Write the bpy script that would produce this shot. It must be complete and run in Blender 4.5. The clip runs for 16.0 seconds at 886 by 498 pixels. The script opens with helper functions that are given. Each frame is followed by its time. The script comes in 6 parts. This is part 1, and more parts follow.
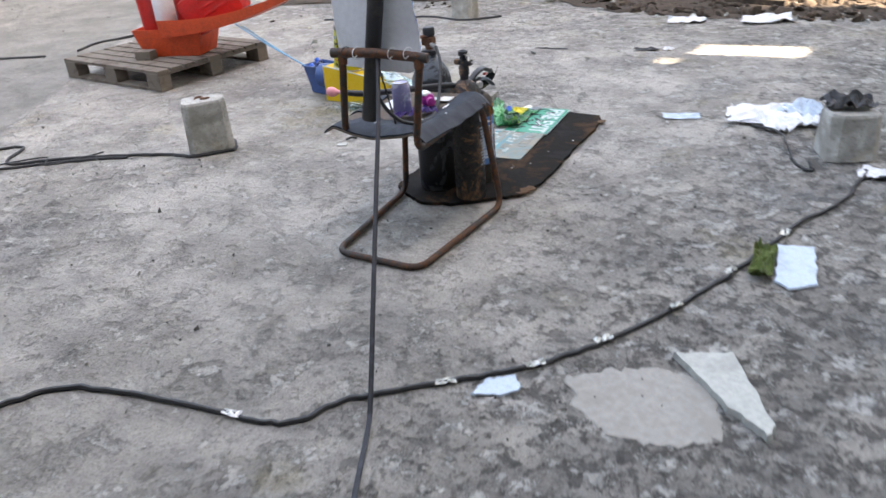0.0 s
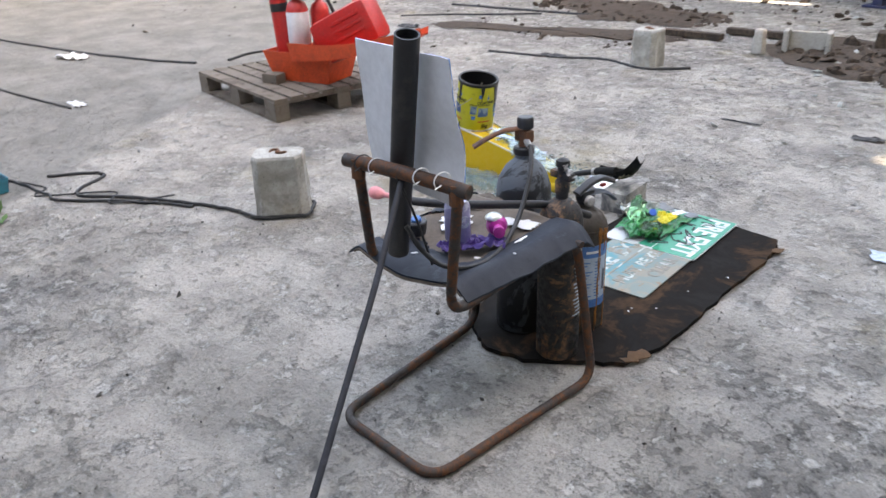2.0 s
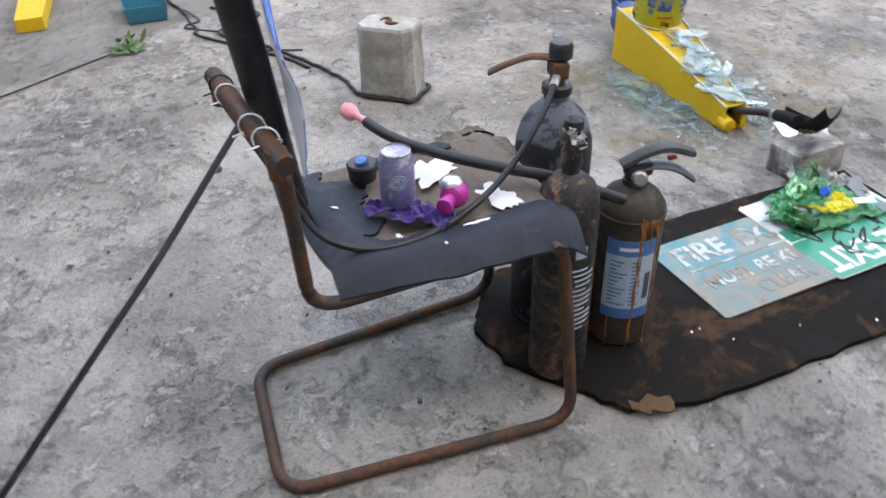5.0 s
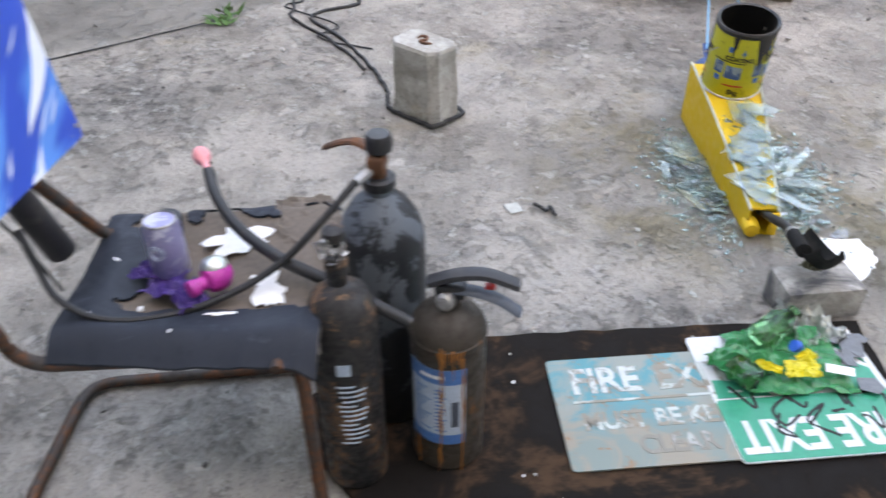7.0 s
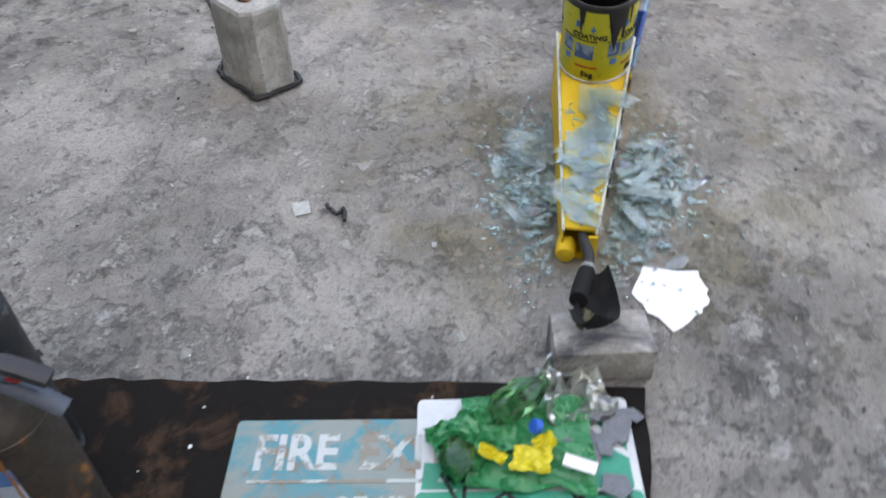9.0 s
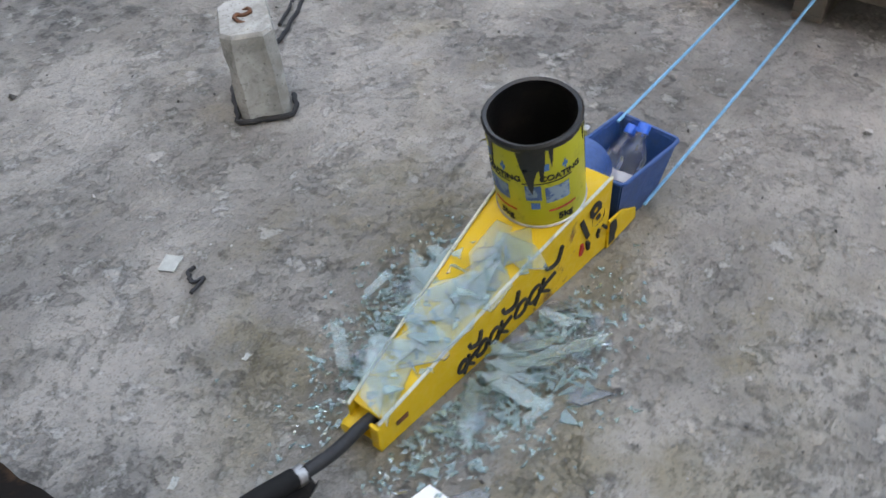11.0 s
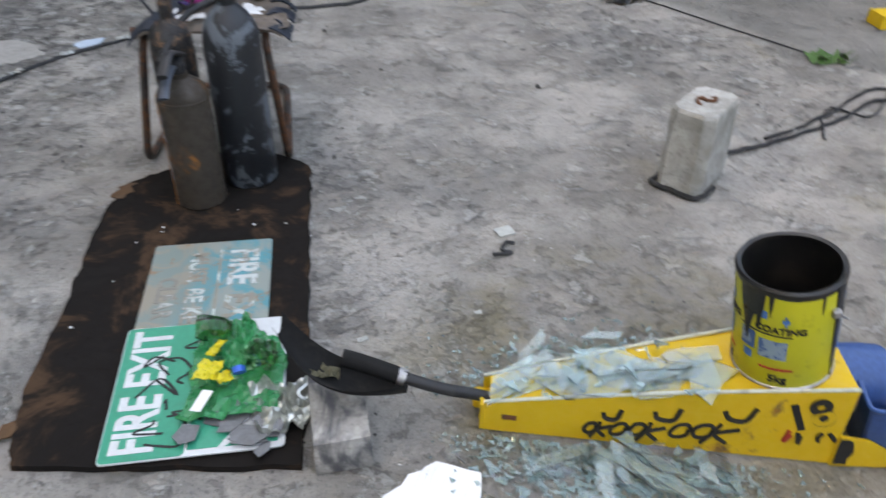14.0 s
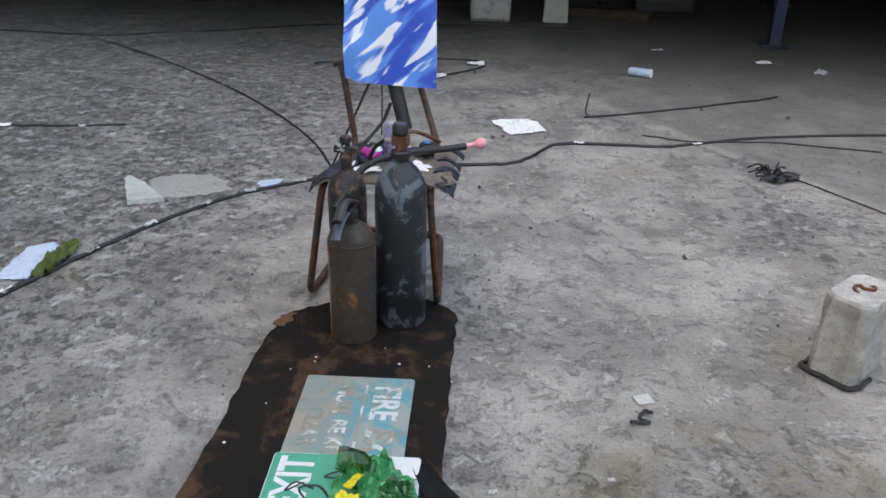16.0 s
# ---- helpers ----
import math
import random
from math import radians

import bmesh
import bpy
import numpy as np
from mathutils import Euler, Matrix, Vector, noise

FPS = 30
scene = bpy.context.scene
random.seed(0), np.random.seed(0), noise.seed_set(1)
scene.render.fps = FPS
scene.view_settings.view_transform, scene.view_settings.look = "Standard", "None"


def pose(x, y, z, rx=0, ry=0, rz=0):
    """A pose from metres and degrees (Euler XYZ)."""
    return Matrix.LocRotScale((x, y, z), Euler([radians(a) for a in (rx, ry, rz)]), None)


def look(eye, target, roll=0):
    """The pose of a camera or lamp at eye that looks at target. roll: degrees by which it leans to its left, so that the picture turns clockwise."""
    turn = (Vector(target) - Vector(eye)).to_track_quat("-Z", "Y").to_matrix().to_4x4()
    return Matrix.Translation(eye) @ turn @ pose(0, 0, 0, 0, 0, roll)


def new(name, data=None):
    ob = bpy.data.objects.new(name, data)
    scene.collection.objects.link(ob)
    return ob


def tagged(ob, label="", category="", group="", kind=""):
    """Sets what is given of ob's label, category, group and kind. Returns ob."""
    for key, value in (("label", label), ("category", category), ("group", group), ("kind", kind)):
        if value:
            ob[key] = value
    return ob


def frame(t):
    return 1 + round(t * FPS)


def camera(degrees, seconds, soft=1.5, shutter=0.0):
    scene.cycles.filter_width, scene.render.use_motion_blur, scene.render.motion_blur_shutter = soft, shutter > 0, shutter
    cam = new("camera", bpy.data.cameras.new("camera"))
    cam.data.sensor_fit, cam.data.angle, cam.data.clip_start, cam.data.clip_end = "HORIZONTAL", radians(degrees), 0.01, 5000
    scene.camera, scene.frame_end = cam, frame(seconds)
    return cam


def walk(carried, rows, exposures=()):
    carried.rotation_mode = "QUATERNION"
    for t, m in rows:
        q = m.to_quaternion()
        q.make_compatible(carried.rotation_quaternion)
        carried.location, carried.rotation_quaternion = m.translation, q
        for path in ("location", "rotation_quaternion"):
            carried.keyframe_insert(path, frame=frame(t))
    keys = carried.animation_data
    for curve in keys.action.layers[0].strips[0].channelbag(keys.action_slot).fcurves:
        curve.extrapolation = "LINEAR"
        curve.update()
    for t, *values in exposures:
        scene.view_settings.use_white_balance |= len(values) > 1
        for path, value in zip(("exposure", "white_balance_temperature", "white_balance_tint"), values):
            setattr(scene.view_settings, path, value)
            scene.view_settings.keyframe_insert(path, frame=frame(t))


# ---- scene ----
cam = camera(58.8, 16.0, 1.5, 0.5)
PATH = [
    (0, (0.381, 1.043, 1.283), (-0.71, 2.459, 0.386), -4.6),
    (0.5, (0.257, 1.33, 1.282), (-0.894, 2.701, 0.39), -2.7),
    (1, (0.139, 1.586, 1.32), (-1.077, 2.999, 0.597), -3.3),
    (1.5, (0.071, 1.83, 1.291), (-1.266, 3.088, 0.497), -3.4),
    (2, (0.024, 2.033, 1.296), (-1.407, 3.139, 0.442), -2.1),
    (2.5, (-0.034, 2.179, 1.271), (-1.487, 3.185, 0.336), -2.0),
    (2.9, (-0.067, 2.288, 1.277), (-1.564, 3.19, 0.305), -2.4),
    (3, (-0.083, 2.305, 1.261), (-1.582, 3.202, 0.288), -2.2),
    (3.2, (-0.076, 2.355, 1.271), (-1.59, 3.205, 0.277), -3.2),
    (5.3, (-0.181, 3.089, 1.238), (-1.785, 3.354, 0.072), -0.2),
    (5.5, (-0.204, 3.162, 1.255), (-1.816, 3.351, 0.086), 0.4),
    (5.8, (-0.234, 3.261, 1.284), (-1.849, 3.339, 0.107), -1.5),
    (6, (-0.257, 3.311, 1.276), (-1.854, 3.283, 0.074), -1.4),
    (6.5, (-0.303, 3.569, 1.322), (-1.852, 3.307, 0.085), -0.1),
    (7, (-0.358, 3.791, 1.341), (-1.938, 3.616, 0.128), -0.3),
    (7.5, (-0.513, 4.016, 1.271), (-2.017, 3.909, -0.042), 0.2),
    (8, (-0.658, 4.18, 1.285), (-2.105, 4.066, -0.091), 1.3),
    (8.5, (-0.753, 4.322, 1.291), (-2.203, 4.185, -0.079), -1.7),
    (9, (-0.889, 4.47, 1.291), (-2.318, 4.156, -0.073), -1.6),
    (9.5, (-1.062, 4.688, 1.315), (-2.486, 4.22, -0.009), -1.5),
    (10, (-1.274, 4.788, 1.336), (-2.646, 4.269, -0.023), 0.9),
    (10.2, (-1.404, 4.875, 1.306), (-2.705, 4.254, -0.08), 0.2),
    (12.3, (-1.989, 5.373, 1.287), (-2.805, 4.113, -0.035), -0.2),
    (12.5, (-2.009, 5.384, 1.25), (-2.764, 4.093, -0.078), 1.8),
    (13, (-2.121, 5.439, 1.257), (-2.616, 3.984, -0.022), -0.4),
    (13.5, (-2.195, 5.557, 1.257), (-2.385, 3.994, 0.022), 0.7),
    (14, (-2.211, 5.657, 1.278), (-2.156, 4.034, 0.11), 0.9),
    (14.5, (-2.184, 5.699, 1.266), (-1.917, 4.017, 0.218), 2.4),
    (15, (-2.158, 5.72, 1.296), (-1.763, 4.012, 0.333), 3.2),
    (15.5, (-2.153, 5.719, 1.318), (-1.732, 3.976, 0.431), 2.7),
    (16, (-2.172, 5.723, 1.332), (-1.767, 3.958, 0.482), 1.3),
]
EXPOSURES = [(0.0, 3.38, 8850, 13), (3.0, 3.45, 8850, 13), (6.0, 3.42, 8950, 14), (8.0, 3.33, 8650, 14), (9.0, 3.05, 8600, 13), (10.5, 2.92, 8500, 10), (13.0, 3.02, 8700, 11), (16.0, 3.00, 9000, 12)]
walk(cam, [(t, look(eye, target, roll)) for t, eye, target, roll in PATH], EXPOSURES)

# ---- light: high sun behind an added, unseen tall wall, open sky over the court ----
SUN_EL, SUN_AZ = 42.0, 80.0
world = bpy.data.worlds.new("sky")
scene.world = world
world.use_nodes = True
wt = world.node_tree
sky = wt.nodes.new("ShaderNodeTexSky")
sky.sky_type, sky.sun_disc = "NISHITA", False
sky.sun_elevation, sky.sun_rotation = radians(SUN_EL), radians(SUN_AZ)
sky.air_density, sky.dust_density, sky.ozone_density = 1.0, 4.0, 0.6
wt.links.new(sky.outputs[0], wt.nodes["Background"].inputs[0])
wt.nodes["Background"].inputs[1].default_value = 0.15
sun = new("sun", bpy.data.lights.new("sun", "SUN"))
sun.data.energy, sun.data.angle, sun.data.color = 5.0, radians(0.5), (1.0, 0.97, 0.93)
SUN_DIR = Vector((math.sin(radians(SUN_AZ)) * math.cos(radians(SUN_EL)), math.cos(radians(SUN_AZ)) * math.cos(radians(SUN_EL)), math.sin(radians(SUN_EL))))
sun.matrix_world = look(SUN_DIR * 30, (0, 0, 0))


# ---- materials ----
class Mat:
    """A small builder round a node material."""

    def __init__(self, name, rough=0.7, metal=0.0, spec=0.5):
        self.m = bpy.data.materials.new(name)
        self.m.use_nodes = True
        self.t = self.m.node_tree
        self.b = self.t.nodes["Principled BSDF"]
        self.b.inputs["Roughness"].default_value = rough
        self.b.inputs["Metallic"].default_value = metal
        self.b.inputs["Specular IOR Level"].default_value = spec
        self.co = self.t.nodes.new("ShaderNodeTexCoord").outputs["Object"]

    def world_co(self):
        self.co = self.t.nodes.new("ShaderNodeNewGeometry").outputs["Position"]
        return self

    def put(self, slot, v):
        if hasattr(v, "is_output"):
            self.t.links.new(v, slot)
        else:
            slot.default_value = v

    def noise(self, scale, detail=5.0, rough=0.6, distort=0.0, stretch=None):
        n = self.t.nodes.new("ShaderNodeTexNoise")
        n.inputs["Scale"].default_value, n.inputs["Detail"].default_value = scale, detail
        n.inputs["Roughness"].default_value, n.inputs["Distortion"].default_value = rough, distort
        co = self.co
        if stretch:
            mp = self.t.nodes.new("ShaderNodeMapping")
            mp.inputs["Scale"].default_value = stretch
            self.t.links.new(self.co, mp.inputs[0])
            co = mp.outputs[0]
        self.t.links.new(co, n.inputs["Vector"])
        return n.outputs["Fac"]

    def cells(self, scale, feature="F1"):
        n = self.t.nodes.new("ShaderNodeTexVoronoi")
        n.feature = feature
        n.inputs["Scale"].default_value = scale
        self.t.links.new(self.co, n.inputs["Vector"])
        return n.outputs["Distance"]

    def step(self, v, lo, hi, a=0.0, b=1.0):
        n = self.t.nodes.new("ShaderNodeMapRange")
        n.interpolation_type = "SMOOTHSTEP"
        self.t.links.new(v, n.inputs[0])
        for i, x in enumerate((lo, hi, a, b)):
            n.inputs[i + 1].default_value = x
        return n.outputs[0]

    def axis(self, k, lo, hi):
        n = self.t.nodes.new("ShaderNodeSeparateXYZ")
        self.t.links.new(self.co, n.inputs[0])
        return self.step(n.outputs[k], lo, hi)

    def math(self, op, a, b=0.0):
        n = self.t.nodes.new("ShaderNodeMath")
        n.operation = op
        self.put(n.inputs[0], a)
        self.put(n.inputs[1], b)
        return n.outputs[0]

    def mix(self, f, a, b, blend="MIX"):
        n = self.t.nodes.new("ShaderNodeMix")
        n.data_type, n.blend_type = "RGBA", blend
        self.put(n.inputs[0], f)
        for slot, v in ((n.inputs[6], a), (n.inputs[7], b)):
            self.put(slot, v if hasattr(v, "is_output") else (*v, 1.0) if len(v) == 3 else v)
        return n.outputs[2]

    def random(self):
        return self.t.nodes.new("ShaderNodeObjectInfo").outputs["Random"]

    def done(self, color, rough=None, bump=None, strength=0.3, depth=0.004):
        self.put(self.b.inputs["Base Color"], color if hasattr(color, "is_output") else (*color, 1.0))
        if rough is not None:
            self.put(self.b.inputs["Roughness"], rough)
        if bump is not None:
            n = self.t.nodes.new("ShaderNodeBump")
            n.inputs["Strength"].default_value, n.inputs["Distance"].default_value = strength, depth
            self.t.links.new(bump, n.inputs["Height"])
            self.t.links.new(n.outputs[0], self.b.inputs["Normal"])
        return self.m


def concrete_floor():
    k = Mat("worn_concrete_floor", 0.85, spec=0.3).world_co()
    wide, mid = k.noise(0.75, 5, 0.6), k.noise(2.1, 8, 0.66)
    n5, n14, n9, n40 = k.noise(4.6, 10, 0.70), k.noise(15, 10, 0.72), k.noise(9.3, 10, 0.74), k.noise(43, 7, 0.7)
    grit = k.noise(150, 3, 0.7)
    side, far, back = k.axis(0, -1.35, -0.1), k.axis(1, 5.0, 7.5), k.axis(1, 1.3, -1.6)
    dirty = k.math("MAXIMUM", k.math("MULTIPLY", side, 0.95), k.math("MULTIPLY", far, 0.7))
    dirty = k.math("MAXIMUM", dirty, k.math("MULTIPLY", k.step(wide, 0.50, 0.66), 0.5))
    col = k.mix(k.step(mid, 0.38, 0.62), (0.300, 0.279, 0.251), (0.465, 0.436, 0.393))
    soft = k.math("MULTIPLY", k.step(k.math("ADD", k.noise(1.5, 7, 0.68), k.math("MULTIPLY", dirty, 0.06)), 0.48, 0.64), 0.5)
    col = k.mix(soft, col, (0.205, 0.200, 0.195))
    lift = k.math("MULTIPLY", dirty, 0.055)
    col = k.mix(k.math("MULTIPLY", k.axis(0, -0.9, 0.3), 0.30), col, (0.170, 0.163, 0.150))
    # layers of flaking: broad worn skin, scabs, pale scoured scale, pits
    skin = k.step(k.math("ADD", n5, lift), 0.545, 0.570)
    col = k.mix(k.math("MULTIPLY", skin, k.math("ADD", 0.17, k.math("MULTIPLY", dirty, 0.24))), col, (0.150, 0.143, 0.135))
    wear = k.math("ADD", 0.36, k.math("MULTIPLY", dirty, 0.64))
    scab = k.step(k.math("ADD", n14, k.math("ADD", lift, k.math("MULTIPLY", soft, 0.06))), 0.585, 0.612)
    col = k.mix(k.math("MULTIPLY", k.math("MULTIPLY", scab, 0.82), wear), col, (0.085, 0.080, 0.075))
    pale = k.step(k.math("ADD", n9, k.math("MULTIPLY", dirty, 0.02)), 0.560, 0.590)
    col = k.mix(k.math("MULTIPLY", pale, k.math("ADD", 0.48, k.math("MULTIPLY", dirty, 0.22))), col, (0.62, 0.605, 0.57))
    pits = k.step(k.math("ADD", n40, k.math("MULTIPLY", lift, 0.6)), 0.585, 0.625)
    col = k.mix(k.math("MULTIPLY", k.math("MULTIPLY", pits, 0.68), wear), col, (0.095, 0.090, 0.083))
    damp = k.math("MULTIPLY", k.step(k.noise(0.9, 5, 0.6), 0.50, 0.64), k.math("MAXIMUM", dirty, 0.15))
    col = k.mix(k.math("MULTIPLY", damp, 0.32), col, (0.23, 0.235, 0.24))
    ochre = k.step(k.noise(1.9, 6, 0.66), 0.58, 0.70)
    col = k.mix(k.math("MULTIPLY", ochre, 0.36), col, (0.33, 0.275, 0.16))
    # yellowish stain round the beam
    zone = k.math("MULTIPLY", k.math("MULTIPLY", k.axis(0, -3.5, -2.9), k.axis(0, -1.9, -2.3)), k.math("MULTIPLY", k.axis(1, 3.7, 4.1), k.axis(1, 5.3, 4.9)))
    tint = k.math("MULTIPLY", zone, k.step(k.noise(3.4, 6, 0.66), 0.44, 0.62))
    col = k.mix(k.math("MULTIPLY", tint, 0.60), col, (0.25, 0.212, 0.120))
    # shade under the northern slab and on the far west side, painted into the colour
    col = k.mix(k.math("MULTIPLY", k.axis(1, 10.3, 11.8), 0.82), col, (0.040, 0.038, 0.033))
    west_shade = k.math("MULTIPLY", k.math("MULTIPLY", k.axis(0, -5.5, -8.5), k.axis(1, 4.6, 2.6)), k.step(wide, 0.35, 0.55, 0.5, 1.0))
    col = k.mix(k.math("MULTIPLY", west_shade, 0.78), col, (0.15, 0.148, 0.135))
    # smoother, duller screed beyond a slanting joint
    xyz = k.t.nodes.new("ShaderNodeSeparateXYZ")
    k.t.links.new(k.co, xyz.inputs[0])
    off = k.math("ADD", k.math("MULTIPLY", xyz.outputs[0], 0.747), k.math("ADD", k.math("MULTIPLY", xyz.outputs[1], 0.664), 1.174))
    screed = k.step(k.math("ADD", off, k.math("MULTIPLY", k.noise(5.0, 4, 0.6), 0.10)), 0.05, -0.06)
    dull = k.mix(k.step(k.noise(2.6, 9, 0.7), 0.36, 0.64), (0.135, 0.131, 0.119), (0.215, 0.208, 0.190))
    screed = k.math("MULTIPLY", screed, k.axis(0, -0.9, -2.6))
    col = k.mix(k.math("MULTIPLY", screed, 0.85), col, dull)
    spots = k.step(k.cells(6.0), 0.04, 0.10, 1.0, 0.0)
    col = k.mix(k.math("MULTIPLY", k.math("MULTIPLY", spots, k.step(k.noise(3.3, 3), 0.52, 0.60)), 0.75), col, (0.045, 0.042, 0.04))
    chips = k.step(k.cells(23.0), 0.07, 0.11, 1.0, 0.0)
    col = k.mix(k.math("MULTIPLY", k.math("MULTIPLY", chips, k.step(k.noise(5.1, 2), 0.58, 0.64)), 0.6), col, (0.70, 0.69, 0.66))
    # shade of the southern slab painted into the colour, deepening southward
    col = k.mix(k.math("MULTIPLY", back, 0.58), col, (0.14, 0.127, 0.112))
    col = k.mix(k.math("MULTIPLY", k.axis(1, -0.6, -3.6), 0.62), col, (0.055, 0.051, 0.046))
    col = k.mix(k.math("MULTIPLY", k.step(grit, 0.34, 0.46, 1.0, 0.0), 0.5), col, (0.14, 0.135, 0.13))
    h = k.math("ADD", k.math("MULTIPLY", n14, 1.2), k.math("MULTIPLY", n40, 0.8))
    h = k.math("SUBTRACT", h, k.math("ADD", k.math("MULTIPLY", scab, 0.35), k.math("MULTIPLY", skin, 0.35)))
    h = k.math("ADD", h, k.math("MULTIPLY", pale, 0.25))
    h = k.math("MULTIPLY", h, k.math("SUBTRACT", 1.0, k.math("MULTIPLY", screed, 0.6)))
    return k.done(col, k.math("SUBTRACT", 0.92, k.math("MULTIPLY", damp, 0.45)), h, 1.0, 0.02)


def plain(name, color, rough=0.6, metal=0.0, dirt=0.35, dirt_color=(0.10, 0.085, 0.07), scale=9.0, bump=0.15, spec=0.5, tone=0.12):
    """A painted, plastic or bare surface with grain, a slow drift of tone and dirt."""
    k = Mat(name, rough, metal, spec)
    n1, n2 = k.noise(scale, 6, 0.65, 0.3), k.noise(scale * 7, 4, 0.6)
    col = k.mix(k.step(n2, 0.3, 0.7), [c * (1 - tone) for c in color], [min(1, c * (1 + tone)) for c in color])
    col = k.mix(k.math("MULTIPLY", k.step(n1, 0.50, 0.68), dirt), col, dirt_color)
    return k.done(col, k.step(n1, 0.3, 0.7, max(0.03, rough - 0.08), min(1, rough + 0.12)), n2, bump, 0.002)


def rusty(name, paint, rust=(0.20, 0.075, 0.03), deep=(0.055, 0.032, 0.024), lo=0.46, hi=0.56, rough=0.75, metal=0.2, scale=11.0, stretch=None):
    """Old paint over rusted steel."""
    k = Mat(name, rough, metal)
    n1, n2, n3 = k.noise(scale, 8, 0.7, 0.5, stretch), k.noise(scale * 5, 6, 0.7), k.noise(scale * 0.35, 3)
    iron = k.mix(k.step(n2, 0.38, 0.64), deep, rust)
    col = k.mix(k.step(k.math("ADD", n1, k.math("MULTIPLY", k.math("SUBTRACT", n3, 0.5), 0.5)), lo, hi), paint, iron)
    return k.done(col, k.step(n2, 0.3, 0.7, rough - 0.15, 0.95), k.math("ADD", n1, n2), 0.35, 0.002)


def block_concrete():
    k = Mat("cast_concrete", 0.9, spec=0.3)
    n1, n2, v = k.noise(7, 7, 0.65, 0.4), k.noise(60, 5, 0.65), k.cells(38)
    col = k.mix(k.step(n1, 0.35, 0.65), (0.25, 0.24, 0.21), (0.45, 0.44, 0.41))
    col = k.mix(k.math("MULTIPLY", k.step(k.noise(4, 5, 0.6), 0.55, 0.68), 0.5), col, (0.30, 0.24, 0.15))
    col = k.mix(k.math("MULTIPLY", k.step(n2, 0.52, 0.66), 0.5), col, (0.17, 0.165, 0.15))
    col = k.mix(k.step(v, 0.06, 0.13, 0.85, 0.0), col, (0.11, 0.105, 0.09))
    return k.done(col, 0.9, k.math("ADD", n2, k.step(v, 0.05, 0.13)), 0.45, 0.004)


def weathered_sign():
    k = Mat("weathered_turquoise_sign", 0.55)
    n1, n2 = k.noise(7.5, 7, 0.62, 0.8), k.noise(14, 7, 0.7, 0.4)
    col = k.mix(k.step(n1, 0.44, 0.54), (0.060, 0.245, 0.280), (0.225, 0.260, 0.235))
    col = k.mix(k.step(k.math("ADD", n2, k.axis(1, 0.30, 0.02)), 0.75, 1.45, 0.0, 0.55), col, (0.27, 0.20, 0.135))
    col = k.mix(k.step(n2, 0.55, 0.63, 0.0, 0.8), col, (0.27, 0.145, 0.070))
    return k.done(col, 0.6, n2, 0.2, 0.001)


def blue_white_panel():
    k = Mat("blue_streaked_panel", 0.4)
    mp = k.t.nodes.new("ShaderNodeMapping")
    mp.vector_type = "TEXTURE"
    mp.inputs["Rotation"].default_value = (0, 0, radians(-42))
    mp.inputs["Scale"].default_value = (1.6, 0.36, 1.0)
    k.t.links.new(k.co, mp.inputs[0])
    keep = k.co
    k.co = mp.outputs[0]
    n1, n2 = k.noise(3.4, 3, 0.5, 0.5), k.noise(5.2, 3, 0.5, 0.5)
    k.co = keep
    col = k.mix(k.step(n1, 0.46, 0.53), (0.018, 0.085, 0.50), (0.07, 0.27, 0.72))
    col = k.mix(k.step(n2, 0.52, 0.56), col, (0.80, 0.84, 0.90))
    col = k.mix(k.step(k.noise(16, 7, 0.7), 0.64, 0.70), col, (0.30, 0.29, 0.28))
    return k.done(col, 0.45, n2, 0.1, 0.001)


def scuffed(name, base, wear, lo=0.56, hi=0.66, rough=0.5, scale=8.0, metal=0.0):
    k = Mat(name, rough, metal)
    n1, n2 = k.noise(scale, 8, 0.68, 0.6), k.noise(scale * 6, 5, 0.6)
    col = k.mix(k.step(n1, lo, hi), base, wear)
    col = k.mix(k.step(n2, 0.58, 0.72, 0.0, 0.5), col, [c * 0.45 for c in base])
    return k.done(col, k.step(n1, 0.3, 0.7, rough - 0.1, rough + 0.2), n2, 0.25, 0.002)


def clear(name, tint, rough=0.05, through_=1.0):
    k = Mat(name, rough)
    k.b.inputs["Transmission Weight"].default_value = through_
    k.b.inputs["IOR"].default_value = 1.45
    n = k.noise(25, 4)
    return k.done(k.mix(k.step(n, 0.3, 0.7), tint, [min(1.0, c * 1.12) for c in tint]), rough, n, 0.05, 0.001)


def foil(name, color):
    k = Mat(name, 0.28, 0.85)
    n = k.noise(40, 5, 0.6, 0.5)
    return k.done(k.mix(k.step(n, 0.35, 0.65), [c * 0.7 for c in color], color), 0.3, n, 0.5, 0.004)


def sooty_brick():
    """Concrete brick with a soft blue-grey smear along its length."""
    k = Mat("smeared_concrete_brick", 0.92, spec=0.3)
    n1, n2, n3 = k.noise(7, 6, 0.62, 0.6, (1.5, 0.75, 1.0)), k.noise(70, 5, 0.65), k.noise(16, 6, 0.7)
    col = k.mix(k.step(n3, 0.35, 0.65), (0.26, 0.245, 0.22), (0.42, 0.405, 0.375))
    col = k.mix(k.step(n1, 0.42, 0.56, 0.0, 0.85), col, (0.055, 0.058, 0.068))
    col = k.mix(k.math("MULTIPLY", k.step(n2, 0.52, 0.66), 0.5), col, (0.15, 0.145, 0.135))
    return k.done(col, 0.92, k.math("ADD", n2, n3), 0.5, 0.004)


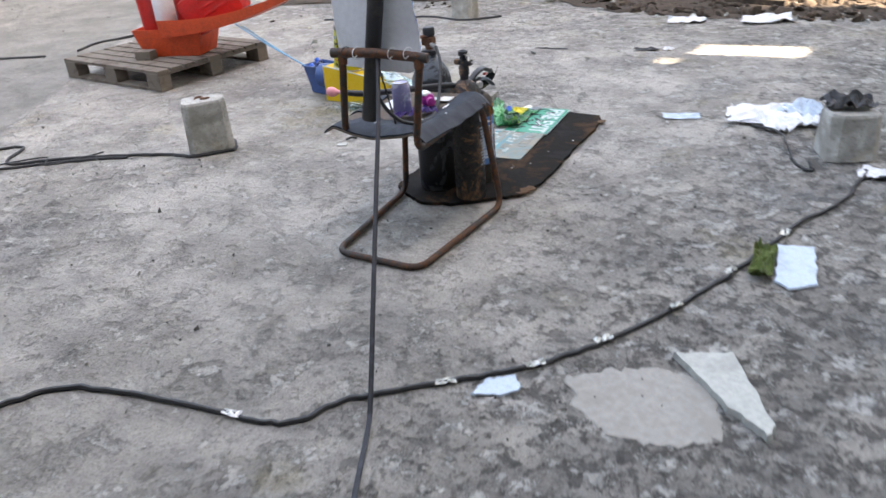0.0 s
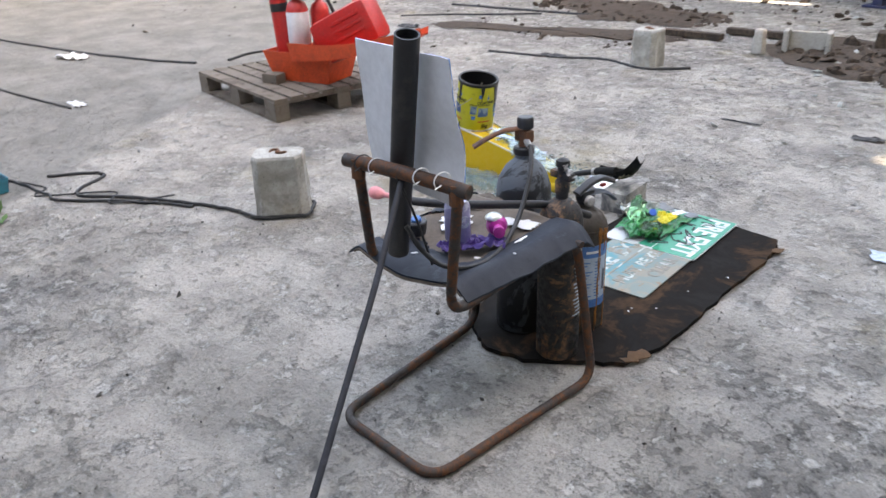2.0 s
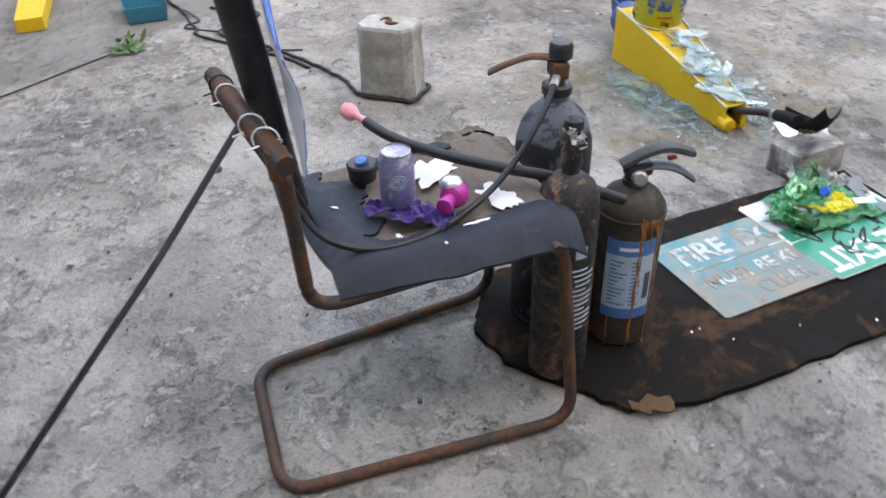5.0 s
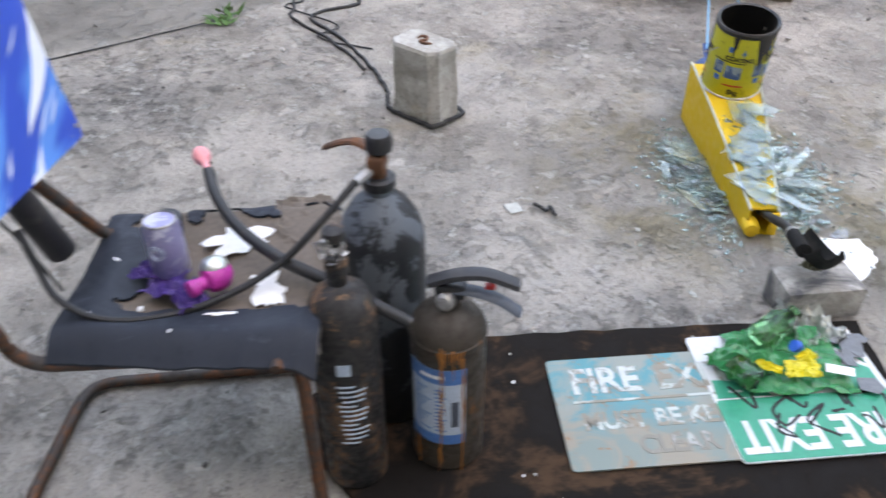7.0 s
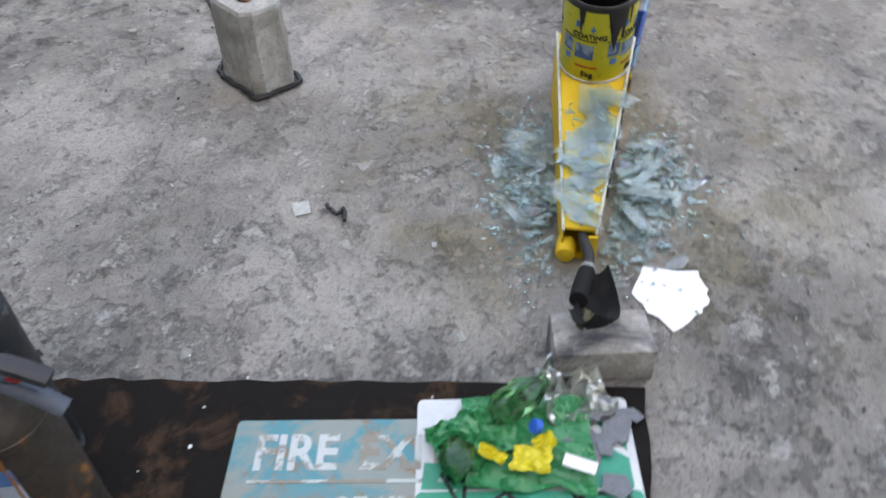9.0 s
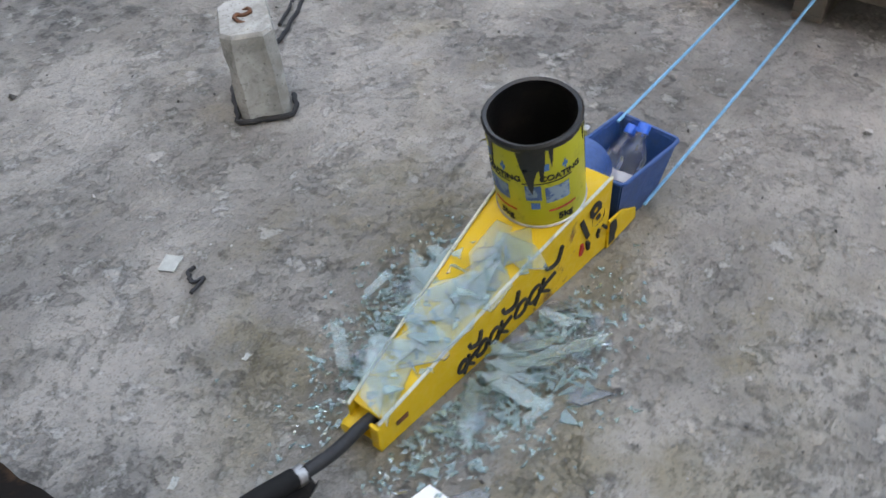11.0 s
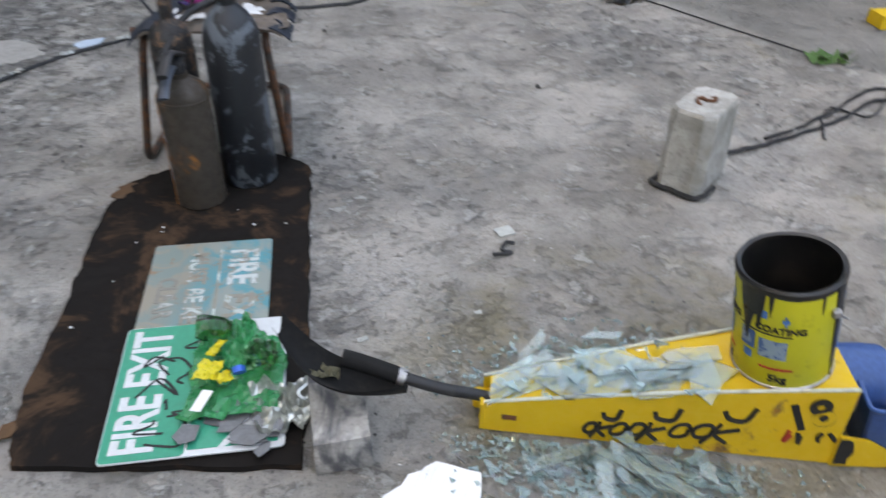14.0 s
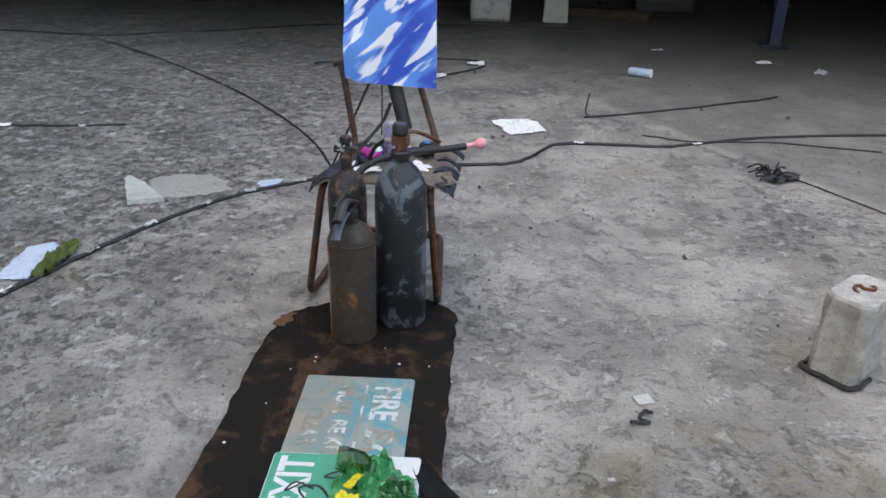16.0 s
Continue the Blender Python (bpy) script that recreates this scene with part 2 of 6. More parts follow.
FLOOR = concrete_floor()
BRICK = sooty_brick()
CONCRETE = block_concrete()
MAT_SHEET = scuffed("rusted_dark_sheet", (0.0105, 0.0088, 0.0078), (0.064, 0.038, 0.023), 0.49, 0.67, 0.78, 6.0)
MAT_SHEET.node_tree.nodes["Principled BSDF"].inputs["Specular IOR Level"].default_value = 0.10
MAT_EDGE = plain("rotten_brown_edge", (0.095, 0.048, 0.020), 0.9, dirt=0.6)
TUBE = rusty("rusted_chair_tube", (0.050, 0.042, 0.038), (0.17, 0.068, 0.03), (0.05, 0.03, 0.022), 0.42, 0.55, 0.6, 0.35, 14.0)
LEATHER = scuffed("worn_black_leatherette", (0.019, 0.024, 0.034), (0.062, 0.072, 0.090), 0.54, 0.70, 0.55, 9.0)
LEATHER.node_tree.nodes["Principled BSDF"].inputs["Specular IOR Level"].default_value = 0.28
BACKING = plain("brown_seat_backing", (0.140, 0.112, 0.090), 0.9, dirt=0.35, scale=14)
BLACK = plain("black_plastic", (0.016, 0.016, 0.018), 0.45, dirt=0.25, dirt_color=(0.10, 0.09, 0.08), scale=18)
RUBBER = plain("black_rubber", (0.014, 0.014, 0.015), 0.55, dirt=0.3, dirt_color=(0.07, 0.065, 0.06), scale=25)
WHITE = plain("dirty_white_plastic", (0.66, 0.67, 0.69), 0.5, dirt=0.25, dirt_color=(0.36, 0.35, 0.34), scale=7, tone=0.05)
PAPER = plain("white_paper", (0.78, 0.78, 0.77), 0.85, dirt=0.15, dirt_color=(0.5, 0.45, 0.42), scale=16, tone=0.04)
PANEL = blue_white_panel()
SIGN_OLD = weathered_sign()
SIGN_GREEN = plain("green_sign_enamel", (0.010, 0.27, 0.165), 0.35, dirt=0.15, scale=12, tone=0.06, bump=0.05)
SIGN_WHITE = plain("white_sign_enamel", (0.57, 0.59, 0.59), 0.35, dirt=0.25, dirt_color=(0.4, 0.39, 0.38), scale=10, tone=0.04, bump=0.05)
FADED = scuffed("faded_white_lettering", (0.44, 0.49, 0.47), (0.24, 0.22, 0.18), 0.43, 0.52, 0.6, 13.0)
WORN_WHITE = scuffed("scratched_white_lettering", (0.47, 0.51, 0.50), (0.25, 0.25, 0.22), 0.50, 0.58, 0.6, 17.0)
GHOST = scuffed("almost_gone_lettering", (0.40, 0.42, 0.40), (0.21, 0.20, 0.17), 0.36, 0.46, 0.6, 15.0)
INK = plain("black_marker", (0.012, 0.012, 0.012), 0.6, dirt=0.0)
TALL_CYL = scuffed("chipped_black_grey_paint", (0.013, 0.015, 0.018), (0.095, 0.112, 0.130), 0.50, 0.54, 0.52, 7.0)
MID_CYL = rusty("black_cylinder_rust", (0.019, 0.018, 0.018), (0.28, 0.155, 0.085), (0.035, 0.026, 0.022), 0.475, 0.58, 0.5, 0.1, 13.0)
LOW_CYL = rusty("olive_brown_rusted_cylinder", (0.040, 0.031, 0.023), (0.30, 0.12, 0.028), (0.036, 0.026, 0.019), 0.57, 0.68, 0.55, 0.1, 8.0, (1.6, 1.6, 0.5))
RUST = rusty("bare_rust", (0.14, 0.06, 0.03), lo=0.3, hi=0.7)
RUST_RUN = plain("orange_rust_run", (0.33, 0.125, 0.026), 0.95, dirt=0.65, scale=22)
LABEL_BLUE = plain("blue_label", (0.05, 0.17, 0.42), 0.5, dirt=0.2, scale=20)
LABEL_PALE = plain("pale_blue_label", (0.42, 0.51, 0.60), 0.55, dirt=0.3, dirt_color=(0.2, 0.22, 0.26), scale=26)
STEEL = plain("dull_steel", (0.42, 0.41, 0.40), 0.45, 0.8, dirt=0.5, scale=22)
GUNMETAL = plain("grey_blue_lever", (0.060, 0.075, 0.10), 0.45, 0.2, dirt=0.3, scale=18)
YELLOW = rusty("yellow_painted_steel", (0.66, 0.42, 0.015), (0.30, 0.12, 0.03), (0.12, 0.07, 0.03), 0.66, 0.74, 0.5, 0.0, 7.0)
YELLOW_EDGE = plain("pale_worn_edge", (0.52, 0.53, 0.42), 0.6, dirt=0.4, scale=24)
TIN = scuffed("yellow_green_tin_print", (0.56, 0.53, 0.025), (0.45, 0.42, 0.03), 0.55, 0.7, 0.4, 6.0)
TAR = plain("black_bitumen", (0.008, 0.008, 0.008), 0.35, dirt=0.35, dirt_color=(0.05, 0.035, 0.025), scale=14, bump=0.4)
PICTURE = scuffed("printed_picture", (0.04, 0.10, 0.24), (0.22, 0.30, 0.36), 0.48, 0.54, 0.5, 30.0)
BLUE = plain("blue_plastic", (0.022, 0.072, 0.22), 0.45, dirt=0.3, dirt_color=(0.12, 0.14, 0.18), scale=14)
BLUE_CAP = plain("bright_blue_cap", (0.015, 0.13, 0.60), 0.4, dirt=0.1)
CYAN_ROPE = plain("light_blue_rope", (0.16, 0.40, 0.60), 0.8, dirt=0.2, scale=60)
GLASS = clear("pale_green_glass", (0.58, 0.74, 0.74), 0.05, 0.78)
GLASS_SHEET = clear("thin_green_glass_sheet", (0.80, 0.91, 0.885), 0.07, 0.90)
BOTTLE = clear("clear_bottle", (0.90, 0.95, 1.0), 0.04, 0.96)
GREEN_FILM = plain("green_plastic_film", (0.015, 0.21, 0.075), 0.25, dirt=0.25, dirt_color=(0.10, 0.28, 0.10), scale=22, bump=0.3)
GREEN_CLEAR = clear("green_bottle_plastic", (0.20, 0.52, 0.26), 0.12)
YELLOW_FILM = plain("yellow_wrapper", (0.60, 0.50, 0.02), 0.4, dirt=0.1, scale=20)
SILVER = foil("silver_foil", (0.62, 0.64, 0.60))
PURPLE = scuffed("purple_printed_can", (0.27, 0.26, 0.42), (0.55, 0.55, 0.63), 0.50, 0.58, 0.35, 20.0, 0.35)
VIOLET = plain("violet_scrap", (0.055, 0.025, 0.17), 0.5, dirt=0.2, scale=30)
MAGENTA = plain("magenta_plastic", (0.44, 0.025, 0.26), 0.4, dirt=0.1, scale=20)
PINK = plain("pink_rubber", (0.78, 0.30, 0.32), 0.45, dirt=0.12, dirt_color=(0.5, 0.2, 0.2))
WOOD = scuffed("grey_weathered_pallet_wood", (0.155, 0.130, 0.105), (0.095, 0.075, 0.058), 0.5, 0.62, 0.9, 9.0)
ORANGE = plain("orange_red_plastic", (0.66, 0.075, 0.022), 0.45, dirt=0.3, dirt_color=(0.30, 0.05, 0.03), scale=9)
RED = plain("red_paint", (0.48, 0.022, 0.020), 0.4, dirt=0.35, dirt_color=(0.25, 0.05, 0.04), scale=9)
GREEN_RAG = plain("green_plastic_lid", (0.05, 0.36, 0.22), 0.45, dirt=0.2, scale=14)
SOOTY = plain("dusty_black_plastic", (0.011, 0.011, 0.011), 0.85, dirt=0.35, dirt_color=(0.060, 0.055, 0.048), scale=14, spec=0.2, bump=0.3)
STRAP = plain("shiny_black_webbing", (0.012, 0.013, 0.018), 0.45, dirt=0.3, dirt_color=(0.08, 0.085, 0.11), scale=30, spec=0.3)
TEAL = plain("teal_plastic", (0.012, 0.18, 0.26), 0.5, dirt=0.2, scale=9)
MOSS = plain("moss", (0.07, 0.10, 0.02), 1.0, dirt=0.5, scale=40, bump=0.6)
MUD = plain("olive_mud", (0.085, 0.078, 0.045), 0.95, dirt=0.5, dirt_color=(0.03, 0.028, 0.02), scale=30, bump=0.6)
STONE = plain("pale_broken_stone", (0.40, 0.41, 0.38), 0.9, dirt=0.35, dirt_color=(0.24, 0.23, 0.21), scale=8, bump=0.4)
FLOOR_PALE = plain("pale_mortar", (0.29, 0.277, 0.255), 0.95, dirt=0.55, dirt_color=(0.23, 0.22, 0.20), scale=6, bump=0.5)
CREAM = plain("dirty_cream_brick", (0.36, 0.34, 0.305), 0.9, dirt=0.6, dirt_color=(0.13, 0.12, 0.12), scale=9, bump=0.4)
GREYSHARD = plain("grey_reflective_scrap", (0.15, 0.155, 0.16), 0.35, 0.3, dirt=0.3, scale=18)
DIRT = plain("dark_brown_rubble", (0.052, 0.036, 0.025), 1.0, dirt=0.7, dirt_color=(0.018, 0.015, 0.012), scale=7, bump=0.6, tone=0.45)
WALL = plain("stained_render_wall", (0.33, 0.32, 0.30), 0.95, dirt=0.6, dirt_color=(0.12, 0.115, 0.10), scale=0.9, bump=0.3)
# WALL's shaded counterpart: the base colour is darkened to stand for shade
WALL_DARK = plain("shaded_wall", (0.065, 0.065, 0.062), 0.95, dirt=0.5, dirt_color=(0.03, 0.03, 0.028), scale=0.8, bump=0.3)
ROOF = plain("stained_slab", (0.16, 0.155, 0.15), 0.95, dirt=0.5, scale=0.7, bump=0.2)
PALE_BLUE = plain("pale_blue_painted_wall", (0.21, 0.275, 0.29), 0.9, dirt=0.55, dirt_color=(0.12, 0.14, 0.13), scale=2.5)
NAVY = plain("navy_steel_post", (0.012, 0.018, 0.060), 0.5, dirt=0.3, scale=9)
PLANT = plain("weed_leaf", (0.045, 0.115, 0.020), 0.7, dirt=0.2, scale=30)


# ---- mesh tools ----
def part(name, bm, material, parent=None, label="", smooth=False, m=None):
    """Link a bmesh as one mesh object under a thing or part."""
    me = bpy.data.meshes.new(name)
    bm.normal_update()
    bm.to_mesh(me)
    bm.free()
    if smooth:
        me.polygons.foreach_set("use_smooth", [True] * len(me.polygons))
        me.set_sharp_from_angle(angle=radians(38))
    me.materials.append(material)
    ob = new(name, me)
    ob.parent = parent
    if m is not None:
        ob.matrix_basis = m
    if label:
        tagged(ob, label)
    return ob


def thing(name, m, label, category, group="", kind=""):
    ob = new(name)
    ob.empty_display_size = 0.1
    ob.matrix_basis = m
    return tagged(ob, label, category, group, kind)


def solo(name, bm, material, label, category, m=None, smooth=False, group="", kind=""):
    return tagged(part(name, bm, material, None, "", smooth, m), label, category, group, kind)


def box(bm, c, s, m=None, bevel=0.0, taper=1.0):
    """A box of centre c and size s; taper scales its top."""
    r = bmesh.ops.create_cube(bm, size=1.0)
    vs = r["verts"]
    for v in vs:
        f = taper if v.co.z > 0 else 1.0
        v.co = Vector((v.co.x * s[0] * f, v.co.y * s[1] * f, v.co.z * s[2]))
    if bevel:
        es = list({e for v in vs for e in v.link_edges})
        vs = list({v for f in bmesh.ops.bevel(bm, geom=es, offset=bevel, segments=2, affect="EDGES", profile=0.6)["faces"] for v in f.verts} | {v for v in vs if v.is_valid})
    t = Matrix.Translation(c) @ (m if m is not None else Matrix())
    for v in vs:
        v.co = t @ v.co
    return bm


def lathe(bm, prof, seg=28, m=None, bumpy=0.0, ring=False, capped=True):
    """Turn a profile of (radius, height) about z."""
    rows = []
    for r, z in prof:
        row = []
        for i in range(seg):
            a = 2 * math.pi * i / seg
            rr = r * (1 + bumpy * noise.noise(Vector((math.cos(a) * 2, math.sin(a) * 2, z * 14))))
            row.append(bm.verts.new((rr * math.cos(a), rr * math.sin(a), z)))
        rows.append(row)
    for a, b in zip(rows, rows[1:]):
        for i in range(seg):
            bm.faces.new((a[i], a[(i + 1) % seg], b[(i + 1) % seg], b[i]))
    if ring:
        for i in range(seg):
            bm.faces.new((rows[-1][i], rows[-1][(i + 1) % seg], rows[0][(i + 1) % seg], rows[0][i]))
    else:
        if prof[0][0] > 1e-4 and capped:
            bm.faces.new(rows[0][::-1])
        if prof[-1][0] > 1e-4 and capped:
            bm.faces.new(rows[-1])
    if m is not None:
        for row in rows:
            for v in row:
                v.co = m @ v.co
    return bm


def glide(pts, n=6):
    """A smooth line through points."""
    p = [Vector(q) for q in pts]
    p = [2 * p[0] - p[1]] + p + [2 * p[-1] - p[-2]]
    out = []
    for i in range(1, len(p) - 2):
        for k in range(n):
            t = k / n
            a, b, c, d = p[i - 1], p[i], p[i + 1], p[i + 2]
            out.append(0.5 * (2 * b + (c - a) * t + (2 * a - 5 * b + 4 * c - d) * t * t + (3 * b - a - 3 * c + d) * t ** 3))
    return out + [p[-2]]


def sweep(bm, pts, r, seg=8, n=6, flat=1.0, taper=None):
    """A tube along points. flat squashes it; taper gives the end's radius as a share."""
    line = glide(pts, n) if n > 1 else [Vector(q) for q in pts]
    up, rows = Vector((0.13, 0.07, 1)).normalized(), []
    for i, c in enumerate(line):
        d = (line[min(i + 1, len(line) - 1)] - line[max(i - 1, 0)]).normalized()
        s = d.cross(up)
        if s.length < 0.15:
            s = d.cross(Vector((1, 0.2, 0)))
        s.normalize()
        u = s.cross(d).normalized()
        f = 1 if taper is None else 1 + (taper - 1) * i / (len(line) - 1)
        rows.append([bm.verts.new(c + r * f * (math.cos(2 * math.pi * k / seg) * s + flat * math.sin(2 * math.pi * k / seg) * u)) for k in range(seg)])
    for a, b in zip(rows, rows[1:]):
        for k in range(seg):
            bm.faces.new((a[k], a[(k + 1) % seg], b[(k + 1) % seg], b[k]))
    bm.faces.new(rows[0][::-1])
    bm.faces.new(rows[-1])
    return bm


def rounded(pts, r, n=5):
    """Cut the corners of a line of points with arcs, for bent tube."""
    p = [Vector(q) for q in pts]
    out = [p[0]]
    for a, b, c in zip(p, p[1:], p[2:]):
        u, w = (a - b), (c - b)
        k = min(r, u.length * 0.48, w.length * 0.48)
        s, e = b + u.normalized() * k, b + w.normalized() * k
        for i in range(n + 1):
            t = i / n
            out.append((1 - t) ** 2 * s + 2 * t * (1 - t) * b + t * t * e)
    return out + [p[-1]]


def plate(bm, outline, z0, z1, m=None, chamfer=0.0):
    """A flat plate with an outline of (x, y)."""
    lo = [bm.verts.new((x, y, z0)) for x, y in outline]
    cx, cy = sum(p[0] for p in outline) / len(outline), sum(p[1] for p in outline) / len(outline)
    hi = [bm.verts.new((x + (cx - x) * chamfer, y + (cy - y) * chamfer, z1)) for x, y in outline]
    bm.faces.new(lo[::-1])
    bm.faces.new(hi)
    k = len(lo)
    for i in range(k):
        bm.faces.new((lo[i], lo[(i + 1) % k], hi[(i + 1) % k], hi[i]))
    if m is not None:
        for v in lo + hi:
            v.co = m @ v.co
    return bm


def ragged(outline, amount, n=5, seed=1):
    """Break an outline's straight edges into uneven ones."""
    rnd, out = random.Random(seed), []
    for (ax, ay), (bx, by) in zip(outline, outline[1:] + outline[:1]):
        for i in range(n):
            t = i / n
            out.append((ax + (bx - ax) * t + rnd.uniform(-amount, amount), ay + (by - ay) * t + rnd.uniform(-amount, amount)))
    return out


def crumple(bm, size, amp, seed, nx=14, ny=12, thick=0.0015, lift=0.0):
    """A crumpled sheet, closed on both sides, about the origin."""
    rnd = random.Random(seed)
    off = Vector((rnd.uniform(0, 50), rnd.uniform(0, 50), rnd.uniform(0, 50)))
    sheets = []
    for dz in (0.0, thick):
        g = []
        for j in range(ny + 1):
            row = []
            for i in range(nx + 1):
                x, y = (i / nx - 0.5) * size[0], (j / ny - 0.5) * size[1]
                p = Vector((x / size[0] * 4, y / size[1] * 4, 0)) + off
                z = abs(noise.noise(p)) * amp * 1.6 + abs(noise.noise(p * 2.7)) * amp * 0.8 + lift
                w = 1 + 0.22 * noise.noise(p * 0.9 + Vector((9, 3, 1)))
                row.append(bm.verts.new((x * w + 0.12 * amp * noise.noise(p * 3), y * w, z + dz)))
            g.append(row)
        sheets.append(g)
    a, b = sheets
    for j in range(ny):
        for i in range(nx):
            bm.faces.new((a[j][i], a[j + 1][i], a[j + 1][i + 1], a[j][i + 1]))
            bm.faces.new((b[j][i], b[j][i + 1], b[j + 1][i + 1], b[j + 1][i]))
    rim = [(0, i) for i in range(nx)] + [(j, nx) for j in range(ny)] + [(ny, i) for i in range(nx, 0, -1)] + [(j, 0) for j in range(ny, 0, -1)]
    for (j, i), (q, p) in zip(rim, rim[1:] + rim[:1]):
        bm.faces.new((a[j][i], a[q][p], b[q][p], b[j][i]))
    return bm


def lettering(name, text, size, material, parent, m, wide=1.0, deep=0.0006):
    """Words in the built-in font as one mesh, flat on the plane of m."""
    cu = bpy.data.curves.new(name, "FONT")
    cu.body, cu.size, cu.extrude, cu.align_x, cu.align_y = text, size, deep, "CENTER", "CENTER"
    cu.offset = size * 0.028
    tmp = new(name, cu)
    me = bpy.data.meshes.new_from_object(tmp.evaluated_get(bpy.context.evaluated_depsgraph_get()))
    bpy.data.objects.remove(tmp)
    me.transform(Matrix.Diagonal((wide, 1, 1, 1)))
    me.materials.clear()
    me.materials.append(material)
    ob = new(name, me)
    ob.parent, ob.matrix_basis = parent, m
    return ob


def basis(o, x, y):
    """A pose from an origin and two directions, the second made square to the first."""
    x = Vector(x).normalized()
    z = x.cross(Vector(y)).normalized()
    y = z.cross(x)
    return Matrix(((x.x, y.x, z.x, o[0]), (x.y, y.y, z.y, o[1]), (x.z, y.z, z.z, o[2]), (0, 0, 0, 1)))


def bmnew():
    return bmesh.new()


# ---- the setting ----
def grid_line(lo, a, b, hi, fine):
    mid = list(np.arange(a, b, fine))
    down, up, step = [], [], fine
    x = a
    while x > lo:
        step *= 1.18
        x -= step
        down.append(max(x, lo))
    step, x = fine, mid[-1]
    while x < hi:
        step *= 1.18
        x += step
        up.append(min(x, hi))
    return down[::-1] + mid + up


def build_floor():
    xs, ys = grid_line(-26, -5.6, 1.6, 9, 0.03), grid_line(-13, 0.4, 7.6, 26, 0.03)
    verts, nx = [], len(xs)
    for y in ys:
        for x in xs:
            p = Vector((x, y, 0))
            d = 0.5 * noise.noise(p * 0.7) + 0.35 * noise.noise(p * 3.1) + 0.3 * noise.noise(p * 9.0)
            verts.append((x, y, min(0.0, -0.003 + 0.006 * d)))
    faces = [(j * nx + i, j * nx + i + 1, (j + 1) * nx + i + 1, (j + 1) * nx + i) for j in range(len(ys) - 1) for i in range(nx - 1)]
    me = bpy.data.meshes.new("floor")
    me.from_pydata(verts, [], faces)
    me.polygons.foreach_set("use_smooth", [True] * len(me.polygons))
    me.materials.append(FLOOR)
    return tagged(new("floor", me), "worn grey concrete floor with flaking, dark patches and shade painted at its ends", "floor", kind="structure")


build_floor()


def wall(name, c, s, material, label):
    return solo(name, box(bmnew(), c, s), material, label, "wall", kind="structure")


# tall unseen wall added to block the sun; broken gaps let small patches through
def sun_blocking_wall():
    x0, thick = 6.4, 0.1
    gaps = []
    for px, py, w, d in ((-1.50, 5.92, 0.17, 0.07), (-1.10, 6.34, 0.72, 0.14), (-0.9, 8.05, 1.3, 0.22), (-1.5, 9.1, 1.5, 0.22), (-4.75, 10.1, 1.05, 0.14), (-0.2, 9.6, 1.6, 0.8)):
        t = (x0 - px) / SUN_DIR.x
        gaps.append((py + SUN_DIR.y * t, SUN_DIR.z * t, w, d))
    bm = bmnew()
    ylo, yhi, top = -13.0, 26.0, 24.0
    ys = sorted({ylo, yhi, *[g[0] - g[3] for g in gaps], *[g[0] + g[3] for g in gaps]})
    for a, b in zip(ys, ys[1:]):
        mid, cuts = (a + b) / 2, []
        for gy, gz, w, d in gaps:
            if abs(mid - gy) < d:
                h = w * SUN_DIR.z / SUN_DIR.x / 2
                cuts.append((gz - h, gz + h))
        z = 0.0
        for lo, hi in sorted(cuts) + [(top, top)]:
            if lo > z:
                box(bm, (x0 + thick / 2, mid, (z + lo) / 2), (thick, b - a, lo - z))
            z = max(z, hi)
    return solo("sun_blocker_east", bm, WALL, "unseen tall stained wall added to block the sun, with small gaps for sun patches", "wall", kind="structure")


sun_blocking_wall()
# the shade on these walls comes mostly from their dark colour
wall("wall_west", (-17.2, 6.0, 3.0), (0.3, 38.0, 6.0), WALL_DARK, "long stained far wall of the court, shade put into its dark colour")
wall("wall_south", (-4.0, -12.0, 2.0), (26.0, 0.3, 4.0), WALL_DARK, "dark back wall under the slab, shade put into its colour")
wall("wall_north", (-4.0, 24.0, 2.0), (26.0, 0.3, 4.0), WALL_DARK, "dark wall deep under the slab, shade put into its colour")
# side wall added to block light from the floor under the southern slab
wall("light_stop_southwest", (-6.2, -6.05, 1.28), (0.3, 11.5, 2.6), WALL_DARK, "dark side wall added to keep light from under the slab")
# both slabs stay unseen; height and edges are set to darken the floor below
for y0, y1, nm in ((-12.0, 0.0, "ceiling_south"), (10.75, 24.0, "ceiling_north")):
    solo(nm, box(bmnew(), (-1.8 if nm == "ceiling_south" else -1.3, (y0 + y1) / 2, 2.75), (16.4, y1 - y0, 0.3)), ROOF, "unseen stained concrete slab overhead", "ceiling", kind="structure")


# unseen slab added above the pillars to put the far wall in shade
solo("shade_slab_west", box(bmnew(), (-15.5, 6.0, 3.05), (3.2, 37.6, 0.3)), ROOF, "unseen stained slab added to darken the far wall", "ceiling", kind="structure")
# unseen beams added under the slab edges to cut skylight on the floor beneath
wall("light_stop_south", (-1.8, -0.12, 2.075), (16.2, 0.22, 1.05), WALL_DARK, "unseen deep beam added at the slab's edge to cut skylight")
wall("light_stop_north", (-1.3, 10.88, 2.30), (16.2, 0.22, 0.60), WALL_DARK, "unseen deep beam added at the slab's edge to cut skylight")


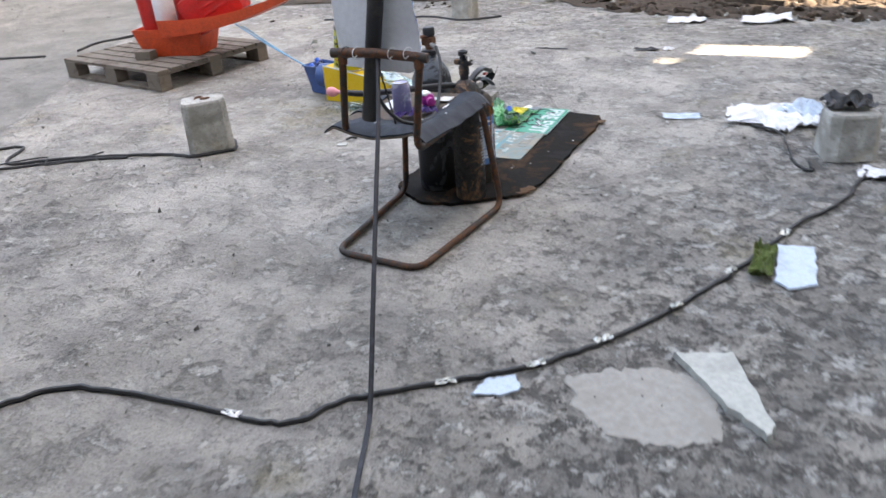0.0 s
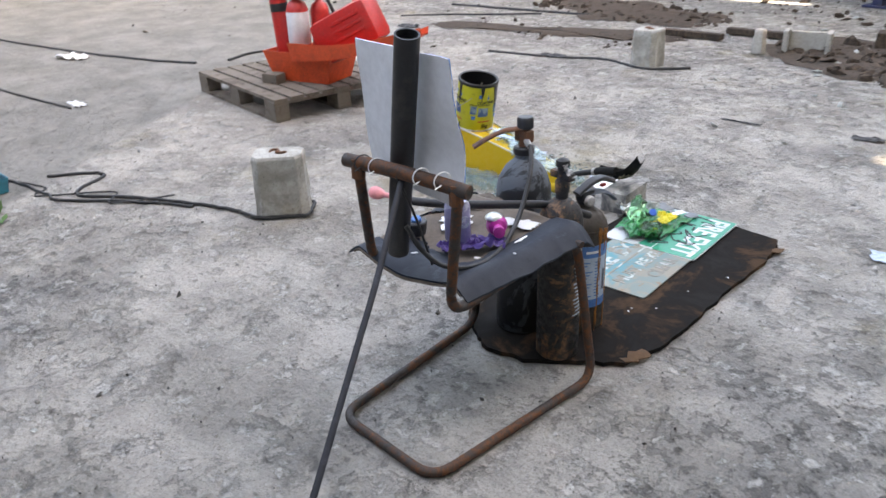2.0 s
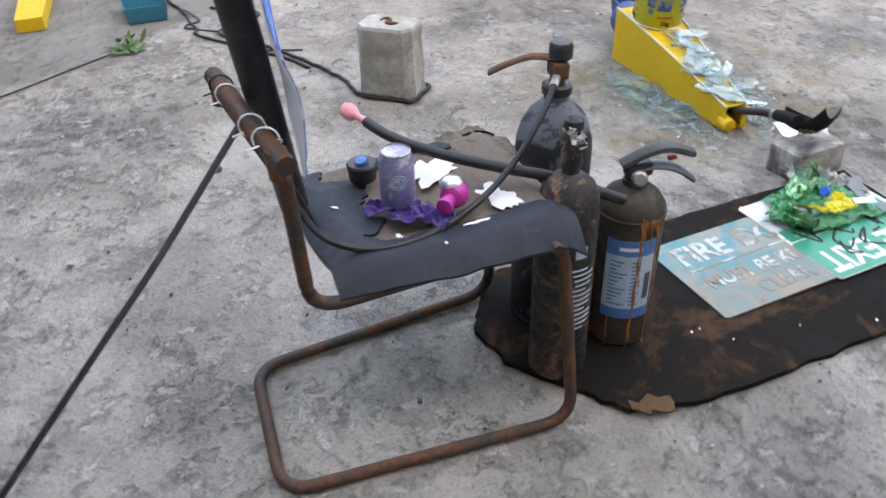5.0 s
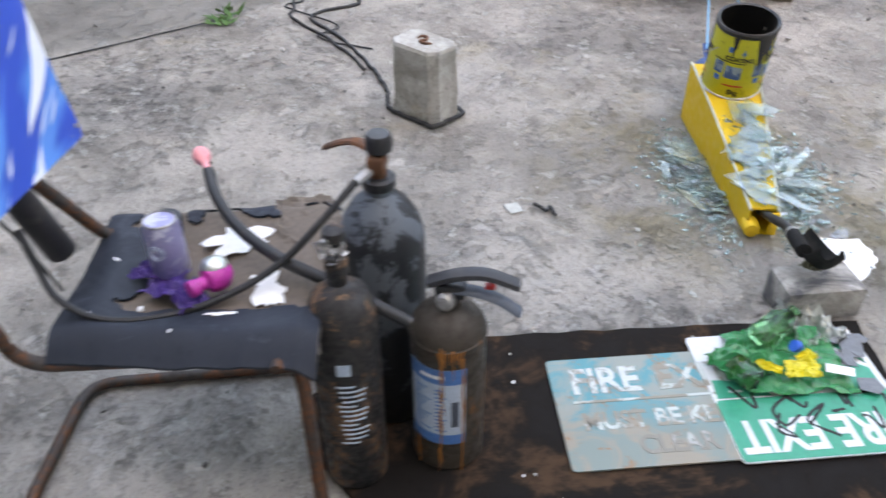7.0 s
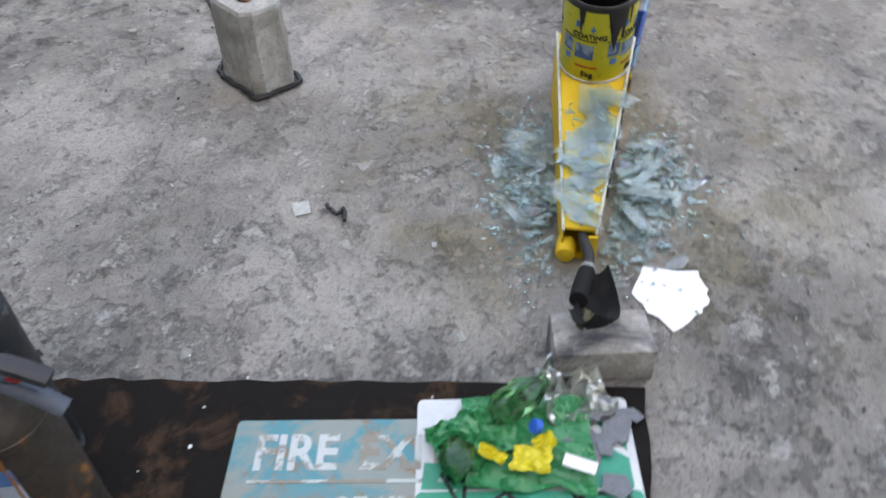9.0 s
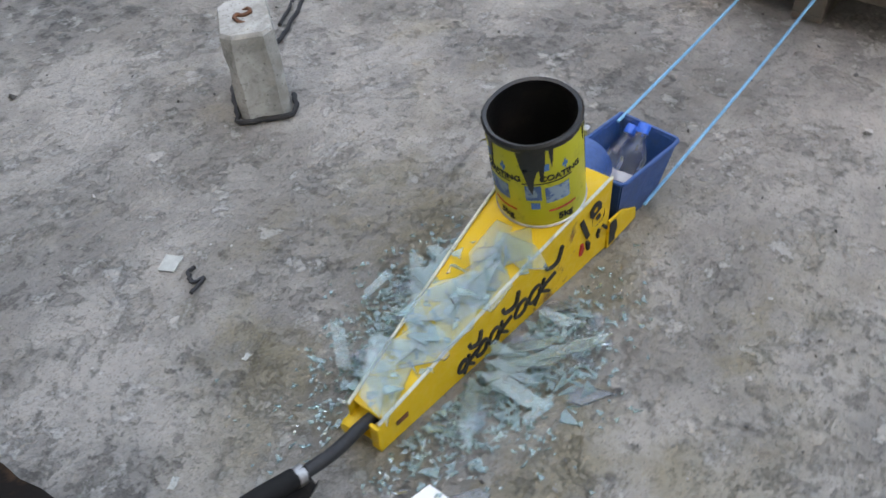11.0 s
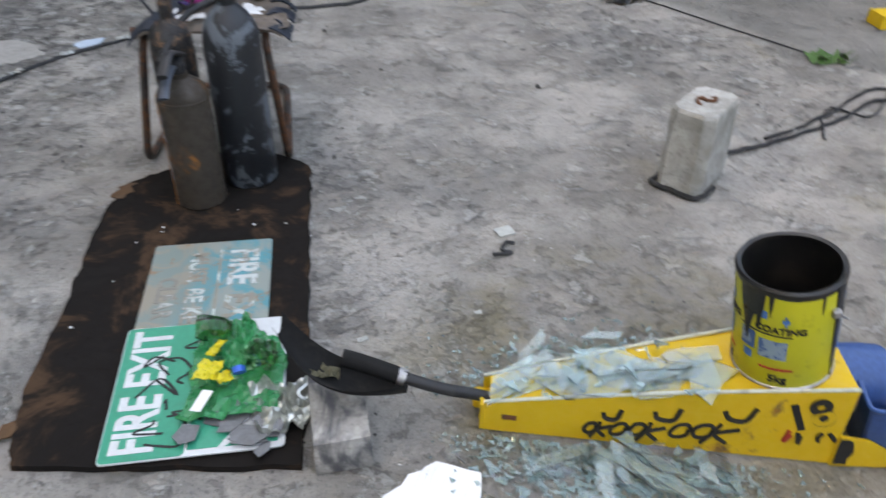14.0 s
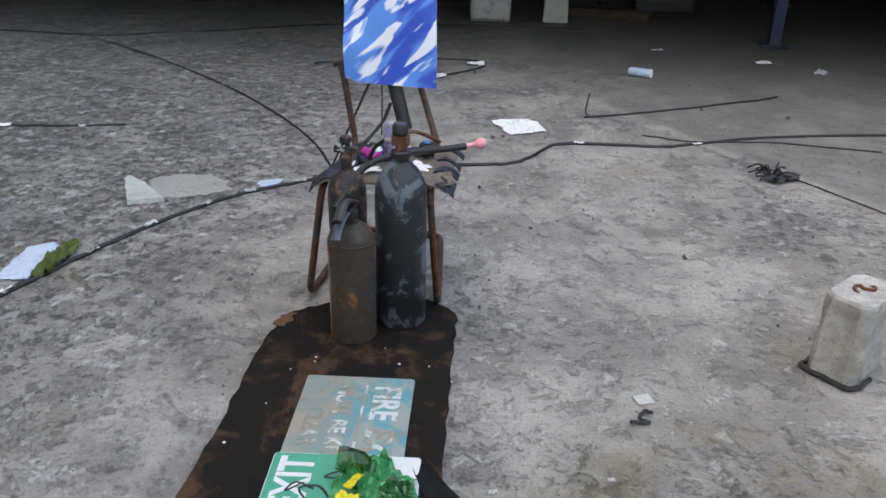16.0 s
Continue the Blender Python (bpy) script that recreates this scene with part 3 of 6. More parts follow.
# ---- the chair with its makeshift head ----
def build_chair():
    c = thing("chair", pose(-1.385, 3.17, 0), "rusted steel cantilever chair frame with a torn black seat", "chair")
    o = Vector((-1.385, 3.17, 0))

    def loc(*pts):
        return [Vector(p) - o for p in pts]
    r = 0.0125
    line = rounded(loc((-1.40, 2.905, 0.715), (-1.530, 3.005, 0.408), (-1.600, 3.44, 0.430), (-1.632, 3.432, 0.0125), (-1.503, 2.852, 0.0125), (-1.148, 2.884, 0.0125), (-1.182, 3.478, 0.0125), (-1.243, 3.456, 0.430), (-1.198, 2.990, 0.396), (-1.145, 2.980, 0.705)), 0.065, 6)
    part("frame", sweep(bmnew(), line, r, 10, 1), TUBE, c, smooth=True)
    part("crossbar", sweep(bmnew(), loc((-1.435, 2.896, 0.732), (-1.28, 2.932, 0.734), (-1.115, 2.986, 0.718)), 0.016, 10, 3), TUBE, c, smooth=True)
    for a in loc((-1.40, 2.904, 0.732), (-1.145, 2.976, 0.721)):
        part("clamp", sweep(bmnew(), [a + Vector((0, 0, -0.035)), a + Vector((0, 0, 0.010))], 0.0158, 10, 1), RUST, c)
    part("seat_rail", sweep(bmnew(), loc((-1.605, 3.40, 0.432), (-1.20, 3.43, 0.432)), 0.010, 8, 1), TUBE, c, smooth=True)
    # seat cover: sagging shell with curled front edge and torn middle
    nx, ny = 104, 104
    corner = loc((-1.590, 2.990, 0.445), (-1.224, 3.040, 0.448), (-1.238, 3.490, 0.470), (-1.648, 3.435, 0.470))

    def seat_at(u, v):
        p = corner[0].lerp(corner[1], u).lerp(corner[3].lerp(corner[2], u), v)
        sag = -0.022 * math.sin(math.pi * v) * math.sin(math.pi * u) ** 0.6
        edge = max(0, abs(2 * u - 1) - 0.86) / 0.14
        back = max(0.0, 0.13 - v) / 0.13
        p = p + Vector((0.030 * edge * (1 if u > 0.5 else -1), -0.012 * back * math.sin(math.pi * u), 0))
        lip = -(0.040 + 0.020 * max(0.0, noise.noise(Vector((v * 5.5, 3.1, u))))) * edge ** 1.5 - 0.018 * max(0, v - 0.93) / 0.07 - 0.030 * math.sin(math.pi * u) * back ** 1.5
        return p + Vector((0, 0, sag + lip + 0.004 * noise.noise(Vector((u * 5, v * 5, 2)))))

    def shell(bm, keep, dz, th):
        g = {}
        for k, h in ((0, dz), (1, dz + th)):
            for j in range(ny + 1):
                for i in range(nx + 1):
                    g[k, i, j] = bm.verts.new(seat_at(i / nx, j / ny) + Vector((0, 0, h)))
        cells = {(i, j) for i in range(nx) for j in range(ny) if keep((i + 0.5) / nx, (j + 0.5) / ny)}
        for i, j in cells:
            bm.faces.new([g[1, i, j], g[1, i + 1, j], g[1, i + 1, j + 1], g[1, i, j + 1]])
            bm.faces.new([g[0, i, j + 1], g[0, i + 1, j + 1], g[0, i + 1, j], g[0, i, j]])
            for (p, q), e in (((-1, 0), ((i, j), (i, j + 1))), ((1, 0), ((i + 1, j + 1), (i + 1, j))), ((0, -1), ((i + 1, j), (i, j))), ((0, 1), ((i, j + 1), (i + 1, j + 1)))):
                if (i + p, j + q) not in cells:
                    bm.faces.new([g[0, *e[0]], g[0, *e[1]], g[1, *e[1]], g[1, *e[0]]])
        bmesh.ops.delete(bm, geom=[v for v in bm.verts if not v.link_faces], context="VERTS")
        return bm

    def torn(u, v):
        u, v = u + 0.030 * noise.noise(Vector((v * 11, u * 7, 1))) + 0.012 * noise.noise(Vector((v * 31, u * 31, 5))), v + 0.030 * noise.noise(Vector((u * 11, v * 7, 9))) + 0.012 * noise.noise(Vector((u * 31, v * 31, 8)))
        n = noise.noise(Vector((u * 4.5, v * 4.5, 7))) + 0.35 * noise.noise(Vector((u * 17, v * 17, 3)))
        return not (abs(u - 0.42 + 0.10 * n) < 0.385 + 0.10 * n and 0.26 + 0.16 * n < v < 1.1) and not (u < 0.2 and 0.1 < v + 0.1 * n < 0.3)
    part("seat_board", shell(bmnew(), lambda u, v: 0.03 < u < 0.97, -0.010, 0.007), BACKING, c, "brown bare seat board", True)
    part("seat_cover", shell(bmnew(), torn, -0.001, 0.005), LEATHER, c, "torn black leatherette cover", True)
    rnd = random.Random(4)
    for u, v, w, h, n in ((0.66, 0.78, 0.115, 0.075, 5), (0.28, 0.60, 0.11, 0.12, 5), (0.83, 0.62, 0.012, 0.05, 3), (0.80, 0.30, 0.016, 0.009, 2), (0.86, 0.12, 0.013, 0.007, 2), (0.94, 0.45, 0.011, 0.006, 2), (0.45, 0.12, 0.02, 0.007, 2)):
        p = seat_at(u, v)
        sd, q = rnd.randint(0, 99), 30 if w > 0.04 else 14
        out = []
        for i in range(q):
            a = 2 * math.pi * i / q
            f = 0.82 + 0.75 * noise.noise(Vector((math.cos(a) * 1.6, math.sin(a) * 1.6, sd))) + 0.35 * noise.noise(Vector((math.cos(a) * 6, math.sin(a) * 6, sd)))
            out.append((0.5 * w * f * math.cos(a), 0.5 * h * f * math.sin(a)))
        part("foam_scrap", plate(bmnew(), out, 0.0045, 0.0062), PAPER, c, "white torn foam scrap", m=pose(*p, rz=rnd.uniform(0, 90)))
    return c


build_chair()

# black pipe and the panel tied to the crossbar
PIPE_A, PIPE_B = Vector((-1.392, 2.992, 0.490)), Vector((-1.238, 2.940, 1.025))


def build_pipe():
    bm, ax = bmnew(), (PIPE_B - PIPE_A)
    m = Matrix.Translation(PIPE_A) @ Vector((0, 0, 1)).rotation_difference(ax).to_matrix().to_4x4()
    h = ax.length
    lathe(bm, [(0.0, 0.0), (0.026, 0.0), (0.0262, h * 0.5), (0.026, h), (0.0225, h), (0.0225, h - 0.12), (0.0, h - 0.12)], 20, m)
    return solo("black_pipe", bm, BLACK, "black plastic pipe tied upright to the chair's crossbar", "pipe", smooth=True)


build_pipe()


def build_panel():
    m = basis((-1.342, 3.014, 0.656), (0.355, -0.004, -0.01), (0.02, -0.030, 0.327))
    t = thing("head_panel", m, "thin blue and white streaked panel tied to a pipe", "panel")
    nx, nz, w, h = 16, 14, 0.346, 0.325

    def sheet(bm, off):
        g = []
        for j in range(nz + 1):
            row = []
            for i in range(nx + 1):
                u, v = i / nx - 0.5, j / nz
                x, y = u * w * (1 - 0.03 * v), v * h + 0.010 * u
                bend = -0.016 * max(0.0, u - 0.22) * math.sin(math.pi * min(1, v * 1.3)) / 0.28 - 0.006 * noise.noise(Vector((u * 4, v * 4, 1)))
                if u > 0.42 and v < 0.12:
                    y += 0.012
                row.append(Vector((x, y, off + bend)))
            g.append(row)
        return g
    for nm, mt, a, b, lab in (("printed_face", PANEL, -0.0012, -0.0028, "blue and white streaked face"), ("white_back", WHITE, 0.0012, -0.0008, "plain dirty white back")):
        bm = bmnew()
        ga, gb = [[[bm.verts.new(p) for p in row] for row in sheet(bm, o)] for o in (a, b)]
        for j in range(nz):
            for i in range(nx):
                bm.faces.new((ga[j][i], ga[j][i + 1], ga[j + 1][i + 1], ga[j + 1][i]))
                bm.faces.new((gb[j][i], gb[j + 1][i], gb[j + 1][i + 1], gb[j][i + 1]))
        for i in range(nx):
            bm.faces.new((ga[0][i + 1], ga[0][i], gb[0][i], gb[0][i + 1]))
            bm.faces.new((ga[nz][i], ga[nz][i + 1], gb[nz][i + 1], gb[nz][i]))
        for j in range(nz):
            bm.faces.new((ga[j][0], ga[j + 1][0], gb[j + 1][0], gb[j][0]))
            bm.faces.new((ga[j + 1][nx], ga[j][nx], gb[j][nx], gb[j + 1][nx]))
        part(nm, bm, mt, t, lab, True)
    for x in (-0.165, 0.16):
        part("rivet", lathe(bmnew(), [(0.005, -0.006), (0.005, -0.003)], 8), STEEL, t, m=pose(x, 0.02, 0))
    return t


build_panel()
for k, (x, y) in enumerate(((-1.345, 2.917), (-1.225, 2.948), (-1.385, 2.908), (-1.175, 2.965))):
    ring = [(x + 0.004 * math.cos(a), y + 0.019 * math.cos(a), 0.733 + 0.019 * math.sin(a)) for a in np.linspace(0, 6.28, 10)]
    solo("cable_tie", sweep(bmnew(), ring + [(x + 0.012, y - 0.03, 0.725)], 0.0016, 5, 3), PAPER if k != 2 else BLACK, "thin plastic tie round the chair's crossbar", "cable tie", group="ties on the crossbar")

# ---- sheet on the floor and the three cylinders ----
SHEET = [(-1.60, 3.40), (-1.50, 3.36), (-1.38, 3.40), (-1.27, 3.50), (-1.175, 3.60), (-1.155, 3.74), (-1.18, 3.94), (-1.225, 4.21), (-1.262, 4.48), (-1.285, 4.60), (-1.33, 4.685), (-1.60, 4.675), (-1.905, 4.655), (-1.875, 4.45), (-1.835, 4.20), (-1.785, 3.92), (-1.735, 3.62), (-1.705, 3.46)]


def build_sheet():
    t = thing("base_sheet", pose(0, 0, 0), "dark rusted board lying flat on the concrete", "board")
    part("board", plate(bmnew(), ragged(SHEET, 0.006, 5, 3), 0.0, 0.013, chamfer=0.004), MAT_SHEET, t)
    for (x, y), w, s in (((-1.165, 3.66), 0.058, 1), ((-1.275, 4.60), 0.035, 2)):
        out = ragged([(x - w * 0.4, y - w), (x + w * 0.3, y - w * 0.5), (x + w * 0.3, y + w * 0.7), (x - w * 0.5, y + w * 0.4)], w * 0.18, 3, s)
        part("rust_patch", plate(bmnew(), out, 0.010, 0.0138), MAT_EDGE, t, "brown rusted flake")
    rnd = random.Random(31)
    for _ in range(34):
        x, y = rnd.uniform(-1.82, -1.22), rnd.uniform(3.6, 4.64)
        if y > 3.86 and -1.80 < x < -1.36:
            continue
        s = rnd.uniform(0.001, 0.0042)
        out = [(s * math.cos(a) * rnd.uniform(0.6, 1.6), s * math.sin(a) * rnd.uniform(0.6, 1.2)) for a in (0.3, 1.6, 2.8, 4.0, 5.3)]
        part("paint_fleck", plate(bmnew(), out, 0.0125, 0.0145), PAPER if rnd.random() < 0.6 else STONE, t, m=pose(x, y, 0))
    return t


build_sheet()
Z0 = 0.013


def lever(bm, pts, w, t):
    return sweep(bm, pts, w, 8, 5, t)


def build_tall():
    t = thing("tall_cylinder", pose(-1.535, 3.545, Z0), "tall black gas cylinder with chipped grey paint and rusty lever valve", "gas cylinder")
    R = 0.081
    part("body", lathe(bmnew(), [(R - 0.006, 0), (R, 0.008), (R, 0.44), (R * 0.97, 0.465), (R * 0.86, 0.495), (R * 0.66, 0.522), (0.032, 0.542), (0.026, 0.548), (0.026, 0.575)], 32), TALL_CYL, t, smooth=True)
    part("collar", lathe(bmnew(), [(0.030, 0.560), (0.031, 0.563), (0.031, 0.578), (0.026, 0.582)], 20), BLACK, t, smooth=True)
    part("valve", box(lathe(bmnew(), [(0.016, 0.58), (0.016, 0.63), (0.012, 0.64)], 14), (0, 0, 0.612), (0.052, 0.030, 0.034), bevel=0.005), RUST, t, "rusted valve block")
    part("knob", lathe(bmnew(), [(0.020, 0.628), (0.024, 0.632), (0.024, 0.655), (0.020, 0.662)], 18, pose(0.0, 0.004, 0.004)), BLACK, t, smooth=True)
    part("lever", lever(bmnew(), [(0.0, -0.005, 0.634), (-0.035, -0.045, 0.628), (-0.07, -0.085, 0.603), (-0.09, -0.115, 0.582)], 0.013, 0.45), RUST, t, "rusted lever")
    part("outlet", sweep(bmnew(), [(0.02, -0.01, 0.602), (0.055, -0.03, 0.598)], 0.009, 8, 1), STEEL, t)
    return t


def build_mid():
    t = thing("slim_cylinder", pose(-1.345, 3.505, Z0), "slim black rusted gas cylinder beside the chair leg", "gas cylinder")
    R = 0.062
    part("body", lathe(bmnew(), [(R - 0.005, 0), (R, 0.007), (R, 0.405), (R * 0.96, 0.435), (R * 0.80, 0.462), (0.026, 0.482), (0.017, 0.488), (0.017, 0.51)], 28), MID_CYL, t, smooth=True)
    bm = lathe(bmnew(), [(0.020, 0.505), (0.020, 0.535), (0.014, 0.545), (0.014, 0.575), (0.020, 0.58), (0.018, 0.595), (0.008, 0.60)], 10)
    box(bm, (0, 0.0, 0.553), (0.075, 0.022, 0.022), bevel=0.005)
    part("valve", bm, MID_CYL, t, "blackened broken valve", True)
    for i in range(13):
        z = 0.145 + 0.0125 * i
        a0 = -0.12 + 0.05 * ((i * 7) % 4)
        part("print_bar", lathe_arc(bmnew(), R + 0.0005, z, z + 0.0042, a0, a0 + 0.55 + 0.09 * ((i * 5) % 4), 6, 0.0008), LABEL_PALE, t, "faded pale print line")
    part("print_mark", lathe_arc(bmnew(), R + 0.0005, 0.325, 0.352, -0.05, 0.35, 6, 0.0008), LABEL_PALE, t, "small pale round emblem")
    part("torn_foil", crumple(bmnew(), (0.042, 0.045), 0.02, 78, 12, 10), STEEL, t, "torn silver foil on the valve", m=pose(0.01, -0.005, 0.565, 10, 60, 60))
    part("torn_tape", lathe_arc(bmnew(), R + 0.0006, 0.37, 0.43, -0.9, -0.45, 6, 0.0008), STEEL, t, "torn silver tape")
    return t


def lathe_arc(bm, r, z0, z1, a0, a1, n=10, th=0.0012):
    """A thin curved label on a cylinder."""
    rows = []
    for i in range(n + 1):
        a = a0 + (a1 - a0) * i / n
        rows.append([bm.verts.new((q * math.cos(a), q * math.sin(a), z)) for q, z in ((r, z0), (r + th, z0), (r + th, z1), (r, z1))])
    for a, b in zip(rows, rows[1:]):
        for k in range(4):
            bm.faces.new((a[k], a[(k + 1) % 4], b[(k + 1) % 4], b[k]))
    bm.faces.new(rows[0][::-1])
    bm.faces.new(rows[-1])
    return bm


def run(bm, R, a, w, z0, z1, seed, n=18):
    """A thin uneven streak down a cylinder."""
    rows = []
    for i in range(n + 1):
        z = z1 + (z0 - z1) * i / n
        p = Vector((z * 26, seed * 3.7, 0))
        q, h = a + 0.05 * noise.noise(p), max(0.004, w * (0.75 + 1.0 * noise.noise(p * 2.3) - 0.35 * i / n))
        rows.append([bm.verts.new((r * math.cos(q + e), r * math.sin(q + e), z)) for r, e in ((R, -h), (R, h), (R - 0.0035, h), (R - 0.0035, -h))])
    for x, y in zip(rows, rows[1:]):
        for k in range(4):
            bm.faces.new((x[k], x[(k + 1) % 4], y[(k + 1) % 4], y[k])[::-1])
    bm.faces.new(rows[0])
    bm.faces.new(rows[-1][::-1])
    return bm


def build_low():
    t = thing("fire_extinguisher", pose(-1.420, 3.682, Z0), "squat rusted fire extinguisher with a torn blue label and black levers", "fire extinguisher")
    R = 0.071
    part("body", lathe(bmnew(), [(R - 0.006, 0), (R, 0.006), (R, 0.335), (R * 0.97, 0.348), (R * 0.80, 0.368), (R * 0.5, 0.384), (0.024, 0.390), (0.024, 0.402)], 32), LOW_CYL, t, smooth=True)
    part("seam", lathe(bmnew(), [(R, 0.326), (R + 0.0022, 0.328), (R + 0.0022, 0.334), (R, 0.336)], 32, ring=True), LOW_CYL, t, smooth=True)
    mid, hw = -0.25, 0.82
    lab = part("label", lathe_arc(bmnew(), R + 0.0004, 0.085, 0.29, mid - hw, mid + hw, 18, 0.0006), LABEL_PALE, t, "torn pale blue instruction label")
    part("label_band", lathe_arc(bmnew(), R + 0.0009, 0.252, 0.29, mid - hw, mid + hw, 18, 0.0005), LABEL_BLUE, lab)
    part("label_band", lathe_arc(bmnew(), R + 0.0009, 0.085, 0.112, mid - hw, mid + hw, 18, 0.0005), LABEL_BLUE, lab)
    for i in range(12):
        z = 0.122 + i * 0.0102
        part("print_bar", lathe_arc(bmnew(), R + 0.0009, z, z + 0.0038, mid - 0.66, mid - 0.12 - 0.11 * ((i * 3) % 4), 8, 0.0004), LABEL_BLUE, lab)
        part("print_bar", lathe_arc(bmnew(), R + 0.0009, z, z + 0.0034, mid + 0.0, mid + 0.30 - 0.06 * ((i * 5) % 3), 5, 0.0004), LABEL_BLUE, lab)
    part("print_bar", lathe_arc(bmnew(), R + 0.0014, 0.266, 0.274, mid - 0.42, mid + 0.25, 8, 0.0004), PAPER, lab)
    part("print_block", lathe_arc(bmnew(), R + 0.0010, 0.135, 0.205, mid + 0.44, mid + 0.64, 5, 0.0004), GUNMETAL, lab)
    for a, w, z0, z1, sd in ((mid + 0.16, 0.045, 0.015, 0.345, 1), (mid + 0.24, 0.022, 0.17, 0.34, 2), (mid + 0.48, 0.020, 0.265, 0.338, 3), (mid + 0.75, 0.040, 0.0, 0.315, 4), (mid - 0.55, 0.022, 0.0, 0.083, 5), (mid + 0.10, 0.02, 0.0, 0.07, 6)):
        part("rust_run", run(bmnew(), R + 0.0026, a, w, z0, z1, sd), RUST_RUN, t, "orange run of rust")
    for k in range(9):
        part("rust_run", run(bmnew(), R + 0.0026, mid + 0.10 + 0.075 * k, 0.034, 0.318 - 0.012 * (k % 3), 0.334, 20 + k), RUST_RUN, t, "orange run of rust")
    part("valve", box(lathe(bmnew(), [(0.021, 0.398), (0.021, 0.425), (0.015, 0.43)], 14), (0, 0.004, 0.425), (0.03, 0.055, 0.03), bevel=0.006), BLACK, t)
    part("gauge", lathe(bmnew(), [(0.017, 0.0), (0.017, 0.012), (0.012, 0.016)], 16, pose(0.016, 0.0, 0.412, 0, 78, -20)), STEEL, t, "small dull pressure gauge", True)
    part("lever", lever(bmnew(), [(0, -0.035, 0.438), (0.004, 0.02, 0.462), (0.0, 0.07, 0.462), (-0.004, 0.125, 0.440)], 0.016, 0.55), BLACK, t, "black squeeze lever", True)
    part("handle", lever(bmnew(), [(0, -0.02, 0.425), (0.004, 0.04, 0.428), (0.004, 0.09, 0.412), (0.002, 0.13, 0.382)], 0.015, 0.45), GUNMETAL, t, "grey-blue carrying handle", True)
    part("safety_pin", box(bmnew(), (0.004, 0.075, 0.440), (0.012, 0.018, 0.008), bevel=0.002), RED, t, "red safety clip")
    return t


build_tall()
build_mid()
build_low()

# hoses
solo("hose", sweep(bmnew(), [(-1.478, 3.515, 0.613), (-1.43, 3.47, 0.57), (-1.385, 3.40, 0.505), (-1.34, 3.32, 0.465), (-1.29, 3.22, 0.448), (-1.265, 3.12, 0.452), (-1.28, 3.04, 0.475), (-1.31, 3.00, 0.52), (-1.33, 2.975, 0.58)], 0.0065, 8, 6), RUBBER, "thin black rubber hose from the cylinder's valve across the seat", "hose", smooth=True)
arm = thing("arm_hose", pose(-1.365, 3.425, 0.488), "thick black hose with a pink rubber teat resting across the seat", "hose")
part("tube", sweep(bmnew(), [(0.015, 0.20, -0.075), (-0.005, 0.06, -0.012), (-0.04, -0.04, 0.008), (-0.12, -0.14, 0.012), (-0.22, -0.215, 0.010), (-0.295, -0.255, 0.015)], 0.0115, 10, 6), RUBBER, arm, smooth=True)
part("teat", lathe(bmnew(), [(0.009, 0), (0.009, 0.012), (0.0075, 0.018), (0.0075, 0.034), (0.012, 0.04), (0.0175, 0.050), (0.0185, 0.062), (0.015, 0.074), (0.006, 0.080), (0, 0.081)], 16, Matrix.Translation((-0.290, -0.252, 0.015)) @ Vector((0, 0, 1)).rotation_difference(Vector((-0.80, -0.52, 0.12))).to_matrix().to_4x4()), PINK, arm, "pale pink rubber teat", True)

# ---- things on the seat ----
SEAT = 0.449


def build_can():
    t = thing("drink_can", pose(-1.402, 3.185, SEAT), "purple printed aluminium drink can", "drink can")
    part("body", lathe(bmnew(), [(0.024, 0.0), (0.027, 0.003), (0.033, 0.012), (0.033, 0.100), (0.0275, 0.112), (0.0275, 0.115)], 26), PURPLE, t, smooth=True)
    part("top", lathe(bmnew(), [(0.0275, 0.113), (0.0285, 0.116), (0.0265, 0.118), (0.0245, 0.112), (0.004, 0.112), (0.0, 0.112)], 26), STEEL, t, "bare aluminium top", True)
    part("ring_pull", plate(bmnew(), [(-0.006, -0.012), (0.006, -0.012), (0.007, 0.004), (0, 0.012), (-0.007, 0.004)], 0.1125, 0.1145), STEEL, t)
    for rr in (0.015, 0.010):
        ring = [(0.0334 * math.cos(-0.1 + rr / 0.0334 * math.cos(a)), 0.0334 * math.sin(-0.1 + rr / 0.0334 * math.cos(a)), 0.066 + rr * math.sin(a)) for a in np.linspace(0, 6.28, 15)]
        part("print_ring", sweep(bmnew(), ring, 0.0009, 5, 1), LABEL_PALE, t, "pale printed ring")
    return t


build_can()
for k, (x, y, s) in enumerate(((-1.365, 3.19, 0.085), (-1.335, 3.24, 0.075), (-1.39, 3.15, 0.06))):
    solo("violet_scrap", crumple(bmnew(), (s, s * 0.7), 0.016, 20 + k, 8, 7), VIOLET, "crumpled violet scrap on the chair seat", "scrap", pose(x, y, SEAT, rz=40 * k), group="scraps on the seat")
cup = thing("black_cup", pose(-1.515, 3.135, SEAT), "small black cup with a blue stopper on the seat", "cup")
part("body", lathe(bmnew(), [(0.022, 0), (0.027, 0.004), (0.031, 0.036), (0.028, 0.040)], 18), BLACK, cup, smooth=True)
part("lid", lathe(bmnew(), [(0.013, 0.0), (0.014, 0.003), (0.012, 0.010), (0.0, 0.012)], 14, pose(0.004, 0.0, 0.039, 12, 8, 0)), LABEL_BLUE, cup, "blue stopper", True)
toy = thing("magenta_flask", pose(-1.365, 3.285, SEAT + 0.003), "small round magenta plastic flask with silver top", "toy flask")
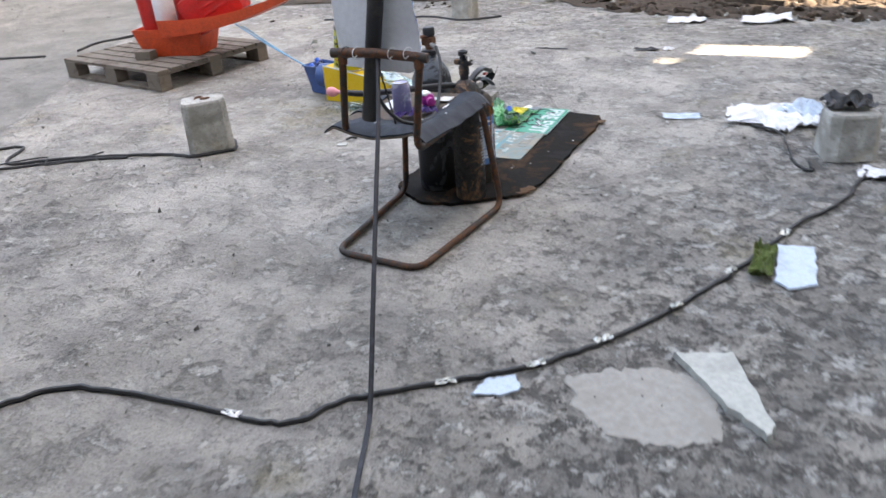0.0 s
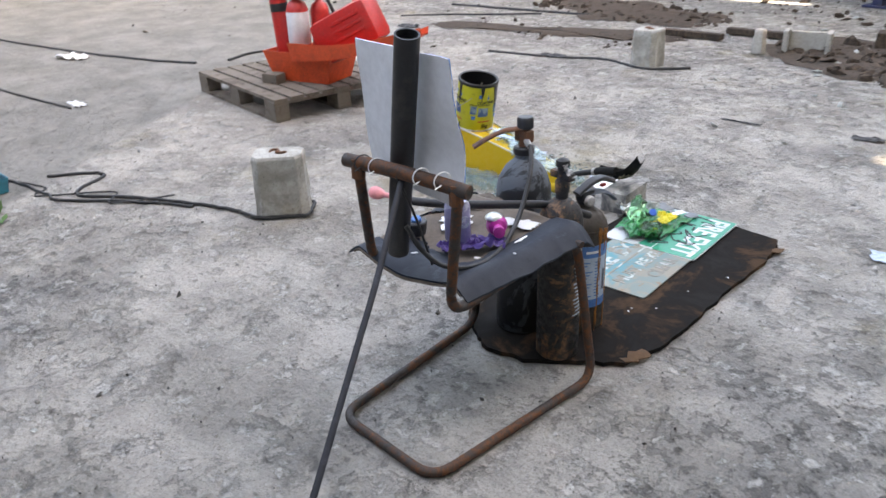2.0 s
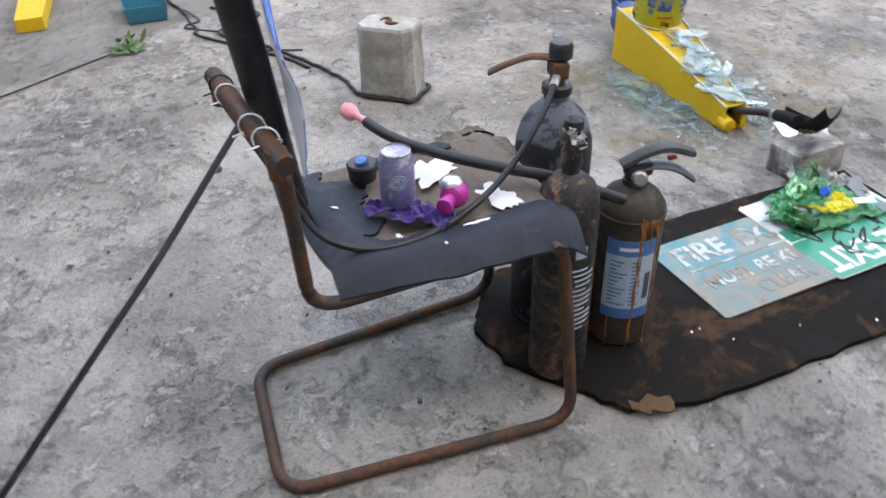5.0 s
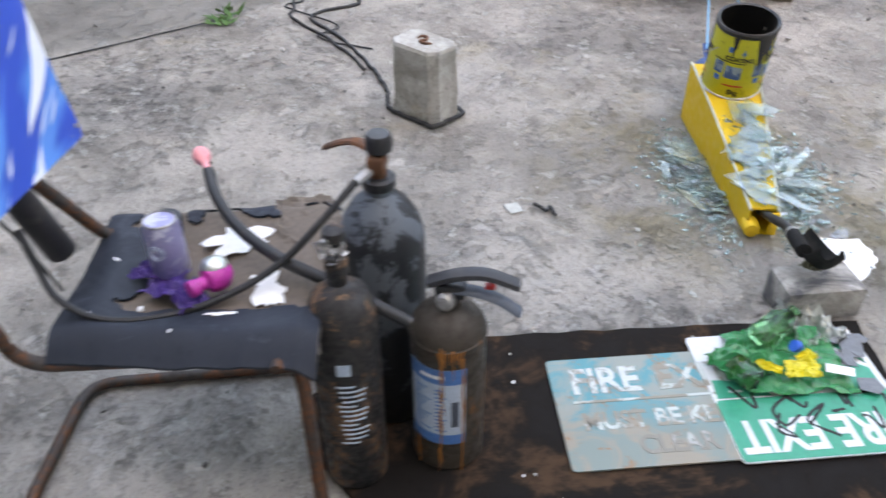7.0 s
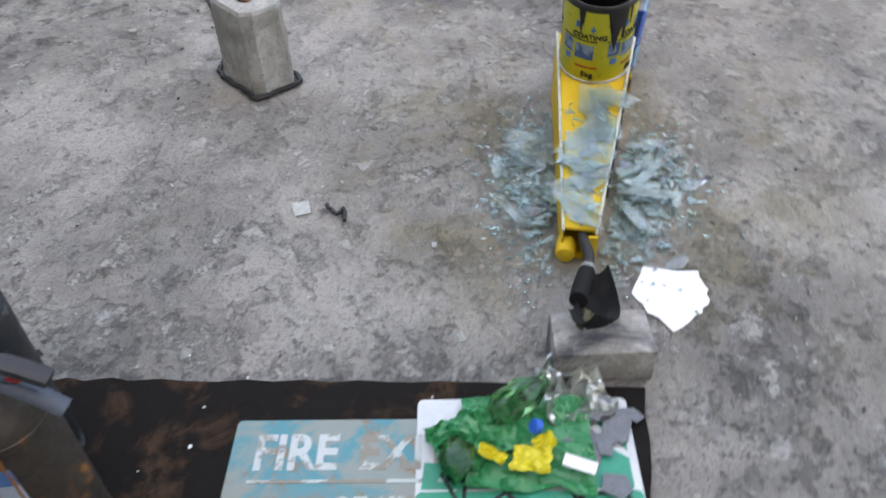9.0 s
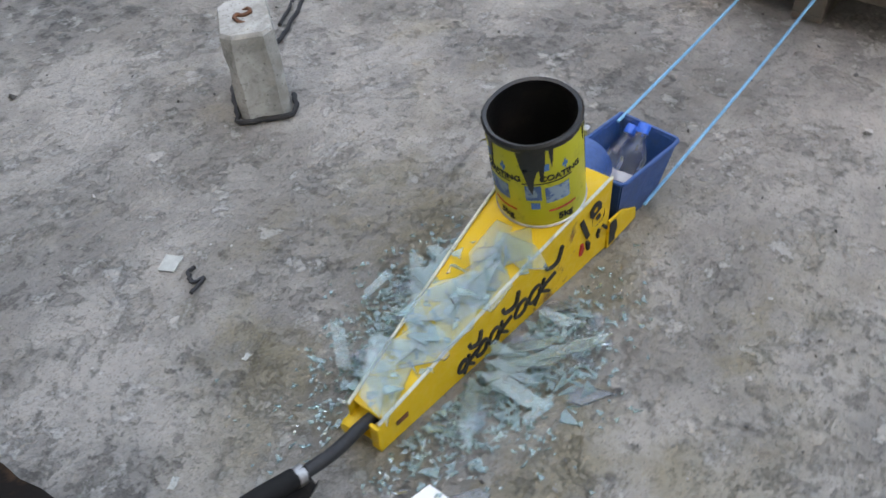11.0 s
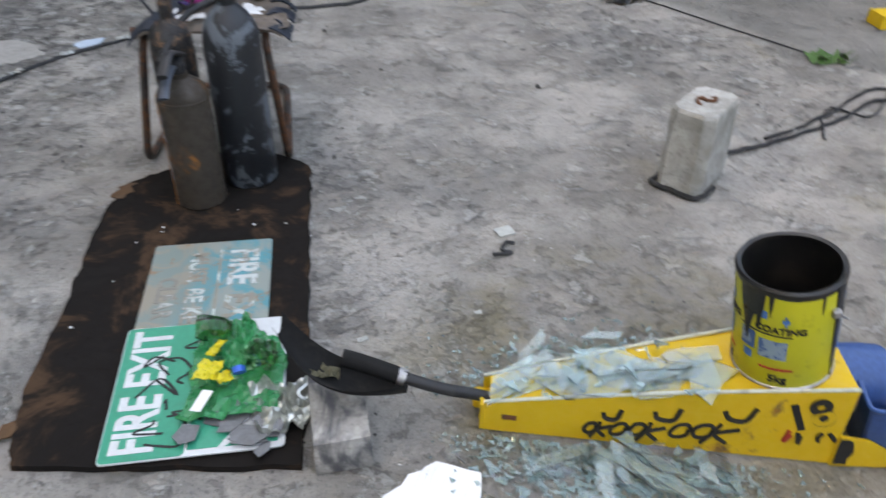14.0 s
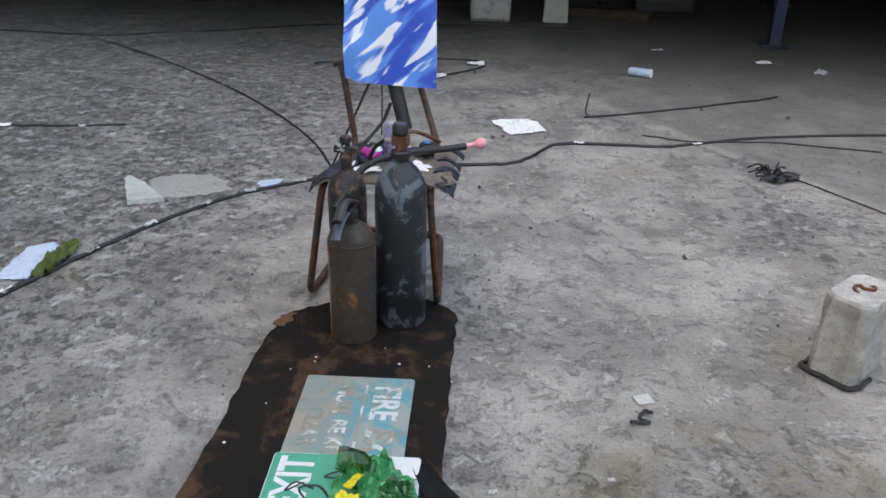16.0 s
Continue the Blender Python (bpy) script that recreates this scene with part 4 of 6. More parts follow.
part("body", lathe(bmnew(), [(0.0, -0.027), (0.015, -0.024), (0.026, -0.010), (0.028, 0.004), (0.022, 0.020), (0.012, 0.026), (0.012, 0.040), (0.015, 0.042), (0.015, 0.055), (0.0, 0.057)], 20, pose(0, 0, 0.027, 0, 88, -35)), MAGENTA, toy, smooth=True)
part("silver_cap", lathe(bmnew(), [(0.024, 0.0), (0.022, 0.006), (0.012, 0.013), (0.0, 0.015)], 16, pose(-0.006, -0.004, 0.046)), SILVER, toy, "wrinkled silver cap", True)
rag = solo("dark_rag", crumple(bmnew(), (0.16, 0.12), 0.009, 41, 16, 14), BACKING, "grey-brown rag over the rear of the seat", "rag", pose(-1.585, 3.39, 0.447, 0, 0, 20))


# ---- signs on the sheet ----
def sign_base(name, m, w, h, label, r=0.012):
    t = thing(name, m, label, "sign")
    return t


def panel_outline(w, h, r, n=4):
    out = []
    for cx, cy, a0 in ((w - r, r, -90), (w - r, h - r, 0), (r, h - r, 90), (r, r, 180)):
        for i in range(n + 1):
            a = radians(a0 + 90 * i / n)
            out.append((cx + r * math.cos(a), cy + r * math.sin(a)))
    return out


old = thing("fire_exit_notice", basis((-1.369, 3.941, Z0 + 0.001), (-0.185, 0.983, 0.012), (-0.98, -0.16, 0)), "weathered turquoise metal fire exit notice lying on the board", "sign")
part("plate", plate(bmnew(), panel_outline(0.44, 0.312, 0.010), 0, 0.004), SIGN_OLD, old)
lettering("lettering", "FIRE", 0.104, WORN_WHITE, old, pose(0.122, 0.237, 0.0043), 0.84)
lettering("lettering", "EXIT", 0.100, FADED, old, pose(0.325, 0.235, 0.0043), 0.84)
part("underline", plate(bmnew(), [(0.04, 0.176), (0.42, 0.176), (0.42, 0.183), (0.04, 0.183)], 0.004, 0.0052), FADED, old)
lettering("lettering", "MUST BE KEPT", 0.066, FADED, old, pose(0.226, 0.122, 0.0043), 0.84)
lettering("lettering", "CLEAR", 0.066, GHOST, old, pose(0.236, 0.052, 0.0043), 0.84)

ex = thing("fire_exit_sign", basis((-1.862, 4.612, Z0 + 0.006), (0.195, -0.981, 0.0), (0.981, 0.195, 0)), "green and white fire exit sign with black scrawl", "sign")
part("plate", plate(bmnew(), panel_outline(0.405, 0.368, 0.012), 0, 0.004), SIGN_WHITE, ex)
part("green_band", plate(bmnew(), panel_outline(0.401, 0.166, 0.010), 0.0035, 0.0048), SIGN_GREEN, ex, m=pose(0.002, 0.200, 0))
lettering("lettering", "FIRE EXIT", 0.118, SIGN_WHITE, ex, pose(0.203, 0.300, 0.0052), 0.76)
for out in ([(0.015, 0.015), (0.10, 0.015), (0.03, 0.10), (0.015, 0.12)], [(0.015, 0.135), (0.05, 0.11), (0.12, 0.195), (0.015, 0.195)], [(0.15, 0.02), (0.23, 0.02), (0.20, 0.12), (0.155, 0.11)], [(0.27, 0.195), (0.395, 0.195), (0.39, 0.14), (0.31, 0.15)], [(0.24, 0.03), (0.30, 0.03), (0.29, 0.11), (0.25, 0.12)], [(0.16, 0.15), (0.24, 0.14), (0.23, 0.195), (0.17, 0.195)]):
    part("green_field", plate(bmnew(), out, 0.0035, 0.0048), SIGN_GREEN, ex)
rnd = random.Random(8)
for k in range(9):
    x, y = 0.06 + 0.034 * k, 0.235 + 0.045 * math.sin(k * 2.1)
    pts = [(x + rnd.uniform(-0.035, 0.035), y + rnd.uniform(-0.05, 0.05), 0.0056) for _ in range(4)]
    part("scrawl", sweep(bmnew(), pts, 0.0036, 6, 5, 0.25), INK, ex, "black marker stroke")

# crushed packaging on the sign
trash = thing("crushed_green_packaging", pose(-1.70, 4.40, Z0 + 0.012), "crushed green plastic bottle and yellow wrapper on the sign", "litter")
part("film", crumple(bmnew(), (0.20, 0.24), 0.020, 5, 18, 18), GREEN_FILM, trash, "green printed plastic film", m=pose(-0.015, 0.03, 0, 0, 0, 8))
part("film", crumple(bmnew(), (0.12, 0.14), 0.028, 9, 16, 16), GREEN_FILM, trash, "green printed plastic film", m=pose(0.0, -0.065, 0.006, 0, 0, 40))
part("bottle_neck", lathe(bmnew(), [(0.034, 0), (0.042, 0.03), (0.036, 0.07), (0.044, 0.10), (0.025, 0.135), (0.014, 0.15), (0.014, 0.165)], 18, pose(-0.05, -0.03, 0.030, 62, 10, -150) @ Matrix.Scale(0.75, 4), 0.5), GREEN_CLEAR, trash, "crushed clear green bottle", True)
part("bottle_neck", lathe(bmnew(), [(0.020, 0), (0.036, 0.02), (0.034, 0.08), (0.028, 0.10)], 16, pose(0.02, -0.09, 0.035, 80, 10, 100) @ Matrix.Scale(0.8, 4), 0.6), GREEN_CLEAR, trash, "crushed clear green bottle", True)
part("cap", lathe(bmnew(), [(0.014, 0), (0.0145, 0.012), (0.013, 0.014), (0, 0.014)], 14, pose(-0.035, 0.055, 0.04, 60, 0, 20)), BLUE_CAP, trash, "blue bottle cap", True)
for k, (x, y, w, h) in enumerate(((0.034, 0.050, 0.050, 0.070), (-0.005, 0.070, 0.032, 0.040), (0.036, -0.02, 0.055, 0.022))):
    part("wrapper", crumple(bmnew(), (w, h), 0.007, 30 + k, 14, 14), YELLOW_FILM, trash, "crumpled yellow wrapper", m=pose(x, y, 0.035, 10, 0, 35 * k))
part("sticker", plate(bmnew(), [(-0.03, -0.012), (0.03, -0.012), (0.03, 0.012), (-0.03, 0.012)], 0, 0.0015), PAPER, trash, "white print block", m=pose(0.025, 0.135, 0.034, 6, 0, 80))
rnd = random.Random(12)
for k in range(11):
    s = rnd.uniform(0.025, 0.055)
    out = [(s * rnd.uniform(0.6, 1.1) * math.cos(a), s * rnd.uniform(0.4, 0.9) * math.sin(a)) for a in (0.2, 1.5, 2.9, 4.2, 5.3)]
    solo("mirror_scrap", plate(bmnew(), out, 0, 0.002), GREYSHARD, "grey reflective scrap lying on the sign", "scrap", pose(-1.71 + rnd.uniform(-0.13, 0.07), 4.575 + rnd.uniform(-0.04, 0.05), Z0 + 0.0125 + 0.001 * k, rnd.uniform(-4, 4), rnd.uniform(-4, 4), rnd.uniform(0, 180)), group="scraps on the sign")
solo("foil_packet", crumple(bmnew(), (0.13, 0.13), 0.045, 15, 16, 16), SILVER, "crumpled silver foil packet beside the sign", "foil packet", pose(-1.845, 4.515, Z0 + 0.002, 0, 0, 20))
solo("foil_cup", lathe(bmnew(), [(0.0, 0.002), (0.020, 0.0), (0.025, 0.004), (0.031, 0.020), (0.036, 0.021), (0.036, 0.0235), (0.029, 0.023), (0.022, 0.006), (0.0, 0.0055)], 26, pose(-1.903, 4.492, 0.030, 6, -5, 0), 0.16), SILVER, "dented silver foil cup on a foil packet", "foil cup", smooth=True)


# ---- the hand: half brick, scoop and grip ----
def build_brick():
    t = thing("half_brick", pose(-1.965, 4.555, 0.0, 0, 0, 14), "cream concrete half brick blackened on top", "brick")
    bm = bmnew()
    box(bm, (0, 0, 0.045), (0.115, 0.20, 0.09), bevel=0.006)
    for v in bm.verts:
        v.co += Vector([0.005 * noise.noise(v.co * 20 + Vector((i * 7, 0, 0))) for i in range(3)])
    part("body", bm, BRICK, t, smooth=True)
    return t


build_brick()


SPINE = [Vector(p) for p in ((0.10, 0.005, 0.130), (0.03, 0.045, 0.030), (-0.03, 0.045, 0.0), (-0.155, 0.035, 0.012))]


def build_scoop():
    t = thing("scoop", pose(-1.95, 4.50, 0.098), "black plastic scoop with a foam grip lying on a half brick", "tool")
    n, k = 16, 10
    bm, rows = bmnew(), []
    for sgn in (0, 1):
        g = []
        for i in range(n + 1):
            u = i / n
            c = SPINE[0] * (1 - u) ** 3 + SPINE[1] * 3 * u * (1 - u) ** 2 + SPINE[2] * 3 * u * u * (1 - u) + SPINE[3] * u ** 3
            wid = 0.043 * math.sin(math.pi * min(1, 0.12 + 0.80 * u)) ** 0.6
            side = Vector((0.15, 0.98, 0)).normalized()
            row = []
            for j in range(k + 1):
                v = 2 * j / k - 1
                row.append(bm.verts.new(c + side * wid * v + Vector((0, 0, 0.036 * v * v + 0.003 * sgn))))
            g.append(row)
        rows.append(g)
    a, b = rows
    for i in range(n):
        for j in range(k):
            bm.faces.new((a[i][j], a[i][j + 1], a[i + 1][j + 1], a[i + 1][j]))
            bm.faces.new((b[i][j], b[i + 1][j], b[i + 1][j + 1], b[i][j + 1]))
        for j in (0, k):
            bm.faces.new((a[i][j], a[i + 1][j], b[i + 1][j], b[i][j]) if j == 0 else (a[i + 1][j], a[i][j], b[i][j], b[i + 1][j]))
    for i in (0, n):
        for j in range(k):
            bm.faces.new((a[i][j], b[i][j], b[i][j + 1], a[i][j + 1]) if i == 0 else (a[i][j + 1], b[i][j + 1], b[i][j], a[i][j]))
    part("tray", bm, SOOTY, t, "curved scuffed black tray", True)
    part("grip", sweep(bmnew(), [(-0.020, 0.0, 0.068), (-0.07, 0.004, 0.055), (-0.135, 0.012, 0.035)], 0.0185, 12, 4), SOOTY, t, "black foam grip", True)
    part("collar", sweep(bmnew(), [(-0.133, 0.011, 0.036), (-0.150, 0.014, 0.030)], 0.0185, 12, 1), STEEL, t, "pale metal collar", True)
    part("rod", sweep(bmnew(), [(-0.148, 0.014, 0.031), (-0.22, 0.014, 0.006), (-0.30, 0.000, -0.024), (-0.37, -0.006, -0.050)], 0.0125, 10, 4), RUBBER, t, "taped black rod", True)
    part("mud_clump", crumple(bmnew(), (0.06, 0.045), 0.018, 61, 8, 8), MUD, t, "dried olive mud", m=pose(0.02, 0.02, 0.042, 0, -20, 20))
    return t


build_scoop()
def build_paper():
    o = Vector((-2.175, 4.685, 0))
    t = thing("paper_scrap", Matrix.Translation(o), "torn printed white paper scrap on the floor", "paper")
    out = [(-2.257, 4.643), (-2.262, 4.765), (-2.214, 4.790), (-2.165, 4.785), (-2.127, 4.766), (-2.070, 4.706), (-2.120, 4.660), (-2.171, 4.622)]
    part("sheet", plate(bmnew(), ragged([(x - o.x, y - o.y) for x, y in out], 0.006, 3, 3), 0.002, 0.0042), PAPER, t)
    for i in range(9):
        w = 0.05 if i in (0, 8) else 0.085
        part("print_line", plate(bmnew(), [(-w / 2, 0), (w / 2, 0), (w / 2, 0.0016), (-w / 2, 0.0016)], 0.0040, 0.0046), WHITE, t, m=pose(-0.055 + 0.012 * i, 0.008 - 0.003 * i, 0, 0, 0, 75))
    return t


build_paper()


# ---- the leg: yellow steel beam, tin, blue tub ----
def build_beam():
    t = thing("yellow_beam", pose(0, 0, 0), "tapered yellow painted steel box beam with black scrawl", "steel beam")
    near, far = Vector((-2.262, 4.490, 0)), Vector((-2.965, 4.472, 0))

    def ring(u):
        c = near.lerp(far, u)
        half = 0.040 + (0.110 - 0.040) * u
        top = 0.078 + (0.205 - 0.078) * u + 0.008 * math.sin(math.pi * u)
        return c, half, top
    for nm, sgn in (("side_plate", 1), ("side_plate", -1)):
        bm, rows = bmnew(), []
        for i in range(13):
            u = i / 12
            c, hf, tp = ring(u)
            y = c.y + sgn * hf
            x = c.x
            if i == 12:
                tp *= 0.97
            rows.append([bm.verts.new((x, y - sgn * 0.004, 0.004)), bm.verts.new((x, y, 0.004)), bm.verts.new((x, y, tp + 0.006)), bm.verts.new((x, y - sgn * 0.004, tp + 0.006))])
        for a, b in zip(rows, rows[1:]):
            for k in range(4):
                q = (a[k], b[k], b[(k + 1) % 4], a[(k + 1) % 4])
                bm.faces.new(q if sgn > 0 else q[::-1])
        bm.faces.new(rows[0] if sgn > 0 else rows[0][::-1])
        bm.faces.new(rows[-1][::-1] if sgn > 0 else rows[-1])
        part(nm, bm, YELLOW, t)
        pts = [Vector((ring(u)[0].x, ring(u)[0].y + sgn * (ring(u)[1] - 0.002), ring(u)[2] + 0.006)) for u in np.linspace(0, 1, 8)]
        part("edge_bead", sweep(bmnew(), pts, 0.004, 8, 2), YELLOW_EDGE, t, "pale worn edge bead", True)
    bm, rows = bmnew(), []
    for i in range(9):
        c, hf, tp = ring(0.02 + 0.98 * i / 8)
        rows.append([bm.verts.new((c.x, c.y - hf + 0.005, tp + 0.002)), bm.verts.new((c.x, c.y + hf - 0.005, tp + 0.002)), bm.verts.new((c.x, c.y + hf - 0.005, tp - 0.004)), bm.verts.new((c.x, c.y - hf + 0.005, tp - 0.004))])
    for a, b in zip(rows, rows[1:]):
        for k in range(4):
            bm.faces.new((a[k], a[(k + 1) % 4], b[(k + 1) % 4], b[k]))
    bm.faces.new(rows[0][::-1])
    bm.faces.new(rows[-1])
    part("top_plate", bm, YELLOW, t)
    part("bottom_plate", plate(bmnew(), [(-2.265, 4.453), (-2.265, 4.527), (-2.975, 4.578), (-2.975, 4.366)], 0.001, 0.0045), YELLOW, t)
    bm = bmnew()
    box(bm, (-2.258, 4.522, 0.044), (0.008, 0.022, 0.072), bevel=0.002)
    part("end_lip", bm, YELLOW, t)
    part("tail_flange", plate(bmnew(), [(0, 0), (0.13, 0.0), (0.125, 0.035), (0.06, 0.075), (0, 0.085)], 0, 0.005, basis((-2.962, 4.583, 0.004), (-1, 0, 0), (0, 0, 1))), YELLOW, t, "cut yellow tail flange")
    part("spray_mark", plate(bmnew(), ragged([(0.004, 0.006), (0.030, 0.004), (0.034, 0.040), (0.028, 0.074), (0.004, 0.080)], 0.003, 2, 5), 0.0, 0.0012, basis((-2.962, 4.5885, 0.004), (-1, 0, 0), (0, 0, 1))), INK, t, "black sprayed mark")
    part("peg", lathe(bmnew(), [(0.0, 0), (0.020, 0.003), (0.023, 0.012), (0.023, 0.05)], 18, pose(-2.238, 4.462, 0.027, 0, -90, 0)), YELLOW, t, "round yellow peg", True)
    part("frame_arrow", plate(bmnew(), [(0, 0), (0.03, 0.0), (0.03, 0.012), (0, 0.012)], 0, 0.002, basis((-2.30, 4.5335, 0.042), (-1, 0.074, 0), (0, 0, 1))), RUST, t, "small rusted slot")
    # scrawl along the side
    side = basis((-2.40, 4.5406, 0.0), (-1.0, 0.074, 0.0), (0, 0, 1))
    rnd = random.Random(21)
    for x0, z0, kx, kz, rings in ((0.040, 0.038, 0.82, 1.15, (1,)), (0.122, 0.045, 1.06, 1.35, (0, 1)), (0.240, 0.058, 1.26, 1.5, (0, 1))):
        loops = [[(0.016 + 0.034 * q + 0.014 * math.cos(a), 0.013 * math.sin(a) + 0.003 * q) for a in np.linspace(0.4, 6.5, 8)] for q in rings]
        lines = [[(0.060, -0.020), (0.068, 0.002), (0.068, 0.020)], [(0.100, 0.012), (0.070, 0.000), (0.096, -0.016)], [(0.060, 0.044), (0.074, 0.031), (0.100, 0.030), (0.102, 0.054)]]
        for st in loops + lines:
            pts = [side @ Vector((x0 + kx * (x + 0.35 * z + rnd.uniform(-0.002, 0.002)), z0 + kz * z, 0.0012)) for x, z in st]
            part("scrawl", sweep(bmnew(), pts, 0.0052 if st is lines[2] else 0.0042, 6, 4), INK, t, "black spray stroke")
    lettering("lettering", "18", 0.100, INK, t, side @ pose(0.495, 0.132, 0.002, 0, 0, 24), 0.9)
    for k in range(4):
        pts = [side @ Vector((0.47 + 0.025 * k + rnd.uniform(-0.012, 0.012), 0.070 + rnd.uniform(-0.018, 0.02), 0.0015)) for _ in range(3)]
        part("scrawl", sweep(bmnew(), pts, 0.0045, 6, 4), RED if k == 0 else INK, t, "spray stroke")
    return t


build_beam()


def build_tin():
    t = thing("paint_tin", pose(-2.852, 4.476, 0.1925, 0, 10.2, 0), "open yellow coating tin crusted with black bitumen", "paint tin")
    R, H = 0.094, 0.234
    part("body", lathe(bmnew(), [(0.0, 0.0), (R - 0.003, 0.0), (R, 0.004), (R, H), (R - 0.002, H), (R - 0.002, 0.03), (0.0, 0.03)], 40), TIN, t, smooth=True)
    part("rim", lathe(bmnew(), [(R - 0.006, H - 0.004), (R + 0.003, H - 0.006), (R + 0.004, H + 0.002), (R, H + 0.007), (R - 0.007, H + 0.004)], 40, None, 0.02, ring=True), TAR, t, "black crusted rim", True)
    part("lining", lathe(bmnew(), [(R - 0.0035, H - 0.001), (R - 0.0036, 0.045), (R * 0.6, 0.040), (0.0, 0.039)], 40, capped=False), TAR, t, "black bitumen lining", True)
    part("base_rim", lathe(bmnew(), [(R, 0.0), (R + 0.0025, 0.002), (R + 0.0025, 0.006), (R, 0.008)], 40, ring=True), STEEL, t, smooth=True)
    rnd = random.Random(3)
    face = 1.15
    part("tar_band", lathe(bmnew(), [(R, H - 0.013), (R + 0.0016, H - 0.011), (R + 0.0022, H - 0.003), (R, H - 0.001)], 40, None, 0.03, ring=True), TAR, t, "black band of bitumen below the rim", True)
    for a, w, h in ((0.50, 0.52, 0.115), (face - 0.42, 0.22, 0.085), (face - 0.75, 0.16, 0.05), (face - 0.20, 0.10, 0.04), (face + 2.2, 0.3, 0.07), (face + 3.4, 0.25, 0.10), (face + 1.25, 0.36, 0.20), (face - 1.6, 0.2, 0.06), (face + 0.75, 0.06, 0.04)):
        bm, rows = bmnew(), []
        for i in range(9):
            q = a + w * (i / 8 - 0.5)
            drop = h * (1 - abs(2 * i / 8 - 1) ** 1.5) * (0.7 + 0.5 * rnd.random()) + 0.012
            rows.append([bm.verts.new((r * math.cos(q), r * math.sin(q), z)) for r, z in ((R, H - 0.004), (R + 0.0022, H - 0.004), (R + 0.0018, H - drop), (R, H - drop))])
        for x, y in zip(rows, rows[1:]):
            for k in range(4):
                bm.faces.new((x[k], x[(k + 1) % 4], y[(k + 1) % 4], y[k]))
        bm.faces.new(rows[0][::-1])
        bm.faces.new(rows[-1])
        part("tar_run", bm, TAR, t, "black run of bitumen")
    for rep in (0.0, -1.35, 2.0, 3.4):
        for a0, a1, z0, z1, mt in ((-0.62, -0.36, 0.088, 0.130, PICTURE), (-0.30, 0.12, 0.078, 0.122, PICTURE), (-0.55, -0.40, 0.062, 0.08, LABEL_BLUE), (-0.32, -0.20, 0.170, 0.188, LABEL_BLUE), (-0.66, 0.18, 0.134, 0.137, INK), (0.02, 0.12, 0.168, 0.176, LABEL_BLUE), (0.055, 0.085, 0.160, 0.184, LABEL_BLUE)):
            part("print", lathe_arc(bmnew(), R + 0.0004, z0, z1, face + rep + a0 * 1.3, face + rep + a1 * 1.3, 8, 0.0008), mt, t)
        for text, size, mid, z, mt in (("COATING", 0.020, 0.0, 0.148, INK), ("5kg", 0.024, 0.02, 0.028, INK)):
            ob = lettering("lettering", text, size, mt, t, Matrix())
            for v in ob.data.vertices:
                a = face + rep + mid + v.co.x / R
                q = R + 0.0012 + v.co.z
                v.co = (q * math.cos(a), q * math.sin(a), z + v.co.y)
        part("print", lathe_arc(bmnew(), R + 0.0004, 0.050, 0.055, face + rep - 0.35, face + rep + 0.30, 6, 0.0008), RED, t)
    part("lug", box(bmnew(), (math.cos(face + 1.05) * (R + 0.004), math.sin(face + 1.05) * (R + 0.004), 0.175), (0.016, 0.016, 0.016), bevel=0.004), STEEL, t)
    part("wire_handle", sweep(bmnew(), [(math.cos(a) * (R + 0.012), math.sin(a) * (R + 0.012), 0.175 - 0.10 * math.sin((a - 2.2) / 3.14 * math.pi)) for a in np.linspace(2.2, 5.34, 9)], 0.0018, 6, 3), STEEL, t, "thin bent wire handle")
    return t


build_tin()


def build_tub():
    t = thing("blue_tub", pose(-3.110, 4.522, 0.0, 0, 0, -6), "blue plastic tub holding two empty water bottles", "tub")
    bm = bmnew()
    lo, hi, th = (0.078, 0.056), (0.108, 0.080), 0.004
    H = 0.170
    loops = []
    for (hx, hy), z in ((lo, 0.0), (hi, H), ((hi[0] - th, hi[1] - th), H), ((lo[0] - th, lo[1] - th), 0.006)):
        loops.append([bm.verts.new((sx * hx, sy * hy, z)) for sx, sy in ((-1, -1), (1, -1), (1, 1), (-1, 1))])
    for a, b in zip(loops, loops[1:]):
        for k in range(4):
            bm.faces.new((a[k], a[(k + 1) % 4], b[(k + 1) % 4], b[k]))
    bm.faces.new(loops[0][::-1])
    bm.faces.new(loops[-1])
    bmesh.ops.bevel(bm, geom=list(bm.edges), offset=0.003, segments=2, affect="EDGES")
    part("body", bm, BLUE, t)
    ringp = [(sx * (hi[0] + 0.002), sy * (hi[1] + 0.002), H) for sx, sy in ((-1, -1), (1, -1), (1, 1), (-1, 1), (-1, -1))]
    part("rim", sweep(bmnew(), rounded(ringp, 0.015, 3), 0.005, 6, 1), BLUE, t)
    return t


build_tub()


